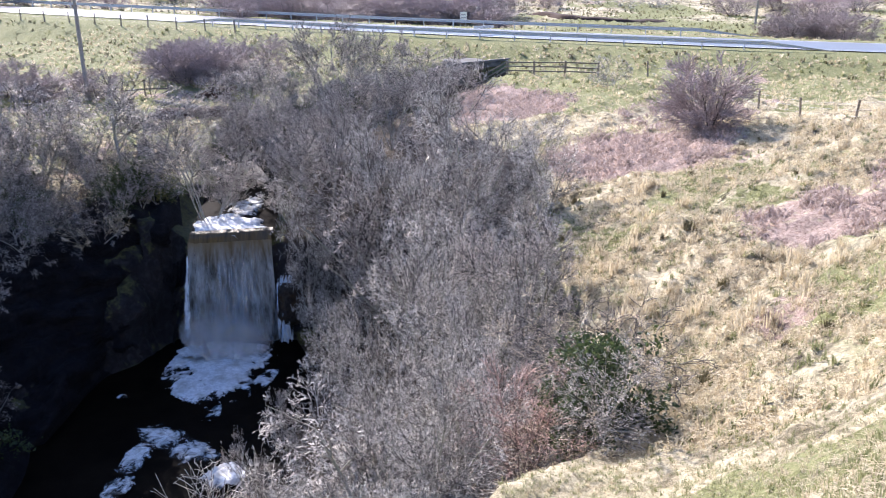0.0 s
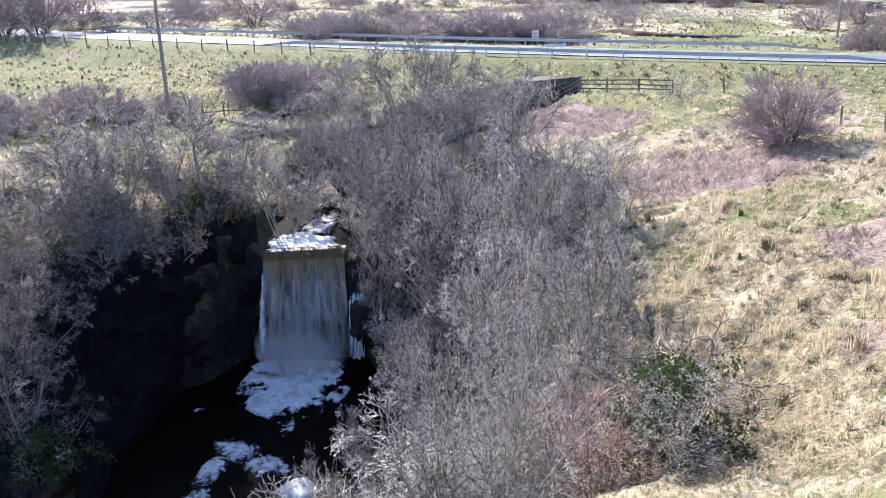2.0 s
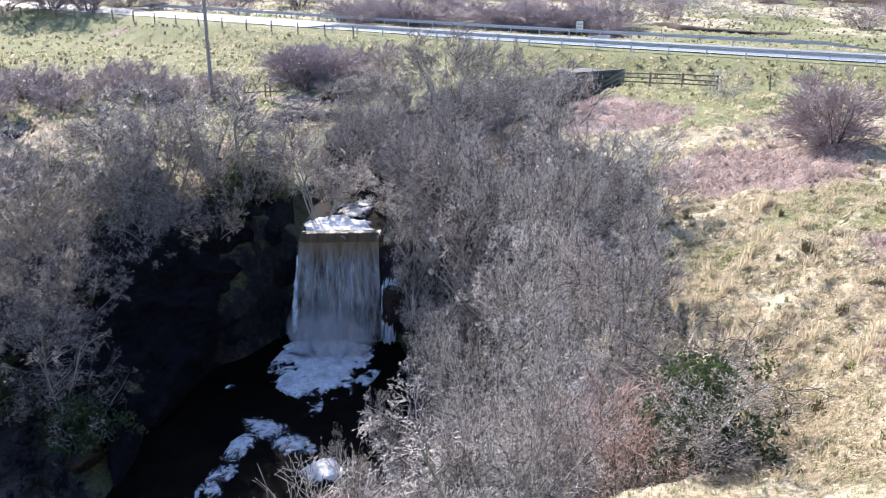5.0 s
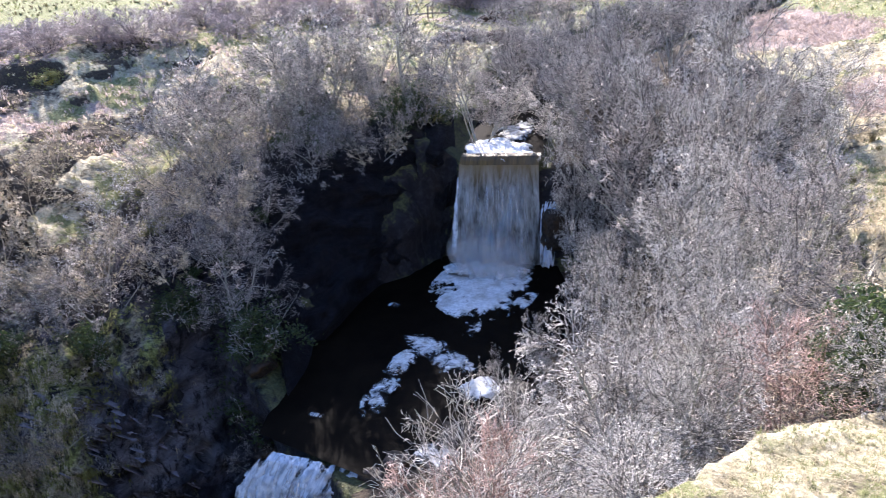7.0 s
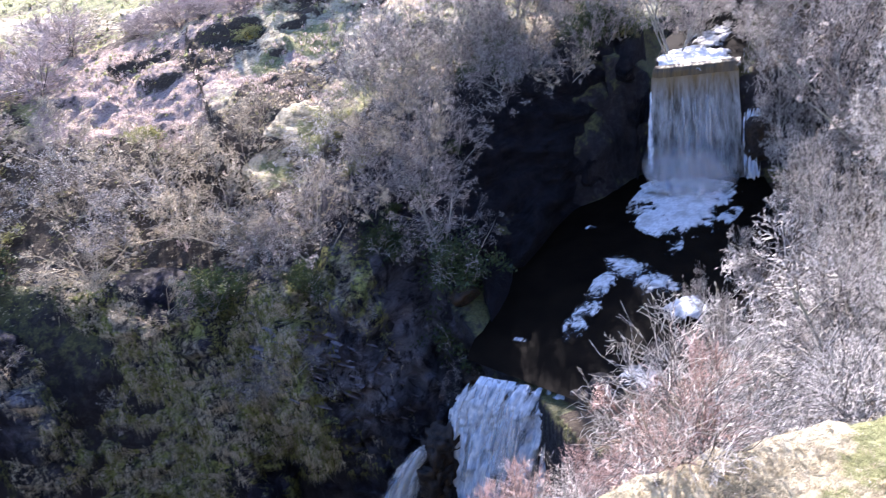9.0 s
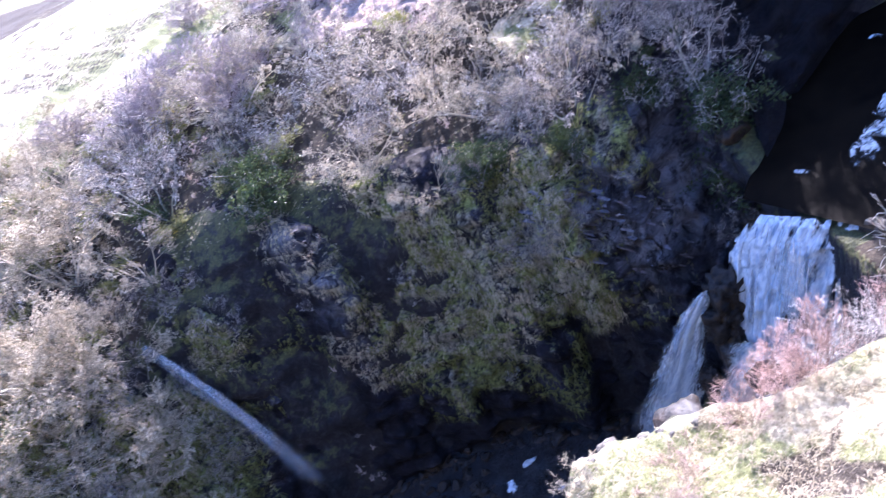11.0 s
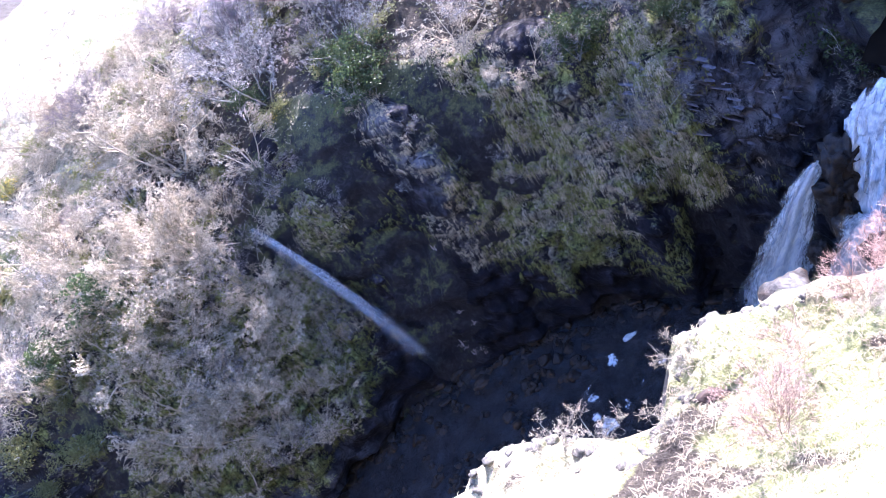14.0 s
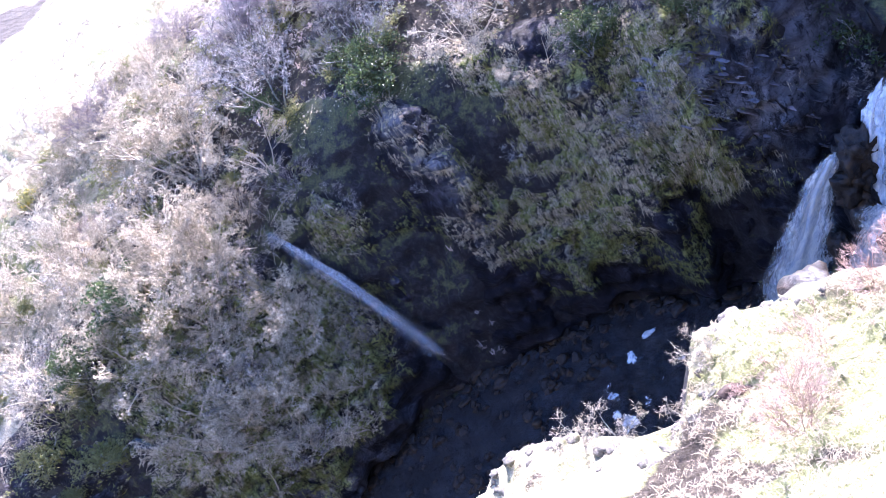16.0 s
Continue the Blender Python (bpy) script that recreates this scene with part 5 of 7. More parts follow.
def tree_shapes(seed, tall, stems, kids, lean=0.3, wobble=0.12, angle=42, share=0.62, lift=0.03, thick=0.1, fine=0.006, first=0.3, wide=0.42, base=0.22, outward=0.35, zigzag=0.42):
    """The limbs, the branches and the twigs of a bare tree of that height, as three sets of tubes.
    wide: the crown's half width, base: the height of its lower edge, as shares of the height."""
    rg = np.random.default_rng(seed)
    dome = (np.array([0, 0, tall * (base + 1) / 2]), np.array([tall * wide, tall * wide, tall * (1 - base) / 2 * 1.02]))
    ang = rg.uniform(-0.4, 0.4, stems) + np.arange(stems) * 2 * np.pi / stems
    way = np.stack([np.cos(ang) * lean, np.sin(ang) * lean, np.ones(stems)], 1) * rg.uniform(0.8, 1.2, (stems, 1))
    way /= np.linalg.norm(way, axis=1, keepdims=True)
    start = np.stack([np.cos(ang) * thick * 0.8 * (stems > 1), np.sin(ang) * thick * 0.8 * (stems > 1), -0.4 * np.ones(stems)], 1)
    p, r = grow(rg, start, way, tall * rg.uniform(0.62, 0.85, stems), np.full(stems, thick) * rg.uniform(0.7, 1.1, stems), 8, wobble * 0.8, lift, 0.3)
    limbs, branches, twigs = [tubes(p, r, 6)], [], []
    s, w, l, rad = fork(rg, p, r, kids[0], angle, share, fine * 2.5, first, dome, outward)
    p, r = grow(rg, s, w, l, rad, 6, wobble, lift, 0.35)
    (limbs if thick > 0.08 else branches).append(tubes(p, r, 4))
    last = len(kids) - 2
    for depth, k in enumerate(kids[1:]):
        s, w, l, rad = fork(rg, p, r, k, angle, share * (0.95 - 0.05 * depth), fine, 0.2, dome, outward * 0.8)
        # the outermost twigs are crooked and most lichened; their colour also holds sun glints
        p, r = grow(rg, s, w, l * (1.25 if depth == last else 1), rad, 2 if depth == last else 5 if depth == 0 else 3, zigzag * 1.2 if depth == last else wobble * 1.3, lift * 0.6, 0.6)
        r = np.clip(r, fine * (0.9 if depth == last else 0.8 if depth else 1.6), fine * (1.5 if depth == last else 9))
        (twigs if depth == last else branches).append(tubes(p, r, 3))
    return joined(limbs), joined(branches), joined(twigs)


def leaf_cloud(seed, count, size, centre, spread):
    """Many small leaves in uneven clumps."""
    rg = np.random.default_rng(seed)
    clumps = rg.normal(size=(max(6, count // 60), 3)) * np.array(spread) + np.array(centre)
    at = clumps[rg.integers(0, len(clumps), count)] + rg.normal(size=(count, 3)) * np.array(spread) * 0.33
    a = rg.normal(size=(count, 3))
    a /= np.linalg.norm(a, axis=1, keepdims=True)
    b = np.cross(a, rg.normal(size=(count, 3)))
    b /= np.linalg.norm(b, axis=1, keepdims=True)
    h = size * rg.uniform(0.6, 1.3, (count, 1))
    c = np.cross(a, b) * 0.25 * h
    v = np.stack([at - a * h, at + b * h * 0.55 + c, at + a * h, at - b * h * 0.55 + c], 1).reshape(-1, 3)
    return v, np.arange(count * 4).reshape(-1, 4).tolist()


SHAPES = {}


def shape(key, make, material):
    if key not in SHAPES:
        v, f = make()
        SHAPES[key] = mesh_of(key[0], v, f, material)
    return SHAPES[key]


MASTERS = {}


def plant(kind, x, y, scale=1.0, turn=0.0, tilt=0.0, sink=0.1, flat=1.0, z=None):
    """Sets a tree or bush of one of the kinds on the ground; the kinds are described in KINDS."""
    spec = KINDS[kind]
    where = pose(x, y, (ground_at(x, y) if z is None else z) - sink, tilt, 0, turn) @ Matrix.Diagonal((scale * flat, scale * flat, scale, 1))
    if kind in MASTERS:
        ob = copy_thing(MASTERS[kind], Matrix.Identity(4))
        ob.matrix_basis = where
        return ob
    ob = thing(spec["name"], spec["label"], spec["category"], where, spec["group"])
    limbs, branches, twigs = tree_shapes(**spec["form"])
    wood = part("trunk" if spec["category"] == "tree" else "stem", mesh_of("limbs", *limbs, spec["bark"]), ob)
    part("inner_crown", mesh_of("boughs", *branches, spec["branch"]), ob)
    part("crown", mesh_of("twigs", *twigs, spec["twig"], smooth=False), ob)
    for n, leaf in enumerate(spec.get("leaves", [])):
        part("ivy" if spec["category"] == "tree" else "foliage", mesh_of("leaves", *leaf_cloud(*leaf[:-1]), leaf[-1], smooth=False), ob, "dark green evergreen leaves")
    MASTERS[kind] = ob
    return ob


def kind(name, label, category, group, bark, branch, twig, leaves=(), **form):
    return dict(name=name, label=label, category=category, group=group, bark=bark, branch=branch, twig=twig, form=form, leaves=list(leaves))


GREY = "bare grey winter tree with a dense crown of fine twigs"
DARK = "bare dark grey tree with upright fine twigs"
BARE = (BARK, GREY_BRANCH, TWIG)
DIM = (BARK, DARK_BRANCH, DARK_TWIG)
PALE = (PALE_BARK, PALE_BRANCH, PALE_TWIG)
KINDS = {
    "grey1": kind("bare_tree", GREY, "tree", "trees of the gorge", *BARE, seed=1, tall=8.8, fine=0.01, stems=3, kids=(8, 7, 5, 4), lean=0.35, thick=0.11, wide=0.46),
    "grey2": kind("bare_tree", GREY, "tree", "trees of the gorge", *BARE, seed=2, tall=8.8, fine=0.01, stems=3, kids=(9, 7, 5, 4), lean=0.25, thick=0.13, wide=0.42),
    "grey3": kind("bare_tree", GREY, "tree", "trees of the gorge", *BARE, seed=3, tall=8.8, fine=0.01, stems=4, kids=(7, 7, 5, 4), lean=0.5, thick=0.1, wide=0.5),
    "dark1": kind("bare_tree", DARK, "tree", "trees along the burn", *DIM, seed=31, tall=8.8, fine=0.011, stems=4, kids=(8, 8, 5, 4), lean=0.4, angle=36, thick=0.1, wide=0.46),
    "dark2": kind("bare_tree", DARK, "tree", "trees along the burn", *DIM, seed=32, tall=8.8, fine=0.011, stems=5, kids=(7, 8, 5, 4), lean=0.5, angle=38, thick=0.09, wide=0.5),
    "gnarl": kind("gnarled_tree", "old gnarled tree with grey lichened crooked limbs", "tree", "trees of the gorge", BARK, GREY_BRANCH, TWIG, seed=4, tall=8.8, stems=3, kids=(6, 6, 5, 4), lean=0.6, wobble=0.24, angle=55, thick=0.1, fine=0.008, wide=0.62, base=0.1),
    "old": kind("gnarled_tree", "old crooked tree with a thick dark twisted limb", "tree", "trees of the gorge", GREY_BRANCH, BARK, TWIG, seed=44, tall=8.8, stems=2, kids=(6, 5, 4, 3), lean=0.7, wobble=0.42, angle=60, thick=0.2, fine=0.012, wide=0.62, base=0.15, zigzag=0.5),
    "pale": kind("pale_tree", "slender bare tree with pale trunk and fine pale twigs", "tree", "trees of the gorge", BARK, GREY_BRANCH, TWIG, seed=5, tall=8.8, fine=0.008, stems=1, kids=(22, 8, 5, 4), lean=0.1, angle=42, thick=0.13, share=0.55, wide=0.42, base=0.12, first=0.15),
    "ivied": kind("ivied_tree", "bare tree with a trunk wrapped in dark ivy", "tree", "trees of the gorge", *DIM, seed=6, tall=8.8, fine=0.01, stems=3, kids=(9, 7, 5, 4), thick=0.15, wide=0.5, base=0.3,
                  leaves=[(61, 2600, 0.085, (0, 0, 1.7), (0.4, 0.4, 0.9), IVY)]),
    "spread": kind("spreading_tree", "bare pale tree with a wide crown of crooked branches", "tree", "trees on the far wall", *PALE, seed=21, tall=6.3, stems=4, kids=(6, 6, 5, 4), lean=0.7, wobble=0.17, angle=45, thick=0.07, fine=0.012, first=0.15, wide=0.62, base=0.05),
    "droop": kind("drooping_tree", "bare pale tree leaning out with drooping branches", "tree", "trees on the far wall", *PALE, seed=22, tall=6.3, stems=5, kids=(6, 6, 5, 4), lean=1.0, wobble=0.17, angle=46, thick=0.06, fine=0.012, lift=-0.02, first=0.15, wide=0.68, base=-0.05),
    # darker twigs than the sunlit kinds, standing in for the bank's shade
    "dim": kind("spreading_tree", "bare grey tree with crooked branches on the shaded bank", "tree", "trees on the far wall", BARK, GREY_BRANCH, DARK_TWIG, seed=23, tall=6.3, stems=5, kids=(6, 6, 5, 3), lean=0.7, wobble=0.16, angle=45, thick=0.06, fine=0.008, first=0.15, wide=0.6, base=0.05),
    "bush1": kind("bare_bush", "bare grey thicket bush with many fine stems", "bush", "bushes of the gorge", *BARE, seed=11, tall=3.8, stems=8, kids=(5, 5, 4, 3), lean=0.7, thick=0.03, fine=0.006, first=0.12, wide=0.62, base=0.0),
    "bush2": kind("pale_bush", "bare pale lichened bush with tangled branches", "bush", "bushes of the gorge", *PALE, seed=12, tall=3.8, stems=8, kids=(5, 5, 4, 3), lean=0.9, wobble=0.16, thick=0.03, fine=0.007, first=0.12, wide=0.68, base=0.0),
    "bush3": kind("purple_bush", "bare purplish-brown willow bush", "bush", "purple scrub", DARK_BRANCH, PURPLE_TWIG, PURPLE_TWIG, zigzag=0.25, seed=13, tall=3.6, stems=9, kids=(8, 6, 5), lean=0.55, wobble=0.09, angle=38, thick=0.035, fine=0.009, first=0.12, wide=0.74, base=0.02, lift=0.06),
    "bush4": kind("red_bush", "bare reddish birch saplings with fine pink twigs", "bush", "birch saplings", RED_BRANCH, RED_BRANCH, RED_TWIG, seed=14, tall=3.6, stems=5, kids=(9, 6, 5), lean=0.3, wobble=0.1, angle=32, thick=0.014, fine=0.0034, zigzag=0.3, first=0.12, wide=0.45, base=0.0),
    "whip": kind("pale_saplings", "slender bare saplings with fine pale twigs", "bush", "birch saplings", BARK, GREY_BRANCH, TWIG, seed=19, tall=3.8, stems=4, kids=(9, 6, 5), lean=0.3, wobble=0.11, angle=38, thick=0.018, fine=0.0038, first=0.12, wide=0.45, base=0.0),
    "wild": kind("tangled_bush", "sprawling bare bush of pale bent branches", "bush", "bushes of the gorge", BARK, GREY_BRANCH, PALE_TWIG, seed=15, tall=3.6, stems=6, kids=(6, 6, 4), lean=1.3, wobble=0.24, angle=50, thick=0.045, fine=0.008, lift=-0.01, first=0.1, wide=0.9, base=-0.15),
    "gorse": kind("gorse_bush", "low olive-green gorse bush", "bush", "gorse bushes", BARK, BARK, GORSE, seed=16, tall=1.3, stems=6, kids=(4, 3, 2), lean=0.8, thick=0.02, fine=0.008, wide=0.7, base=0,
                  leaves=[(71, 1500, 0.06, (0, 0, 0.6), (0.55, 0.55, 0.3), GORSE)]),
    "bloom": kind("gorse_bush", "gorse bush with yellow flowers", "bush", "gorse bushes", BARK, BARK, GORSE, seed=17, tall=1.3, stems=6, kids=(4, 3, 2), lean=0.8, thick=0.02, fine=0.008, wide=0.7, base=0,
                  leaves=[(72, 1300, 0.06, (0, 0, 0.6), (0.5, 0.5, 0.3), GORSE), (73, 160, 0.045, (0, 0, 0.75), (0.5, 0.5, 0.25), YELLOW)]),
    "ivybush": kind("evergreen_bush", "dense dark green ivy bush", "bush", "ivy bushes", BARK, BARK, TWIG, seed=18, tall=2.0, stems=5, kids=(4, 4, 2), lean=0.6, thick=0.03, fine=0.006, wide=0.6, base=0,
                    leaves=[(74, 2600, 0.075, (0, 0, 1.0), (0.6, 0.6, 0.5), IVY)]),
}


def polar(az, d):
    """The place at a bearing to the left of straight ahead, and a distance."""
    return -d * math.sin(radians(az)), d * math.cos(radians(az))


def scatter(seed, count, pick, gap, tries=6000):
    """Places that pick() allows, no two nearer than gap."""
    rg, out = random.Random(seed), []
    for _ in range(tries):
        if len(out) >= count:
            break
        place = pick(rg)
        if place and all((place[0] - q[0]) ** 2 + (place[1] - q[1]) ** 2 > gap * gap for q in out):
            out.append(place)
    return out


def gorge_share(x, y):
    i, j = int(np.searchsorted(gx, x)), int(np.searchsorted(gy, y))
    return float(Z[j, i]), bool(RING[j, i]), float(OFF[j, i]), bool(FAR_SIDE[j, i])


# the single trees: bearing and angle down of the crown's middle, distance, the crown's width, kind
CROWNS = [
    (13.2, -30.5, 19, 1.6, "pale"), (11.3, -27.4, 24, 1.9, "grey1"), (12.6, -33.0, 16, 1.4, "pale"), (-0.5, -27.9, 18, 2.0, "grey2"), (-3.9, -18.6, 26.5, 2.6, "grey3"),
    (8.1, -14.1, 44, 6.0, "dark1"), (10.0, -11.6, 52, 5.1, "dark2"), (5.1, -18.2, 40, 5.2, "dark2"), (2.7, -13.1, 40, 5.7, "grey1"),
    (-1.9, -12.9, 37, 5.8, "grey2"), (-0.0, -17.5, 33, 5.4, "grey3"), (-4.8, -16.3, 29, 4.7, "gnarl"), (-6.8, -14.1, 35, 3.6, "grey1"),
    (-5.2, -21.5, 26, 4.1, "dark1"), (0.4, -22.7, 27, 4.6, "grey1"), (7.5, -23.7, 33, 2.8, "pale"), (5.3, -27.5, 18.5, 3.6, "pale"),
    (10.4, -29.0, 20, 2.5, "grey2"), (-2.1, -27.8, 19.5, 3.0, "grey3"), (-6.3, -24.8, 22, 2.7, "dark2"), (11.4, -32.5, 16.5, 2.4, "pale"),
    (1.2, -32.2, 15.5, 2.5, "pale"), (5.6, -23.0, 30, 2.9, "grey2"), (3.5, -15.3, 36, 3.8, "dark2"), (7.4, -18.2, 41, 3.5, "grey3"),
    (7.4, -7.9, 62, 6.9, "dark1"), (1.7, -8.5, 61, 7.1, "dark2"), (4.7, -7.9, 64, 5.8, "dark1"), (10.6, -8.9, 62, 4.8, "dark2"),
    (11.7, -11.4, 56, 4.0, "dark1"), (9.0, -9.6, 58, 4.5, "dark2"), (26.8, -11.4, 48, 8.6, "ivied"), (19.9, -11.8, 47, 9.1, "ivied"),
    (15.9, -12.8, 45.5, 6.2, "dark2"), (22.9, -11.1, 51, 6.2, "dark1"), (13.5, -11.7, 54, 3.9, "dark2"), (31.2, -12.3, 49, 9.1, "dark2"),
    (26.4, -11.7, 50, 8.1, "dark1"), (35.1, -14.3, 47, 6.5, "dark1"), (32.7, -21.3, 42, 6.3, "dim"), (46.2, -21.8, 43, 5.6, "dim"),
    (42.4, -24.8, 41, 5.1, "dim"), (35.9, -18.5, 44, 4.9, "dim"), (25.6, -18.3, 44.5, 4.3, "dim"), (29.6, -16.7, 45, 4.4, "dim"),
    (9.6, -18.6, 42.5, 3.6, "grey1"), (10.4, -16.0, 44.5, 3.5, "grey3"), (9.2, -22.0, 41, 2.9, "grey2"), (6.5, -11.5, 48, 5.0, "dark2"),
    (10.3, -14.0, 50, 3.6, "dark1"), (12.3, -9.5, 60, 4.7, "dark1"), (5.7, -9.7, 56, 5.8, "dark2"), (3.4, -10.5, 52, 5.1, "dark1"),
    (-0.3, -9.9, 58, 4.5, "dark2"), (-3.8, -13.0, 36, 4.0, "grey3"), (1.2, -19.8, 30, 3.9, "grey2"), (-2.9, -24.2, 23, 3.0, "grey1"),
    (2.8, -25.3, 22, 2.9, "grey3"),
    (7.6, -21.1, 36, 3.3, "grey1"), (8.1, -24.2, 40, 3.1, "grey2"), (9.2, -27.1, 37, 2.6, "grey3"), (11.7, -30.8, 31, 2.4, "grey1"), (14.4, -33.8, 26, 2.5, "pale"),
    (-6.0, -17.8, 25, 3.7, "old"), (-2.8, -20.5, 25, 3.3, "old"), (21.5, -13.3, 45.5, 3.6, "dark2"), (25.4, -12.9, 46.5, 3.6, "dark1"), (28.8, -12.2, 46, 4.5, "dark2"),
]


def crown_at(az, el, d, wide, k, turn):
    """A tree rooted on the ground whose crown has its middle and its width there."""
    form = KINDS[k]["form"]
    x, y = polar(az, d)
    grown = wide / (2 * form.get("wide", 0.42) * form["tall"])
    ground = ground_at(x, y)
    middle = form["tall"] * (form.get("base", 0.22) + 1) / 2
    tall = min(max((d * math.tan(radians(el)) - ground) / middle, grown * 0.75), grown * 1.9)
    return plant(k, x, y, tall, turn, flat=grown / tall)


for n, (az, el, d, wide, k) in enumerate(CROWNS):
    crown_at(az, el, d, wide, k, n * 67)
# the wooded bank below the hill
def near_bank(rg):
    az, d = rg.uniform(-16, 16), rg.uniform(12.5, 52)
    x, y = polar(az, d)
    z, ring_, off_, far_ = gorge_share(x, y)
    limit = 15 if d < 17 else 12.5 if d < 21 else 10.5 if d < 38 else 11
    crown = 0.58 * min(max(-7.8 - z, 2.6), 9.0) if d > 20 else 1.9
    if not ring_ or far_ or off_ < 1.5 or az > limit - 57.3 * crown / d:
        return None
    return x, y


rg = random.Random(4)
for x, y in scatter(31, 18, near_bank, 3.6, 12000):
    d, base = math.hypot(x, y), ground_at(x, y)
    top = -9.8 + rg.uniform(-1.8, 0.4) if d > 20 else -10.4 + rg.uniform(-1.2, 0.6)
    tall = min(max(top - base, 2.6), 9.5)
    pickone = rg.random()
    if d < 21:
        k = "pale" if pickone < 0.5 else "bush2" if pickone < 0.7 else "grey1"
    else:
        k = "dark2" if pickone < 0.22 else "grey1" if pickone < 0.42 else "grey2" if pickone < 0.58 else "grey3" if pickone < 0.72 else "pale" if pickone < 0.86 else "gnarl"
    plant(k, x, y, tall / (3.4 if k.startswith("bush") else 7.0), rg.uniform(0, 360), rg.uniform(-6, 6), flat=1.15 if tall < 6 else 0.95)
# the old gnarled tree, the pale tree and the ivied bush at the edge of the grass
plant("ivybush", *polar(-11.5, 18.2), 1.0, 0, z=-11.0)
plant("ivybush", *polar(-10.9, 17.6), 0.8, 40, z=-11.4)
plant("wild", *polar(-13.2, 19.5), 0.8, 60)
plant("wild", *polar(-14.2, 21.5), 0.7, 160)
plant("wild", *polar(-9.5, 16.8), 0.6, 300)
plant("bush4", *polar(-6.0, 17), 1.1, 30)
for k in range(30):
    az = rg.uniform(3, 31)
    d = rg.uniform(10.6, 15.5) - 0.05 * az
    plant("bush4" if rg.random() < (0.08 if az < 22 else 0.5) else "whip", *polar(az, d), rg.uniform(0.7, 1.1) * (0.85 if az < 20 else 0.55), rg.uniform(0, 360), sink=0.2)
for k in range(12):
    plant("bush4" if k % 3 == 0 else "whip", *polar(15.5 + k * 0.9, rg.uniform(11.0, 13.2)), rg.uniform(0.6, 0.85), k * 71, sink=0.2)
for az, d, s in ((5, 19.5, 0.45), (7.5, 20.5, 0.36), (0, 16.5, 0.5), (-2.5, 18.5, 0.55), (4.5, 15.5, 0.4)):
    plant("pale", *polar(az, d), s, az * 91, flat=1.25)
for az, d, s in ((68, 8.7, 0.2), (70.5, 8.6, 0.16), (56.5, 8.4, 0.14), (61, 7.5, 0.15)):
    plant("wild", *polar(az, d), s, az * 9, sink=0.02)
for az, d, s in ((52.6, 6.2, 0.36), (51.0, 6.7, 0.3), (47.5, 7.4, 0.28), (40, 8.0, 0.28), (37, 8.3, 0.25), (35, 8.6, 0.32), (33, 8.8, 0.42)):
    plant("bush4", *polar(az, d), s, az * 17)

# the trees along the burn above the fall, and the big bush on the hill
for az, d, s, k in ((0.0, 57, 0.45, "dark2"), (3.2, 55, 0.45, "dark1"), (6.2, 53, 0.45, "dark1"), (8.2, 50, 0.42, "dark2"), (-1.2, 66, 0.38, "dark1"), (14.2, 62, 0.36, "dark2"), (15, 57, 0.36, "dark1"),
                    (33.5, 47, 0.5, "dark1"), (35.5, 50, 0.42, "dark1"), (31.5, 50, 0.5, "dark2")):
    plant(k, *polar(az, d), s, az * 47, flat=1.2)
plant("bush3", *polar(-17.3, 45), 1.12, 20, flat=1.1)
plant("bush3", *polar(-16.9, 45.3), 1.0, 110, flat=1.1)


# the thickets that hang on the far wall
def far_wall(rg):
    az, d = rg.uniform(19, 100), rg.uniform(36, 64)
    x, y = polar(az, d)
    z, ring_, off_, far_ = gorge_share(x, y)
    el = math.degrees(math.atan2(z, d))
    if not far_ or off_ < 2.0:
        return None
    low = -21.5 if az < 36 else -24.5 if az < 47 else -22.5 if az < 56 else -19 if az < 66 else -17 if az < 76 else -23.0
    high = -15.5 if az < 36 else -17 if az < 52 else -15 if az < 62 else -13 if az < 70 else -9.5
    return (x, y) if low < el < high else None


ON_WALL = [
    (77.8, -17.6, 8.2), (70.5, -17.8, 7.5), (54.7, -26.9, 4.2), (81.8, -23.5, 5.6), (82.5, -27.5, 5.6), (89.7, -31.0, 8.0), (93.5, -21.0, 6.0), (78.6, -10.8, 6.0), (82.4, -11.8, 5.6),
    (64.0, -19.0, 5.6), (57.6, -22.5, 5.6), (53.9, -21.8, 7.1), (48.6, -23.3, 6.7), (46.0, -26.0, 4.8), (62.8, -15.5, 6.3), (69.5, -15.9, 6.0)]
ON_BANK = [
    (77.1, -14.7, 6.7), (84.5, -24.5, 6.0), (51.4, -20.7, 7.5), (43.2, -26.5, 6.3), (46.9, -23.1, 5.6), (34.4, -21.1, 7.5), (30.9, -18.4, 5.6), (34.2, -16.5, 6.0), (23.6, -19.3, 5.6),
    (35.9, -24.2, 6.3), (31.8, -22.5, 5.6), (39.3, -23.0, 4.5), (27.0, -20.0, 5.0), (87.0, -17.0, 6.0), (74.0, -20.5, 5.0), (90.5, -14.0, 6.0), (98.0, -18.0, 6.0), (86.0, -28.0, 5.0)]
for n, (az, el, wide) in enumerate(ON_WALL + ON_BANK):
    x, y, z = face_point(az, el)
    k = "dim" if az < 41 or (az < 74 and n % 2) else "droop" if n % 3 == 1 else "spread"
    plant(k, x, y, math.radians(wide) * math.hypot(x, y) / 6.0, n * 77, rg.uniform(-14, 4), sink=0.05, z=z)
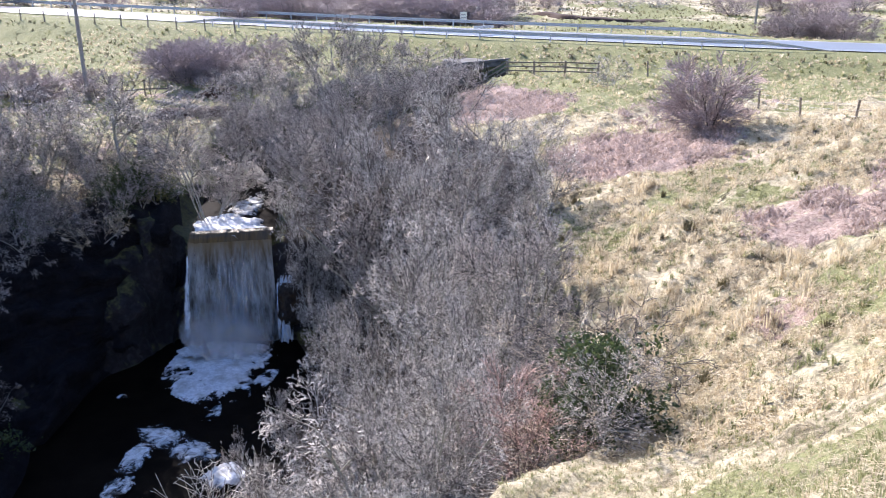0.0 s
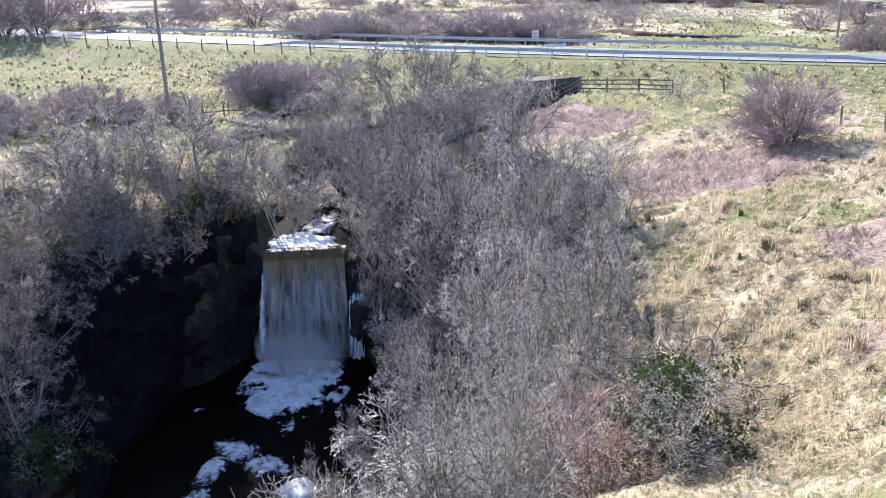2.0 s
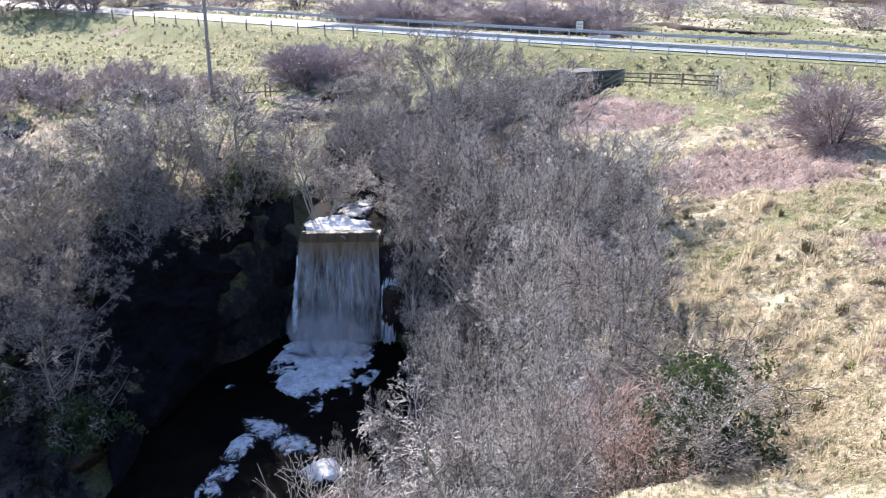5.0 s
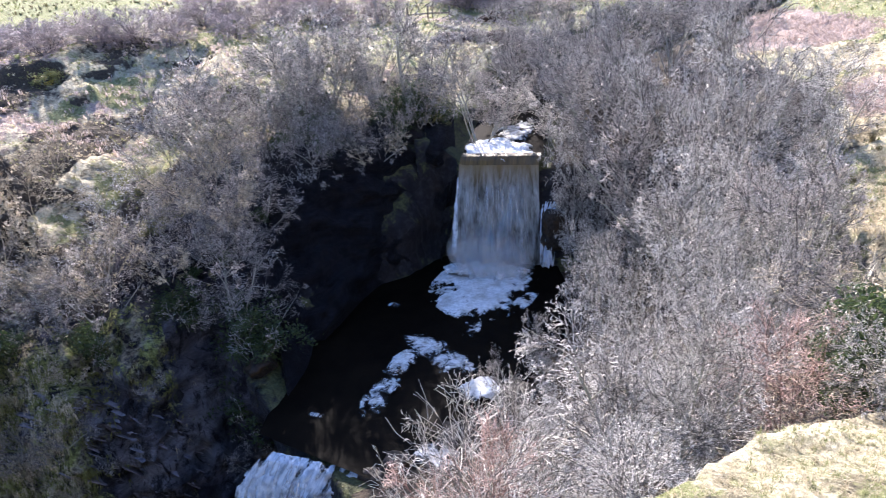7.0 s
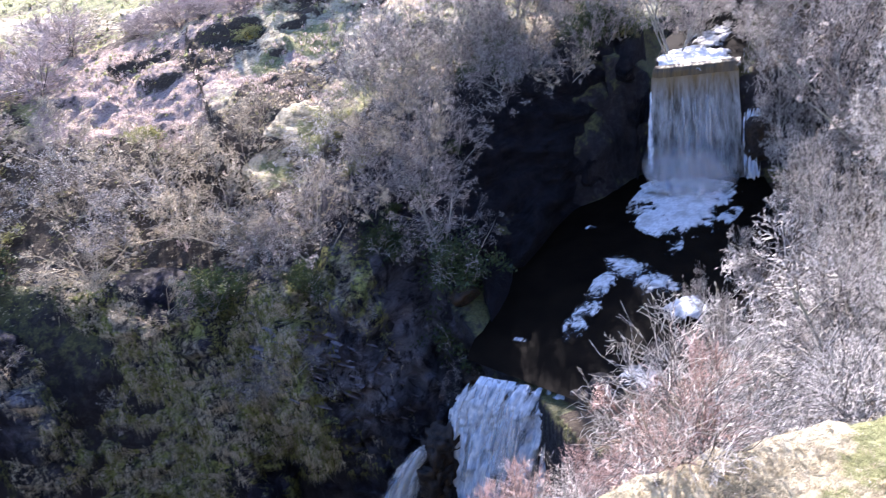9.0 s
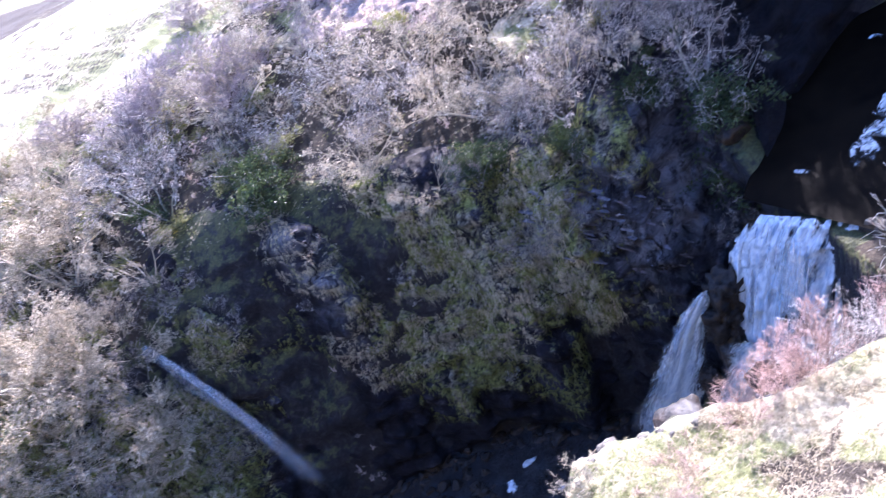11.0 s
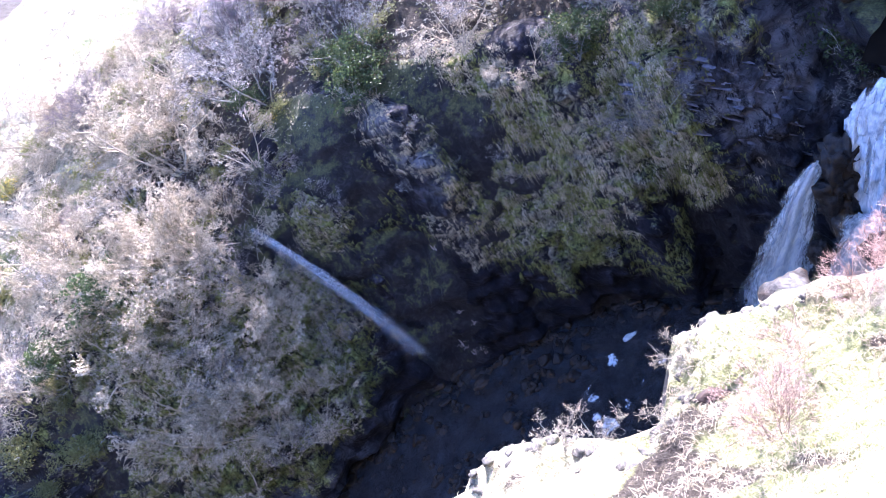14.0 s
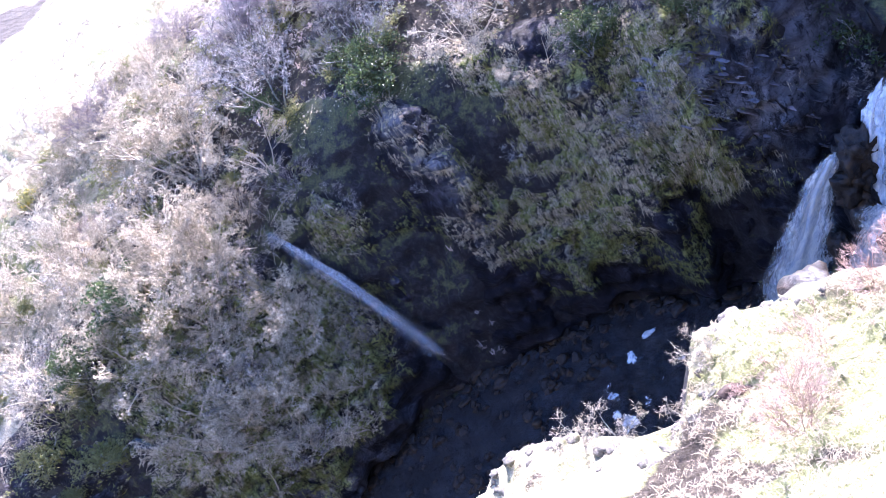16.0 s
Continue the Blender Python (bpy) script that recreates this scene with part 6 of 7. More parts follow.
for az, el, k, s in ((64.8, -21.7, "ivybush", 1.3), (63.9, -20.2, "ivybush", 1.2), (65.3, -19.0, "ivybush", 0.9), (87.4, -20.7, "ivybush", 1.5), (92.3, -21.0, "ivybush", 1.2), (71.7, -17.6, "ivybush", 0.9), (49.8, -27.1, "ivybush", 0.9), (51.2, -26.2, "ivybush", 0.8),
                     (44.1, -28.0, "ivybush", 0.8), (71.2, -17.9, "ivybush", 0.7), (27.5, -17.8, "ivybush", 1.2), (21.0, -16.3, "ivybush", 0.9), (18.9, -16.6, "gorse", 0.8), (29.7, -19.3, "gorse", 1.0),
                     (37.8, -27.5, "ivybush", 1.0), (84.2, -13.7, "gorse", 1.3), (83.0, -19.7, "gorse", 1.0), (71.4, -12.5, "gorse", 1.3), (87.8, -14.5, "gorse", 1.3), (38.3, -21.3, "gorse", 1.0),
                     (51.0, -15.6, "gorse", 1.0), (37.5, -25.8, "gorse", 1.0), (39.3, -18.5, "gorse", 1.0), (73.5, -15, "gorse", 1.1), (76.5, -19.5, "gorse", 1.0), (86, -22.5, "gorse", 1.1)):
    x, y, z = face_point(az, el)
    plant(k, x, y, s, az * 13, sink=0.1, z=z)
for x, y in scatter(41, 56, far_wall, 2.4, 20000):
    az = math.degrees(math.atan2(-x, y))
    pickone = rg.random()
    k = ("bush1" if pickone < 0.55 else "bush2" if pickone < 0.8 else "wild") if az < 68 else ("bush2" if pickone < 0.5 else "wild" if pickone < 0.75 else "bush1")
    plant(k, x, y, rg.uniform(0.6, 1.1), rg.uniform(0, 360), rg.uniform(-20, 8), sink=0.15)
for n in range(48):
    az = rg.uniform(44, 90) if n % 3 == 0 else rg.uniform(76, 90)
    i = int(np.searchsorted(FACE_AZ, az))
    j = int(FACE_D.shape[1] * rg.uniform(0.3 if az > 76 else 0.45, 0.97))
    x, y = polar(az, FACE_D[i, j])
    dense = az > 78
    k = ("spread" if rg.random() < 0.45 else "droop" if rg.random() < 0.5 else "bush2") if dense else ("dim" if rg.random() < 0.75 else "gorse")
    plant(k, x, y, rg.uniform(0.35, 0.75) * (1.1 if dense else 0.8), rg.uniform(0, 360), rg.uniform(-25, 5), sink=0.05, z=float(FACE_Z[i, j]))
# trees close about the fall
for az, d, s, k in ((6.0, 46.5, 0.45, "dark2"), (4.5, 43, 0.45, "dark2"), (9.9, 52.5, 0.36, "dark1"), (10.4, 56.5, 0.4, "dark2"), (14.6, 47.2, 0.28, "dark1"), (6.6, 41.0, 0.28, "dark2"),
                    (2.5, 45, 0.55, "dark2"), (15.2, 52.5, 0.36, "dark2"), (13.9, 58, 0.36, "dark2"), (5.0, 38, 0.4, "dark2"), (5.6, 34, 0.4, "grey1"), (5.6, 30.5, 0.34, "grey2"), (7.0, 27, 0.28, "grey3"), (8.4, 24, 0.26, "grey1"),
                    (9.6, 21.5, 0.26, "grey2"), (11.0, 19, 0.24, "pale"), (4.8, 26, 0.36, "grey1"), (6.5, 23, 0.34, "grey3")):
    plant(k, *polar(az, d), s, az * 61, flat=1.1)

# scrub on the terrace and beyond the road
for k in range(24):
    az = 22 + k * 1.15 + rg.uniform(-0.5, 0.5)
    plant("bush3", *polar(az, rg.uniform(63, 70)), rg.uniform(0.5, 0.75), rg.uniform(0, 360), flat=1.5)
for k in range(12):
    plant("bush3", *polar(rg.uniform(10.5, 18), rg.uniform(68, 77)), rg.uniform(0.7, 1.0), rg.uniform(0, 360), flat=1.3)
for az, d, s in ((29, 128, 2.0), (31, 132, 2.2), (33.5, 135, 2.2), (27, 133, 1.9), (25, 128, 0.9), (22.5, 124, 0.9), (20.5, 122, 0.8), (16.5, 140, 1.7)):
    plant("bush3", *polar(az, d), s, az * 31, flat=1.5)
for k in range(60):
    az = 13.5 - k * 0.295 + rg.uniform(-0.4, 0.4)
    plant("bush3", *polar(az, rg.uniform(101, 118)), rg.uniform(0.6, 1.0), rg.uniform(0, 360), flat=1.5)
for k in range(9):
    plant("bush3", *polar(-20.2 - k * 0.55, rg.uniform(94, 101)), rg.uniform(0.6, 0.9), rg.uniform(0, 360), flat=1.4)
for k in range(12):
    plant("bush1", *polar(-3 - k * 0.95, rg.uniform(125, 165)), rg.uniform(0.5, 0.9), rg.uniform(0, 360), flat=1.6)
plant("bush1", *polar(-4.0, 103), 1.2, 0, flat=1.2)
plant("bush1", *polar(-10.7, 64), 0.75, 0)
plant("bloom", *polar(42.7, 60), 0.9, 0)
# gorse and low scrub in the sun on the far slope
for n in range(60):
    az = rg.uniform(58, 99)
    x, y, z = face_point(az, rg.uniform(-20, -10) if az < 80 else rg.uniform(-26, -11))
    plant("gorse" if rg.random() < 0.8 else "bloom", x, y, rg.uniform(0.6, 1.5), rg.uniform(0, 360), flat=1.3, sink=0.1, z=z)
for n in range(30):
    az, d = rg.uniform(52, 82), rg.uniform(58, 78)
    plant("bush2" if rg.random() < 0.6 else "bush3", *polar(az, d), rg.uniform(0.6, 1.2), rg.uniform(0, 360), flat=1.3)
# pale scrub that covers the sunlit slope
for n in range(90):
    az = rg.uniform(73, 99)
    x, y, z = face_point(az, rg.uniform(-17, -9.5) if az < 78 else rg.uniform(-25 if az < 90 else -19, -9.5))
    pickone = rg.random()
    plant("bush2" if pickone < 0.5 else "spread" if pickone < 0.85 else "gorse", x, y, rg.uniform(0.55, 1.0), rg.uniform(0, 360), rg.uniform(-15, 5), sink=0.1, z=z)
# dim growth on the black wall beside the upper fall, and low down on the shaded cliff
for n in range(34):
    i = rg.randrange(6, len(UP_AZ) - 1)
    j = int(UP_D.shape[1] * rg.uniform(0.6, 0.97))
    plant("spread" if UP_AZ[i] > 31 and j > 50 else "dim" if rg.random() < 0.7 else "ivybush", *polar(float(UP_AZ[i]), float(UP_D[i, j])), rg.uniform(0.25, 0.55), rg.uniform(0, 360), rg.uniform(-20, 5), sink=0.05, z=float(UP_Z[i, j]))
for n in range(14):
    az, el = rg.uniform(78, 90), rg.uniform(-37, -24)
    x, y, z = face_point(az, el)
    plant("spread" if rg.random() < 0.4 else "gorse" if rg.random() < 0.6 else "dim", x, y, rg.uniform(0.4, 0.8), rg.uniform(0, 360), rg.uniform(-20, 5), sink=0.05, z=z)
# bushes that close in on the burn above the fall and beside it
for az, d, s, k in ((14.3, 47.5, 0.36, "dark1"), (12.6, 50.5, 0.3, "dark2"), (14.0, 51, 0.36, "dark2"), (11.2, 49.5, 0.36, "dark1"), (10.9, 46, 0.3, "dark2"), (12.9, 55, 0.4, "dark1"), (12.0, 60, 0.5, "dark2"), (8.8, 43.4, 0.2, "dark1"), (8.0, 41.6, 0.2, "dark2")):
    plant(k, *polar(az, d), s, az * 83, flat=1.3)
for n in range(30):
    az = rg.uniform(40, 92)
    i = int(np.searchsorted(FACE_AZ, az))
    j = int(FACE_D.shape[1] * rg.uniform(0.2, 0.9))
    if FACE_KIND[i, j, 0] < 0.5:
        plant("bush1" if rg.random() < 0.7 else "bush2", *polar(az, float(FACE_D[i, j])), rg.uniform(0.2, 0.42), rg.uniform(0, 360), rg.uniform(-25, 5), sink=0.05, z=float(FACE_Z[i, j]))
for az, el, k, s in ((18.7, -15.9, "gorse", 1.0), (18.2, -16.5, "ivybush", 0.6), (29.6, -18.9, "gorse", 0.8), (26.9, -17.0, "ivybush", 0.9), (27.2, -15.6, "ivybush", 0.6), (20.8, -15.6, "ivybush", 0.8), (21.4, -16.6, "ivybush", 0.7), (26.2, -18.0, "ivybush", 0.6)):
    x, y = polar(az, next((d for d in np.arange(38, 60, 0.3) if math.degrees(math.atan2(ground_at(*polar(az, d)), d)) > el), 46))
    plant(k, x, y, s, az * 29, flat=1.1)
for n in range(44):
    az, d = rg.uniform(-28, 22), rg.uniform(122, 185)
    plant("bush3", *polar(az, d), rg.uniform(0.5, 1.0), rg.uniform(0, 360), flat=1.7)
for az, el, wide in ((86.8, -33.6, 6.5), (82.6, -36.5, 5.0), (91.0, -35.0, 6.0)):
    x, y, z = face_point(az, el)
    plant("spread", x, y, math.radians(wide) * math.hypot(x, y) / 6.0, az * 77, -8, sink=0.05, z=z)
# bushes added to keep the sun off the ledge by the pool
for x, y, k, s in ((-19.6, 30.2, "ivybush", 1.2), (-20.2, 31.4, "dim", 0.7), (-19.4, 28.6, "dim", 0.5), (-20.6, 29.8, "ivybush", 1.3), (-21.4, 31.6, "ivied", 0.6)):
    plant(k, x, y, s, x * 70)
# leafless tangles at the edge of the hill grass
for az, d, s in ((-11.5, 21, 0.7), (-9.5, 23, 0.8), (-12.2, 18.0, 0.6), (-8.6, 18.0, 0.6)):
    plant("wild", *polar(az, d), s, az * 57, flat=1.2)
# ---- the road, its barriers, fences and poles ----
def offset(line, by, gap=1.0):
    """A line beside another; by: metres to its left."""
    p = along([(*q[:2],) for q in line], gap)
    w = np.gradient(p, axis=0)
    w /= np.linalg.norm(w, axis=1, keepdims=True)
    return p + np.stack([-w[:, 1], w[:, 0]], 1) * by


def bearing(p):
    return np.degrees(np.arctan2(-p[:, 0], p[:, 1]))


def strip(name, line, half, level, material, crown=0.05):
    left, right = offset(line, half, 2.0), offset(line, -half, 2.0)
    mid = offset(line, 0, 2.0)
    n = len(mid)
    v = np.concatenate([np.c_[left, np.full(n, level)], np.c_[mid, np.full(n, level + crown)], np.c_[right, np.full(n, level)]])
    i = np.arange(n - 1)
    f = np.concatenate([np.stack([i + n, i + n + 1, i + 1, i], 1), np.stack([i + 2 * n, i + 2 * n + 1, i + n + 1, i + n], 1)])
    return mesh_of(name, v, f, material)


road = thing("road", "two-lane asphalt road gleaming in the low sun", "road", kind="structure", mesh=strip("road", ROAD, 3.0, -9.62, ASPHALT))
for by in (2.75, -2.75):
    line = offset(ROAD, by, 2.0)
    thing("edge_line", "worn white edge line on the asphalt", "road marking", kind="structure", mesh=strip("edge_line", [tuple(p) for p in line], 0.06, -9.608, PAINT, 0.0))


def barrier(by, az_from, az_to, label):
    """A steel crash barrier: a folded beam on posts."""
    ob = thing("crash_barrier", label, "barrier", group="crash barriers of the road")
    line = offset(ROAD, by, 0.8)
    a = bearing(line)
    line = line[(a < az_from) & (a > az_to) & (line[:, 1] > 20)]
    n = len(line)
    w = np.gradient(line, axis=0)
    w /= np.linalg.norm(w, axis=1, keepdims=True)
    side = np.stack([-w[:, 1], w[:, 0]], 1)
    fold = [(0.0, 0.0), (0.075, 0.04), (0.075, 0.11), (0.0, 0.155), (0.075, 0.2), (0.075, 0.27), (0.0, 0.31), (-0.012, 0.31), (0.055, 0.265), (0.055, 0.205), (-0.015, 0.155), (0.055, 0.105), (0.055, 0.045), (-0.012, 0.0)]
    sag = np.ones(n)
    sag[:8] = np.linspace(0.15, 1, 8)
    sag[-8:] = np.linspace(1, 0.15, 8)
    v = np.concatenate([np.c_[line + side * o, -9.66 + (0.42 + h) * sag] for o, h in fold])
    m, i = len(fold), np.arange(n - 1)
    f = np.concatenate([np.stack([k * n + i, k * n + i + 1, (k + 1) % m * n + i + 1, (k + 1) % m * n + i], 1) for k in range(m)])
    part("beam", mesh_of("beam", v, f, STEEL, False), ob)
    post = from_bm("post", box(0.09, 0.14, 1.0, 0.01), STEEL)
    for k in range(6, n - 6, 4):
        part("post", post, ob, at=pose(line[k, 0] - side[k, 0] * 0.09, line[k, 1] - side[k, 1] * 0.09, -10.0, 0, 0, math.degrees(math.atan2(w[k, 1], w[k, 0]))))
    return ob


barrier(-4.2, 17, -24.5, "galvanised steel crash barrier along the near verge")
barrier(4.2, 27, -20.0, "galvanised steel crash barrier along the far verge")


def post_line(points, gap, tall, thick, name, label, rails=(), rail_size=(0.04, 0.1), wires=(), lean=2.0, seed=0, group=""):
    """A fence: posts every gap metres with rails or wires between them."""
    rgf = random.Random(seed)
    line = along(points, gap)
    ob = thing(name, label, "fence", group=group)
    me = from_bm("fence_post", box(thick, thick, tall + 0.3, thick * 0.12), TIMBER)
    tops = []
    for x, y in line[:, :2]:
        z = ground_at(x, y)
        part("post", me, ob, at=pose(x, y, z - 0.3, rgf.uniform(-lean, lean), rgf.uniform(-lean, lean), rgf.uniform(0, 90)))
        tops.append((x, y, z))
    for a, b in zip(tops[:-1], tops[1:]):
        a, b = Vector(a), Vector(b)
        turn, dist = math.atan2(b.y - a.y, b.x - a.x), (b - a).length
        slope = math.atan2(b.z - a.z, (b - a).to_2d().length)
        for h in rails:
            bm = box(dist + 0.1, rail_size[0], rail_size[1], 0.006, (dist / 2, -thick * 0.6, 0))
            part("rail", from_bm("rail", bm, TIMBER), ob, at=pose(a.x, a.y, a.z + h + rgf.uniform(-0.03, 0.03), 0, -math.degrees(slope), math.degrees(turn)))
    for h in wires:
        p = np.array([[(x, y, z + h) for x, y, z in tops]])
        part("wire", mesh_of("wire", *tubes(p, np.full(p.shape[:2], 0.004), 4), STEEL), ob)
    return ob


post_line([(3.4, 72.2), (5.2, 70.3), (7.5, 68.4), (11.8, 66.6)], 1.9, 1.15, 0.13, "timber_fence", "weathered timber post and rail fence by the culvert", rails=(0.3, 0.62, 0.95), seed=3)
post_line([(15.5, 66), (17.5, 60), (18.5, 52), (19.4, 40.5), (22, 34), (27, 27)], 4.3, 1.15, 0.1, "wire_fence", "old wire fence on leaning timber posts", wires=(0.35, 0.65, 0.95), lean=5, seed=4)
left_line = offset(ROAD, -6.6, 2.0)
left_line = left_line[(bearing(left_line) > 13) & (bearing(left_line) < 33) & (left_line[:, 1] > 60)]
post_line([tuple(p) for p in left_line], 3.3, 1.2, 0.12, "roadside_fence", "wire fence on timber posts beside the road", wires=(0.5, 0.85, 1.1), seed=5)
post_line([(-25.9, 60.6), (-24.2, 61.4), (-22.6, 62.4), (-20, 63.2)], 1.2, 1.1, 0.1, "broken_fence", "broken grey timber fence at the foot of a pole", rails=(0.5,), lean=9, seed=6)


def pole(x, y, tall, label):
    ob = thing("utility_pole", label, "pole", pose(x, y, ground_at(x, y) - 0.3), "utility poles")
    p = np.array([[(0, 0, 0), (0, 0, tall * 0.5), (0.02, 0, tall)]])
    part("shaft", mesh_of("shaft", *tubes(p, np.array([[0.15, 0.13, 0.11]]), 12), POLE_WOOD), ob)
    part("crossarm", from_bm("crossarm", box(1.5, 0.09, 0.11, 0.01, (0, 0.12, tall - 0.5)), TIMBER), ob)
    for k in (-0.6, 0, 0.6):
        q = np.array([[(k, 0.12, tall - 0.4), (k, 0.12, tall - 0.32), (k, 0.12, tall - 0.26), (k, 0.12, tall - 0.18)]])
        part("insulator", mesh_of("insulator", *tubes(q, np.array([[0.02, 0.06, 0.035, 0.05]]), 8), CERAMIC), ob)
    return ob


pole(*polar(22.3, 66), 9.3, "grey timber utility pole at the edge of the field")
pole(*polar(-19.3, 112), 9.5, "grey timber utility pole beyond the road")


def road_sign(x, y, turn, wide, high, leg, label, face):
    ob = thing("road_sign", label, "sign", pose(x, y, ground_at(x, y) - 0.1, 0, 0, turn))
    for k in (-wide * 0.35, wide * 0.35):
        p = np.array([[(k, 0, 0), (k, 0, leg + high)]])
        part("post", mesh_of("post", *tubes(p, np.array([[0.035, 0.035]]), 8), STEEL), ob)
    part("panel", from_bm("panel", box(wide, 0.02, high, 0.004, (0, -0.05, leg)), face), ob)
    for k in range(2):
        part("bar", from_bm("bar", box(wide * 0.7, 0.004, high * 0.14, 0, (0, -0.063, leg + high * (0.25 + 0.35 * k))), SIGN_GREY), ob)
    return ob


road_sign(*polar(-1.3, 95.5), 15, 0.75, 0.9, 1.2, "small white road sign on two posts", PAINT)
road_sign(*polar(-2.6, 83.0), 20, 2.0, 0.25, 0.75, "low white rail sign on two posts", PAINT)


def culvert():
    """The concrete mouth through which the burn passes under the road."""
    x, y, turn = 3.4, 74.3, 32
    ob = thing("culvert", "stained concrete culvert mouth under the road", "culvert", pose(x, y, -13.3, 0, 0, turn))
    for sx in (-1, 1):
        part("abutment", from_bm("abutment", box(0.7, 3.2, 2.6, 0.04, (sx * 2.3, 0.6, 0)), CONCRETE), ob)
        part("wing_wall", from_bm("wing_wall", box(3.0, 0.45, 2.3, 0.04, (sx * 4.1, -0.5, 0)), CONCRETE), ob)
    part("lintel", from_bm("lintel", box(5.4, 3.2, 0.4, 0.05, (0, 0.6, 2.1)), CONCRETE), ob)
    part("parapet", from_bm("parapet", box(5.6, 0.3, 0.2, 0.03, (0, -0.9, 2.5)), CONCRETE), ob)
    # added black slab closing the passage, standing in for its unlit inside
    part("back_wall", from_bm("back_wall", box(4.2, 0.3, 2.2, 0, (0, 2.4, -0.1)), ROCK), ob)


culvert()


def log_pile(x, y):
    ob = thing("timber_pile", "heap of dark broken logs and boards on the bank", "debris", pose(x, y, ground_at(x, y), 0, 0, 25))
    rgl = random.Random(8)
    for k in range(9):
        long, r = rgl.uniform(1.0, 2.4), rgl.uniform(0.09, 0.2)
        p = np.array([[(-long / 2, 0, 0), (0, rgl.uniform(-0.05, 0.05), 0.03), (long / 2, 0, 0)]])
        part("log", mesh_of("log", *tubes(p, np.array([[r, r * 1.05, r * 0.9]]), 8), EARTH), ob, at=pose(rgl.uniform(-0.7, 0.7), rgl.uniform(-0.5, 0.5), 0.15 + 0.12 * k / 2, rgl.uniform(-10, 10), rgl.uniform(-14, 14), rgl.uniform(-40, 40)))
    return ob


log_pile(*polar(14.6, 65))
fallen = thing("fallen_log", "long weathered fallen trunk on the earth bank", "log", pose(*polar(16.2, 62.5), ground_at(*polar(16.2, 62.5)) + 0.15, 0, 3, -22))
part("trunk", mesh_of("trunk", *tubes(np.array([[(-3.2, 0, 0.1), (-1, 0.1, 0.0), (1.5, -0.1, 0.05), (3.6, 0.15, -0.1)]]), np.array([[0.09, 0.13, 0.15, 0.17]]), 8), POLE_WOOD), fallen)


def bank(name, points, tall, wide, material, label, seed):
    """A broken earth bank: an uneven ridge along a line, steep on the near side."""
    p = along(points, 0.6)
    n, m = len(p), 9
    w = np.gradient(p, axis=0)
    w /= np.linalg.norm(w, axis=1, keepdims=True) + 1e-9
    s = np.stack([-w[:, 1], w[:, 0]], 1)
    u = np.linspace(-1, 1, m)[None]
    g = height(p[:, 0], p[:, 1])[0][:, None]
    top = tall * (0.65 + 0.6 * fbm(np.arange(n)[:, None] / 5.0, 0.3 * u, seed, 3)) * np.sin(np.linspace(0, np.pi, n))[:, None] ** 0.4
    prof = np.clip(1.25 - np.abs(u + 0.1) ** 3 * 1.6, -0.3, 1)
    x = p[:, None, 0] + s[:, None, 0] * wide * u + 0.3 * fbm(np.arange(n)[:, None] / 2.0, u * 2, seed, 2)
    y = p[:, None, 1] + s[:, None, 1] * wide * u + 0.3 * fbm(np.arange(n)[:, None] / 2.0, u * 2, seed + 3, 2)
    z = g + top * prof - 0.15
    ix = np.arange(n * m).reshape(n, m)
    q = np.stack([ix[:-1, :-1], ix[:-1, 1:], ix[1:, 1:], ix[1:, :-1]], -1).reshape(-1, 4)
    return thing(name, label, "bank", kind="structure", mesh=mesh_of(name, np.stack([x, y, z], -1).reshape(-1, 3), q, material))


bank("peat_bank", [polar(19, 61.5), polar(16, 61), polar(13.5, 61.5)], 1.0, 1.0, EARTH, "bare red-brown earth bank above the burn", 1)
bank("peat_bank", [polar(-5.5, 118), polar(-8, 112), polar(-11, 111), polar(-14, 115)], 0.75, 1.0, EARTH, "dark eroded peat bank of the burn beyond the road", 2)
bank("peat_bank", [polar(-1.5, 190), polar(-5, 175), polar(-9, 170), polar(-13, 172), polar(-17, 168), polar(-20.5, 160)], 2.4, 3.0, EARTH, "dark eroded peat bank across the moor", 3)


def puddle(name, x, y, rx, ry, turn, label, lift=0.05):
    n = 28
    z = max(ground_at(x + dx, y + dy) for dx in (-rx, 0, rx) for dy in (-ry, 0, ry)) + lift
    pts = [(0, 0, 0)] + [((rx * (1 + 0.25 * math.sin(3 * a + x))) * math.cos(a), ry * (1 + 0.2 * math.sin(4 * a + y)) * math.sin(a), 0) for a in (k * 2 * math.pi / n for k in range(n))]
    return thing(name, label, "water", pose(x, y, z, 0, 0, turn), kind="structure", mesh=mesh_of(name, pts, [(0, k + 1, (k + 1) % n + 1) for k in range(n)], RIVER))


puddle("pond", *polar(28.0, 71.5), 1.6, 1.1, 25, "small bright pool in the wet field")
puddle("pond", *polar(-19.8, 165), 6, 5, 0, "pale blue stretch of the burn on the moor")
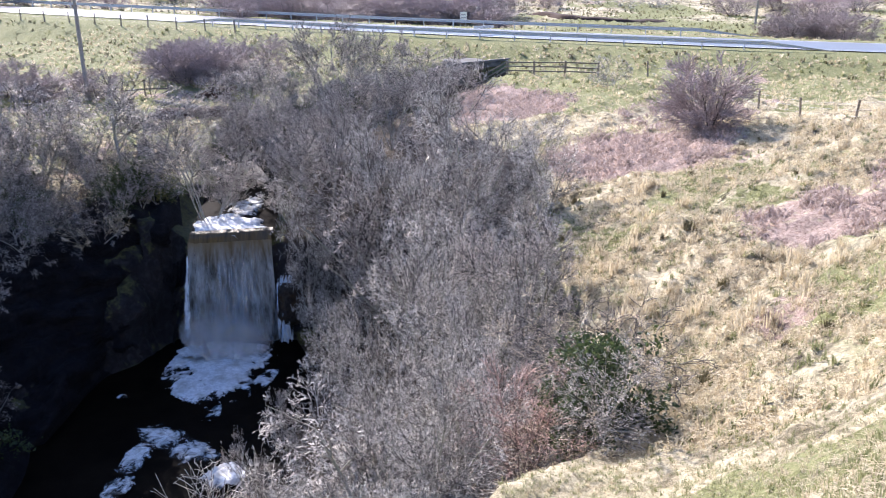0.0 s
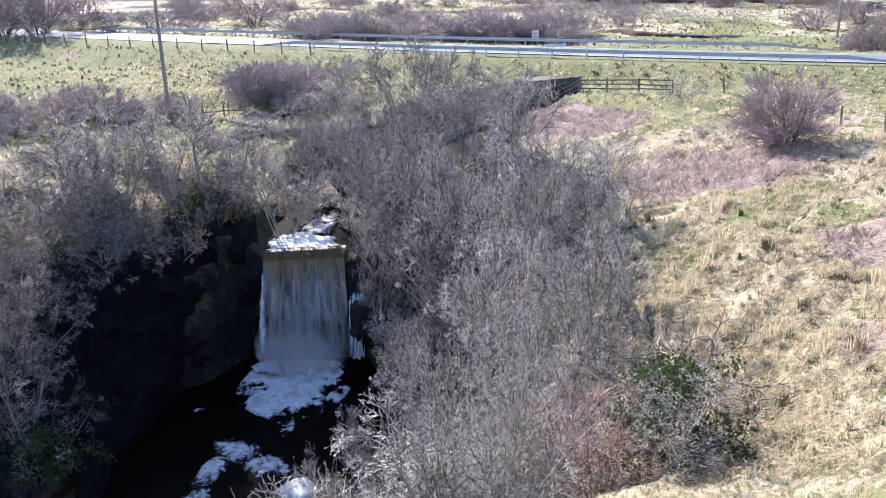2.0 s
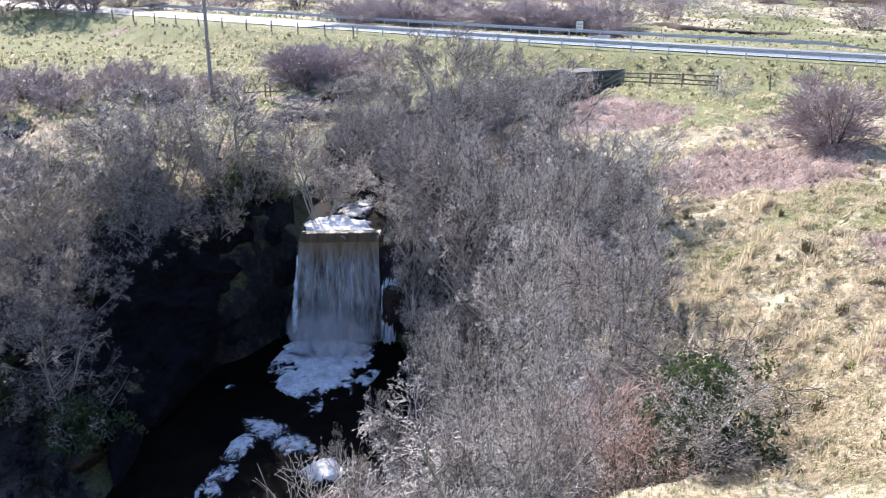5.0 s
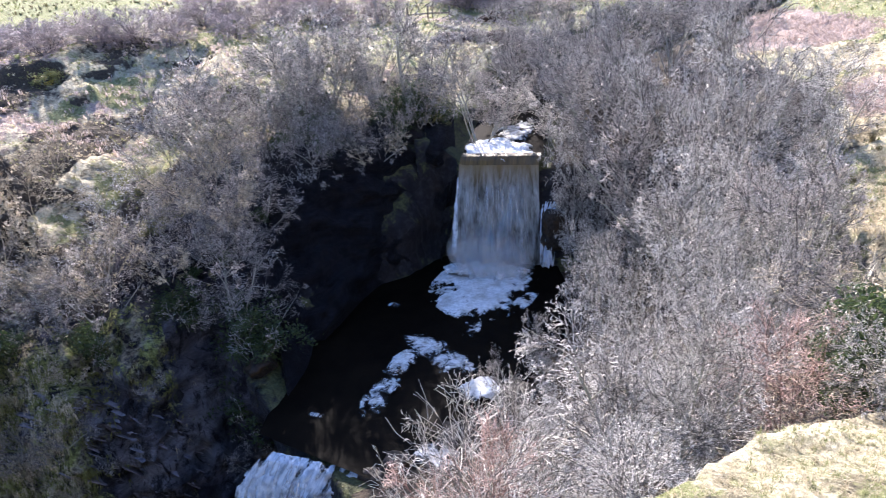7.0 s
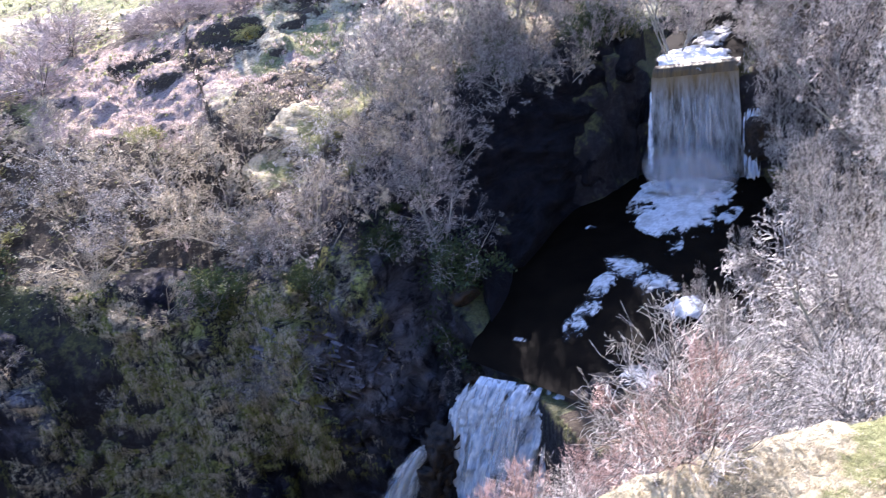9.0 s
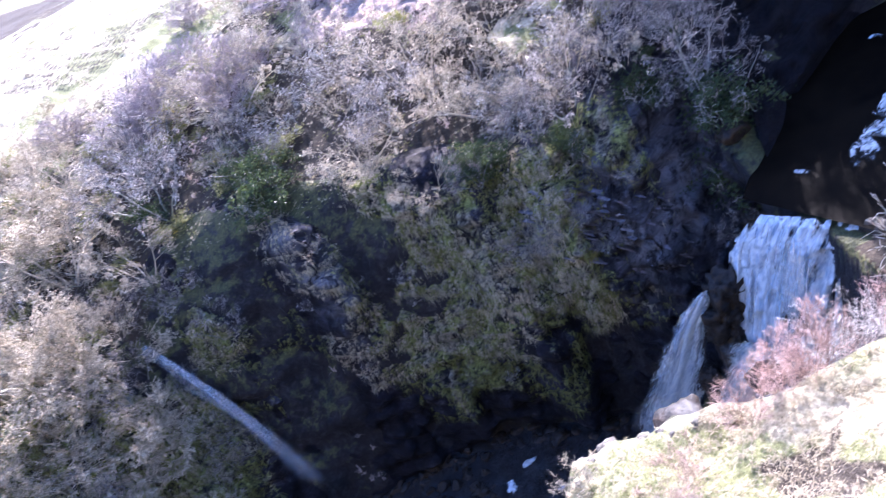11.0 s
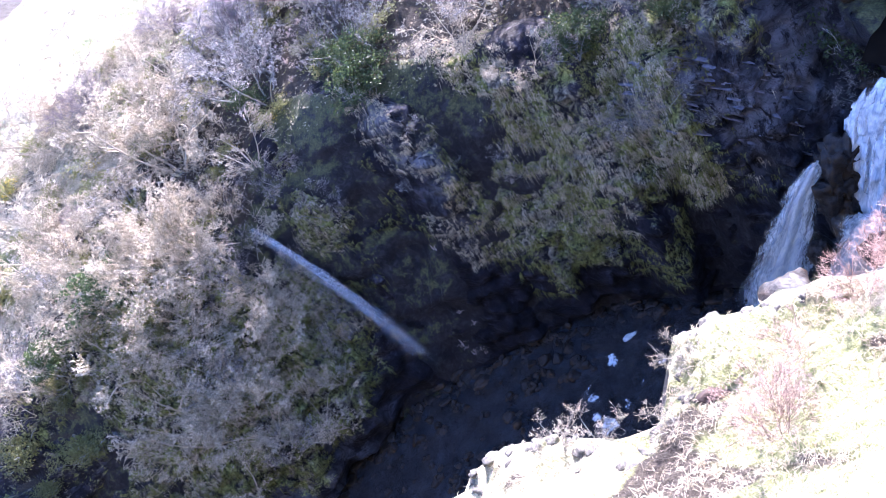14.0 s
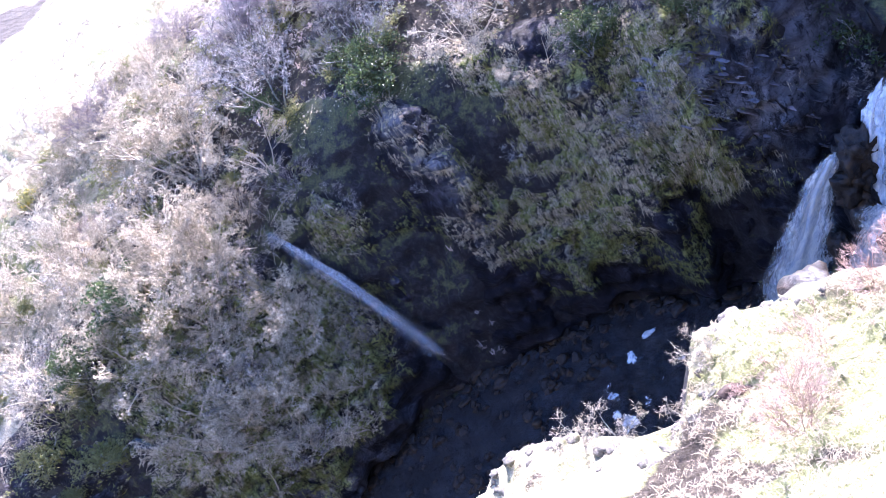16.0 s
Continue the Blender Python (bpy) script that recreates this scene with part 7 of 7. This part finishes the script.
# ---- grass, bracken and rushes ----
def blades(seed, places, per, tall, wide, droop, material, name, label, hang=1.0):
    """Tufts of thin bent blades, all one sheet of growth."""
    rgb = np.random.default_rng(seed)
    at = np.repeat(np.asarray(places, float), per, axis=0)
    n = len(at)
    ang = rgb.uniform(0, 2 * np.pi, n)
    h = tall * rgb.uniform(0.5, 1.3, n) * at[:, 3]
    out = droop * rgb.uniform(0.3, 1.2, n) * h
    foot = at[:, :3] + np.c_[rgb.normal(0, 0.35, (n, 2)) * (tall * at[:, 3])[:, None] * 0.5, np.full(n, -0.03)]
    w = wide * at[:, 3] * rgb.uniform(0.7, 1.3, n)
    side = np.c_[-np.sin(ang), np.cos(ang), np.zeros(n)] * w[:, None]
    go = np.c_[np.cos(ang), np.sin(ang), np.zeros(n)]
    mid = foot + go * (out * 0.35)[:, None] + np.c_[np.zeros((n, 2)), h * (0.65 if hang > 0 else 0.3)]
    tip = foot + go * out[:, None] + np.c_[np.zeros((n, 2)), h * np.clip(1 - droop * 0.4, 0.25, 1) * hang]
    v = np.stack([foot - side, foot + side, mid - side * 0.7, mid + side * 0.7, tip], 1).reshape(-1, 3)
    b = np.arange(n)[:, None] * 5
    f = np.concatenate([b + np.array([[0, 1, 3]]), b + np.array([[0, 3, 2]]), b + np.array([[2, 3, 4]])])
    return thing(name, label, "plants", kind="stuff", mesh=mesh_of(name, v, f, material, False))


def sown(seed, count, az0, az1, d0, d1, keep, even=1.0, big=(0.7, 1.4)):
    """Places on the ground between two bearings and distances, with a size for each."""
    rgs = np.random.default_rng(seed)
    az = np.radians(rgs.uniform(az0, az1, count))
    d = (d0 ** even + rgs.uniform(0, 1, count) * (d1 ** even - d0 ** even)) ** (1 / even)
    x, y = -d * np.sin(az), d * np.cos(az)
    z, bare_, ring_, off_, road_, far_ = height(x, y)
    ok = keep(x, y, z, ring_, off_, far_) & (road_ > 6)
    ok &= fbm(x / 1.7, y / 1.7, seed, 2) > -0.35
    z = np.where(ok, [ground_at(p, q) if o else 0 for p, q, o in zip(x, y, ok)], z)
    return np.c_[x, y, z, rgs.uniform(*big, count)][ok]


def fern_places(x, y, z, r, o, f):
    in_patch = ((np.hypot(x - 9.5, y - 41.5) < 5) | (np.hypot(x - 12.2, y - 26.5) < 2.6) | (np.hypot(x - 20, y - 27) < 5.5) | (np.hypot(x - 26, y - 18) < 7) | (np.hypot(x - 2, y - 58) < 7) | (np.hypot(x - 14, y - 50) < 4)
                | (np.hypot(x - 13, y - 16) < 2.5))
    return ~r & in_patch


def open_ground(x, y, z, r, o, f):
    return ~r & ~fern_places(x, y, z, r, o, f)


blades(1, sown(1, 16000, -34, 100, 3.2, 16, open_ground), 11, 0.085, 0.0042, 1.4, STRAW, "dry_grass", "pale dry tussock grass on the steep hillside")
blades(2, sown(2, 3500, -34, -4, 3.2, 16, open_ground), 10, 0.11, 0.004, 0.7, GREEN_GRASS, "green_grass", "short green grass among the dry tussocks")
blades(3, sown(3, 15000, -34, -6, 16, 48, open_ground, big=(0.5, 1.4)), 9, 0.2, 0.011, 1.7, STRAW, "dry_grass", "pale dry tussock grass on the open hill")
blades(4, sown(4, 2600, -34, -6, 16, 48, open_ground), 7, 0.2, 0.014, 0.8, GREEN_GRASS, "green_grass", "short green grass among the dry tussocks")
blades(5, sown(5, 15000, -30, 36, 48, 100, open_ground, big=(0.5, 1.4)), 6, 0.26, 0.022, 1.1, STRAW, "dry_grass", "tall pale rushes and grass in the wet field")


def on_face(seed, count, low, high, big=(0.6, 1.5), slant=0.0):
    """Places on the far cliff, from low to high on it, gathered in patches."""
    rgs = np.random.default_rng(seed)
    i = rgs.integers(0, len(FACE_AZ), count)
    j = (FACE_D.shape[1] * (low + (high - low) * rgs.random(count))).astype(int)
    d, z, a = FACE_D[i, j], FACE_Z[i, j], np.radians(FACE_AZ[i])
    x, y = -d * np.sin(a), d * np.cos(a)
    ok = (fbm(FACE_AZ[i] / 3.0, z / 4.0, seed, 3) + 0.4 * FACE_KIND[i, j, 1] > 0.12) & (FACE_KIND[i, j, 0] < 0.45) & ((FACE_AZ[i] > 46) | (rgs.random(count) < 0.15))
    return np.c_[x, y, z, rgs.uniform(*big, count)][ok]


blades(6, on_face(6, 16000, 0.3, 0.99), 10, 0.34, 0.013, 0.8, STRAW, "dry_grass", "hanging dry grass on the far wall", -1.5)
blades(7, on_face(7, 22000, 0.12, 0.95), 10, 0.3, 0.015, 0.8, MOSS_GRASS, "mossy_grass", "mossy grass on the ledges of the far wall", -1.5)
blades(8, sown(8, 32000, -44, 4, 14, 66, fern_places, big=(0.5, 1.4)), 6, 0.3, 0.02, 1.9, FERN, "dead_bracken", "collapsed pink-brown bracken on the hill")
blades(9, sown(9, 2600, 30, 72, 40, 66, lambda x, y, z, r, o, f: f & (fbm(x / 5, y / 5, 4, 2) > 0.0), big=(0.6, 1.4)), 7, 0.4, 0.025, 1.2, FERN, "dead_bracken", "collapsed red-brown bracken on the terrace")
blades(10, sown(10, 130, -30, -10, 20, 48, open_ground, big=(0.6, 1.2)), 40, 0.6, 0.014, 0.5, STRAW, "rushes", "clumps of straw-coloured rushes on the slope")
blades(11, sown(11, 9000, -30, 62, 70, 190, open_ground, big=(0.6, 1.6)), 5, 0.3, 0.04, 1.2, DARK_RUSH, "dead_bracken", "patches of brown growth in the far fields")
blades(12, sown(12, 7000, -30, 62, 60, 190, open_ground, big=(0.6, 1.6)), 5, 0.28, 0.04, 1.2, GREEN_GRASS, "green_grass", "dark green rush clumps in the far fields")
blades(13, sown(13, 12000, -10, 92, 2.6, 9.5, open_ground, big=(0.6, 1.3)), 9, 0.05, 0.003, 1.2, HEATH, "dry_grass", "short pale dry grass on the brink")
blades(14, sown(14, 9000, 27, 78, 36, 68, lambda x, y, z, r, o, f: f & (z > -20), big=(0.5, 1.2)), 8, 0.16, 0.014, 1.4, STRAW, "dry_grass", "pale dry grass on the terrace above the gorge")
blades(15, sown(15, 7000, 27, 78, 36, 68, lambda x, y, z, r, o, f: f & (z > -20), big=(0.5, 1.2)), 8, 0.15, 0.014, 1.3, MOSS_GRASS, "mossy_grass", "yellow-green mossy grass on the terrace above the gorge")
blades(16, sown(16, 60, -34, -8, 18, 52, open_ground, big=(0.6, 1.2)), 44, 0.4, 0.016, 0.6, DARK_RUSH, "rushes", "clumps of dark olive-brown rushes on the slope")
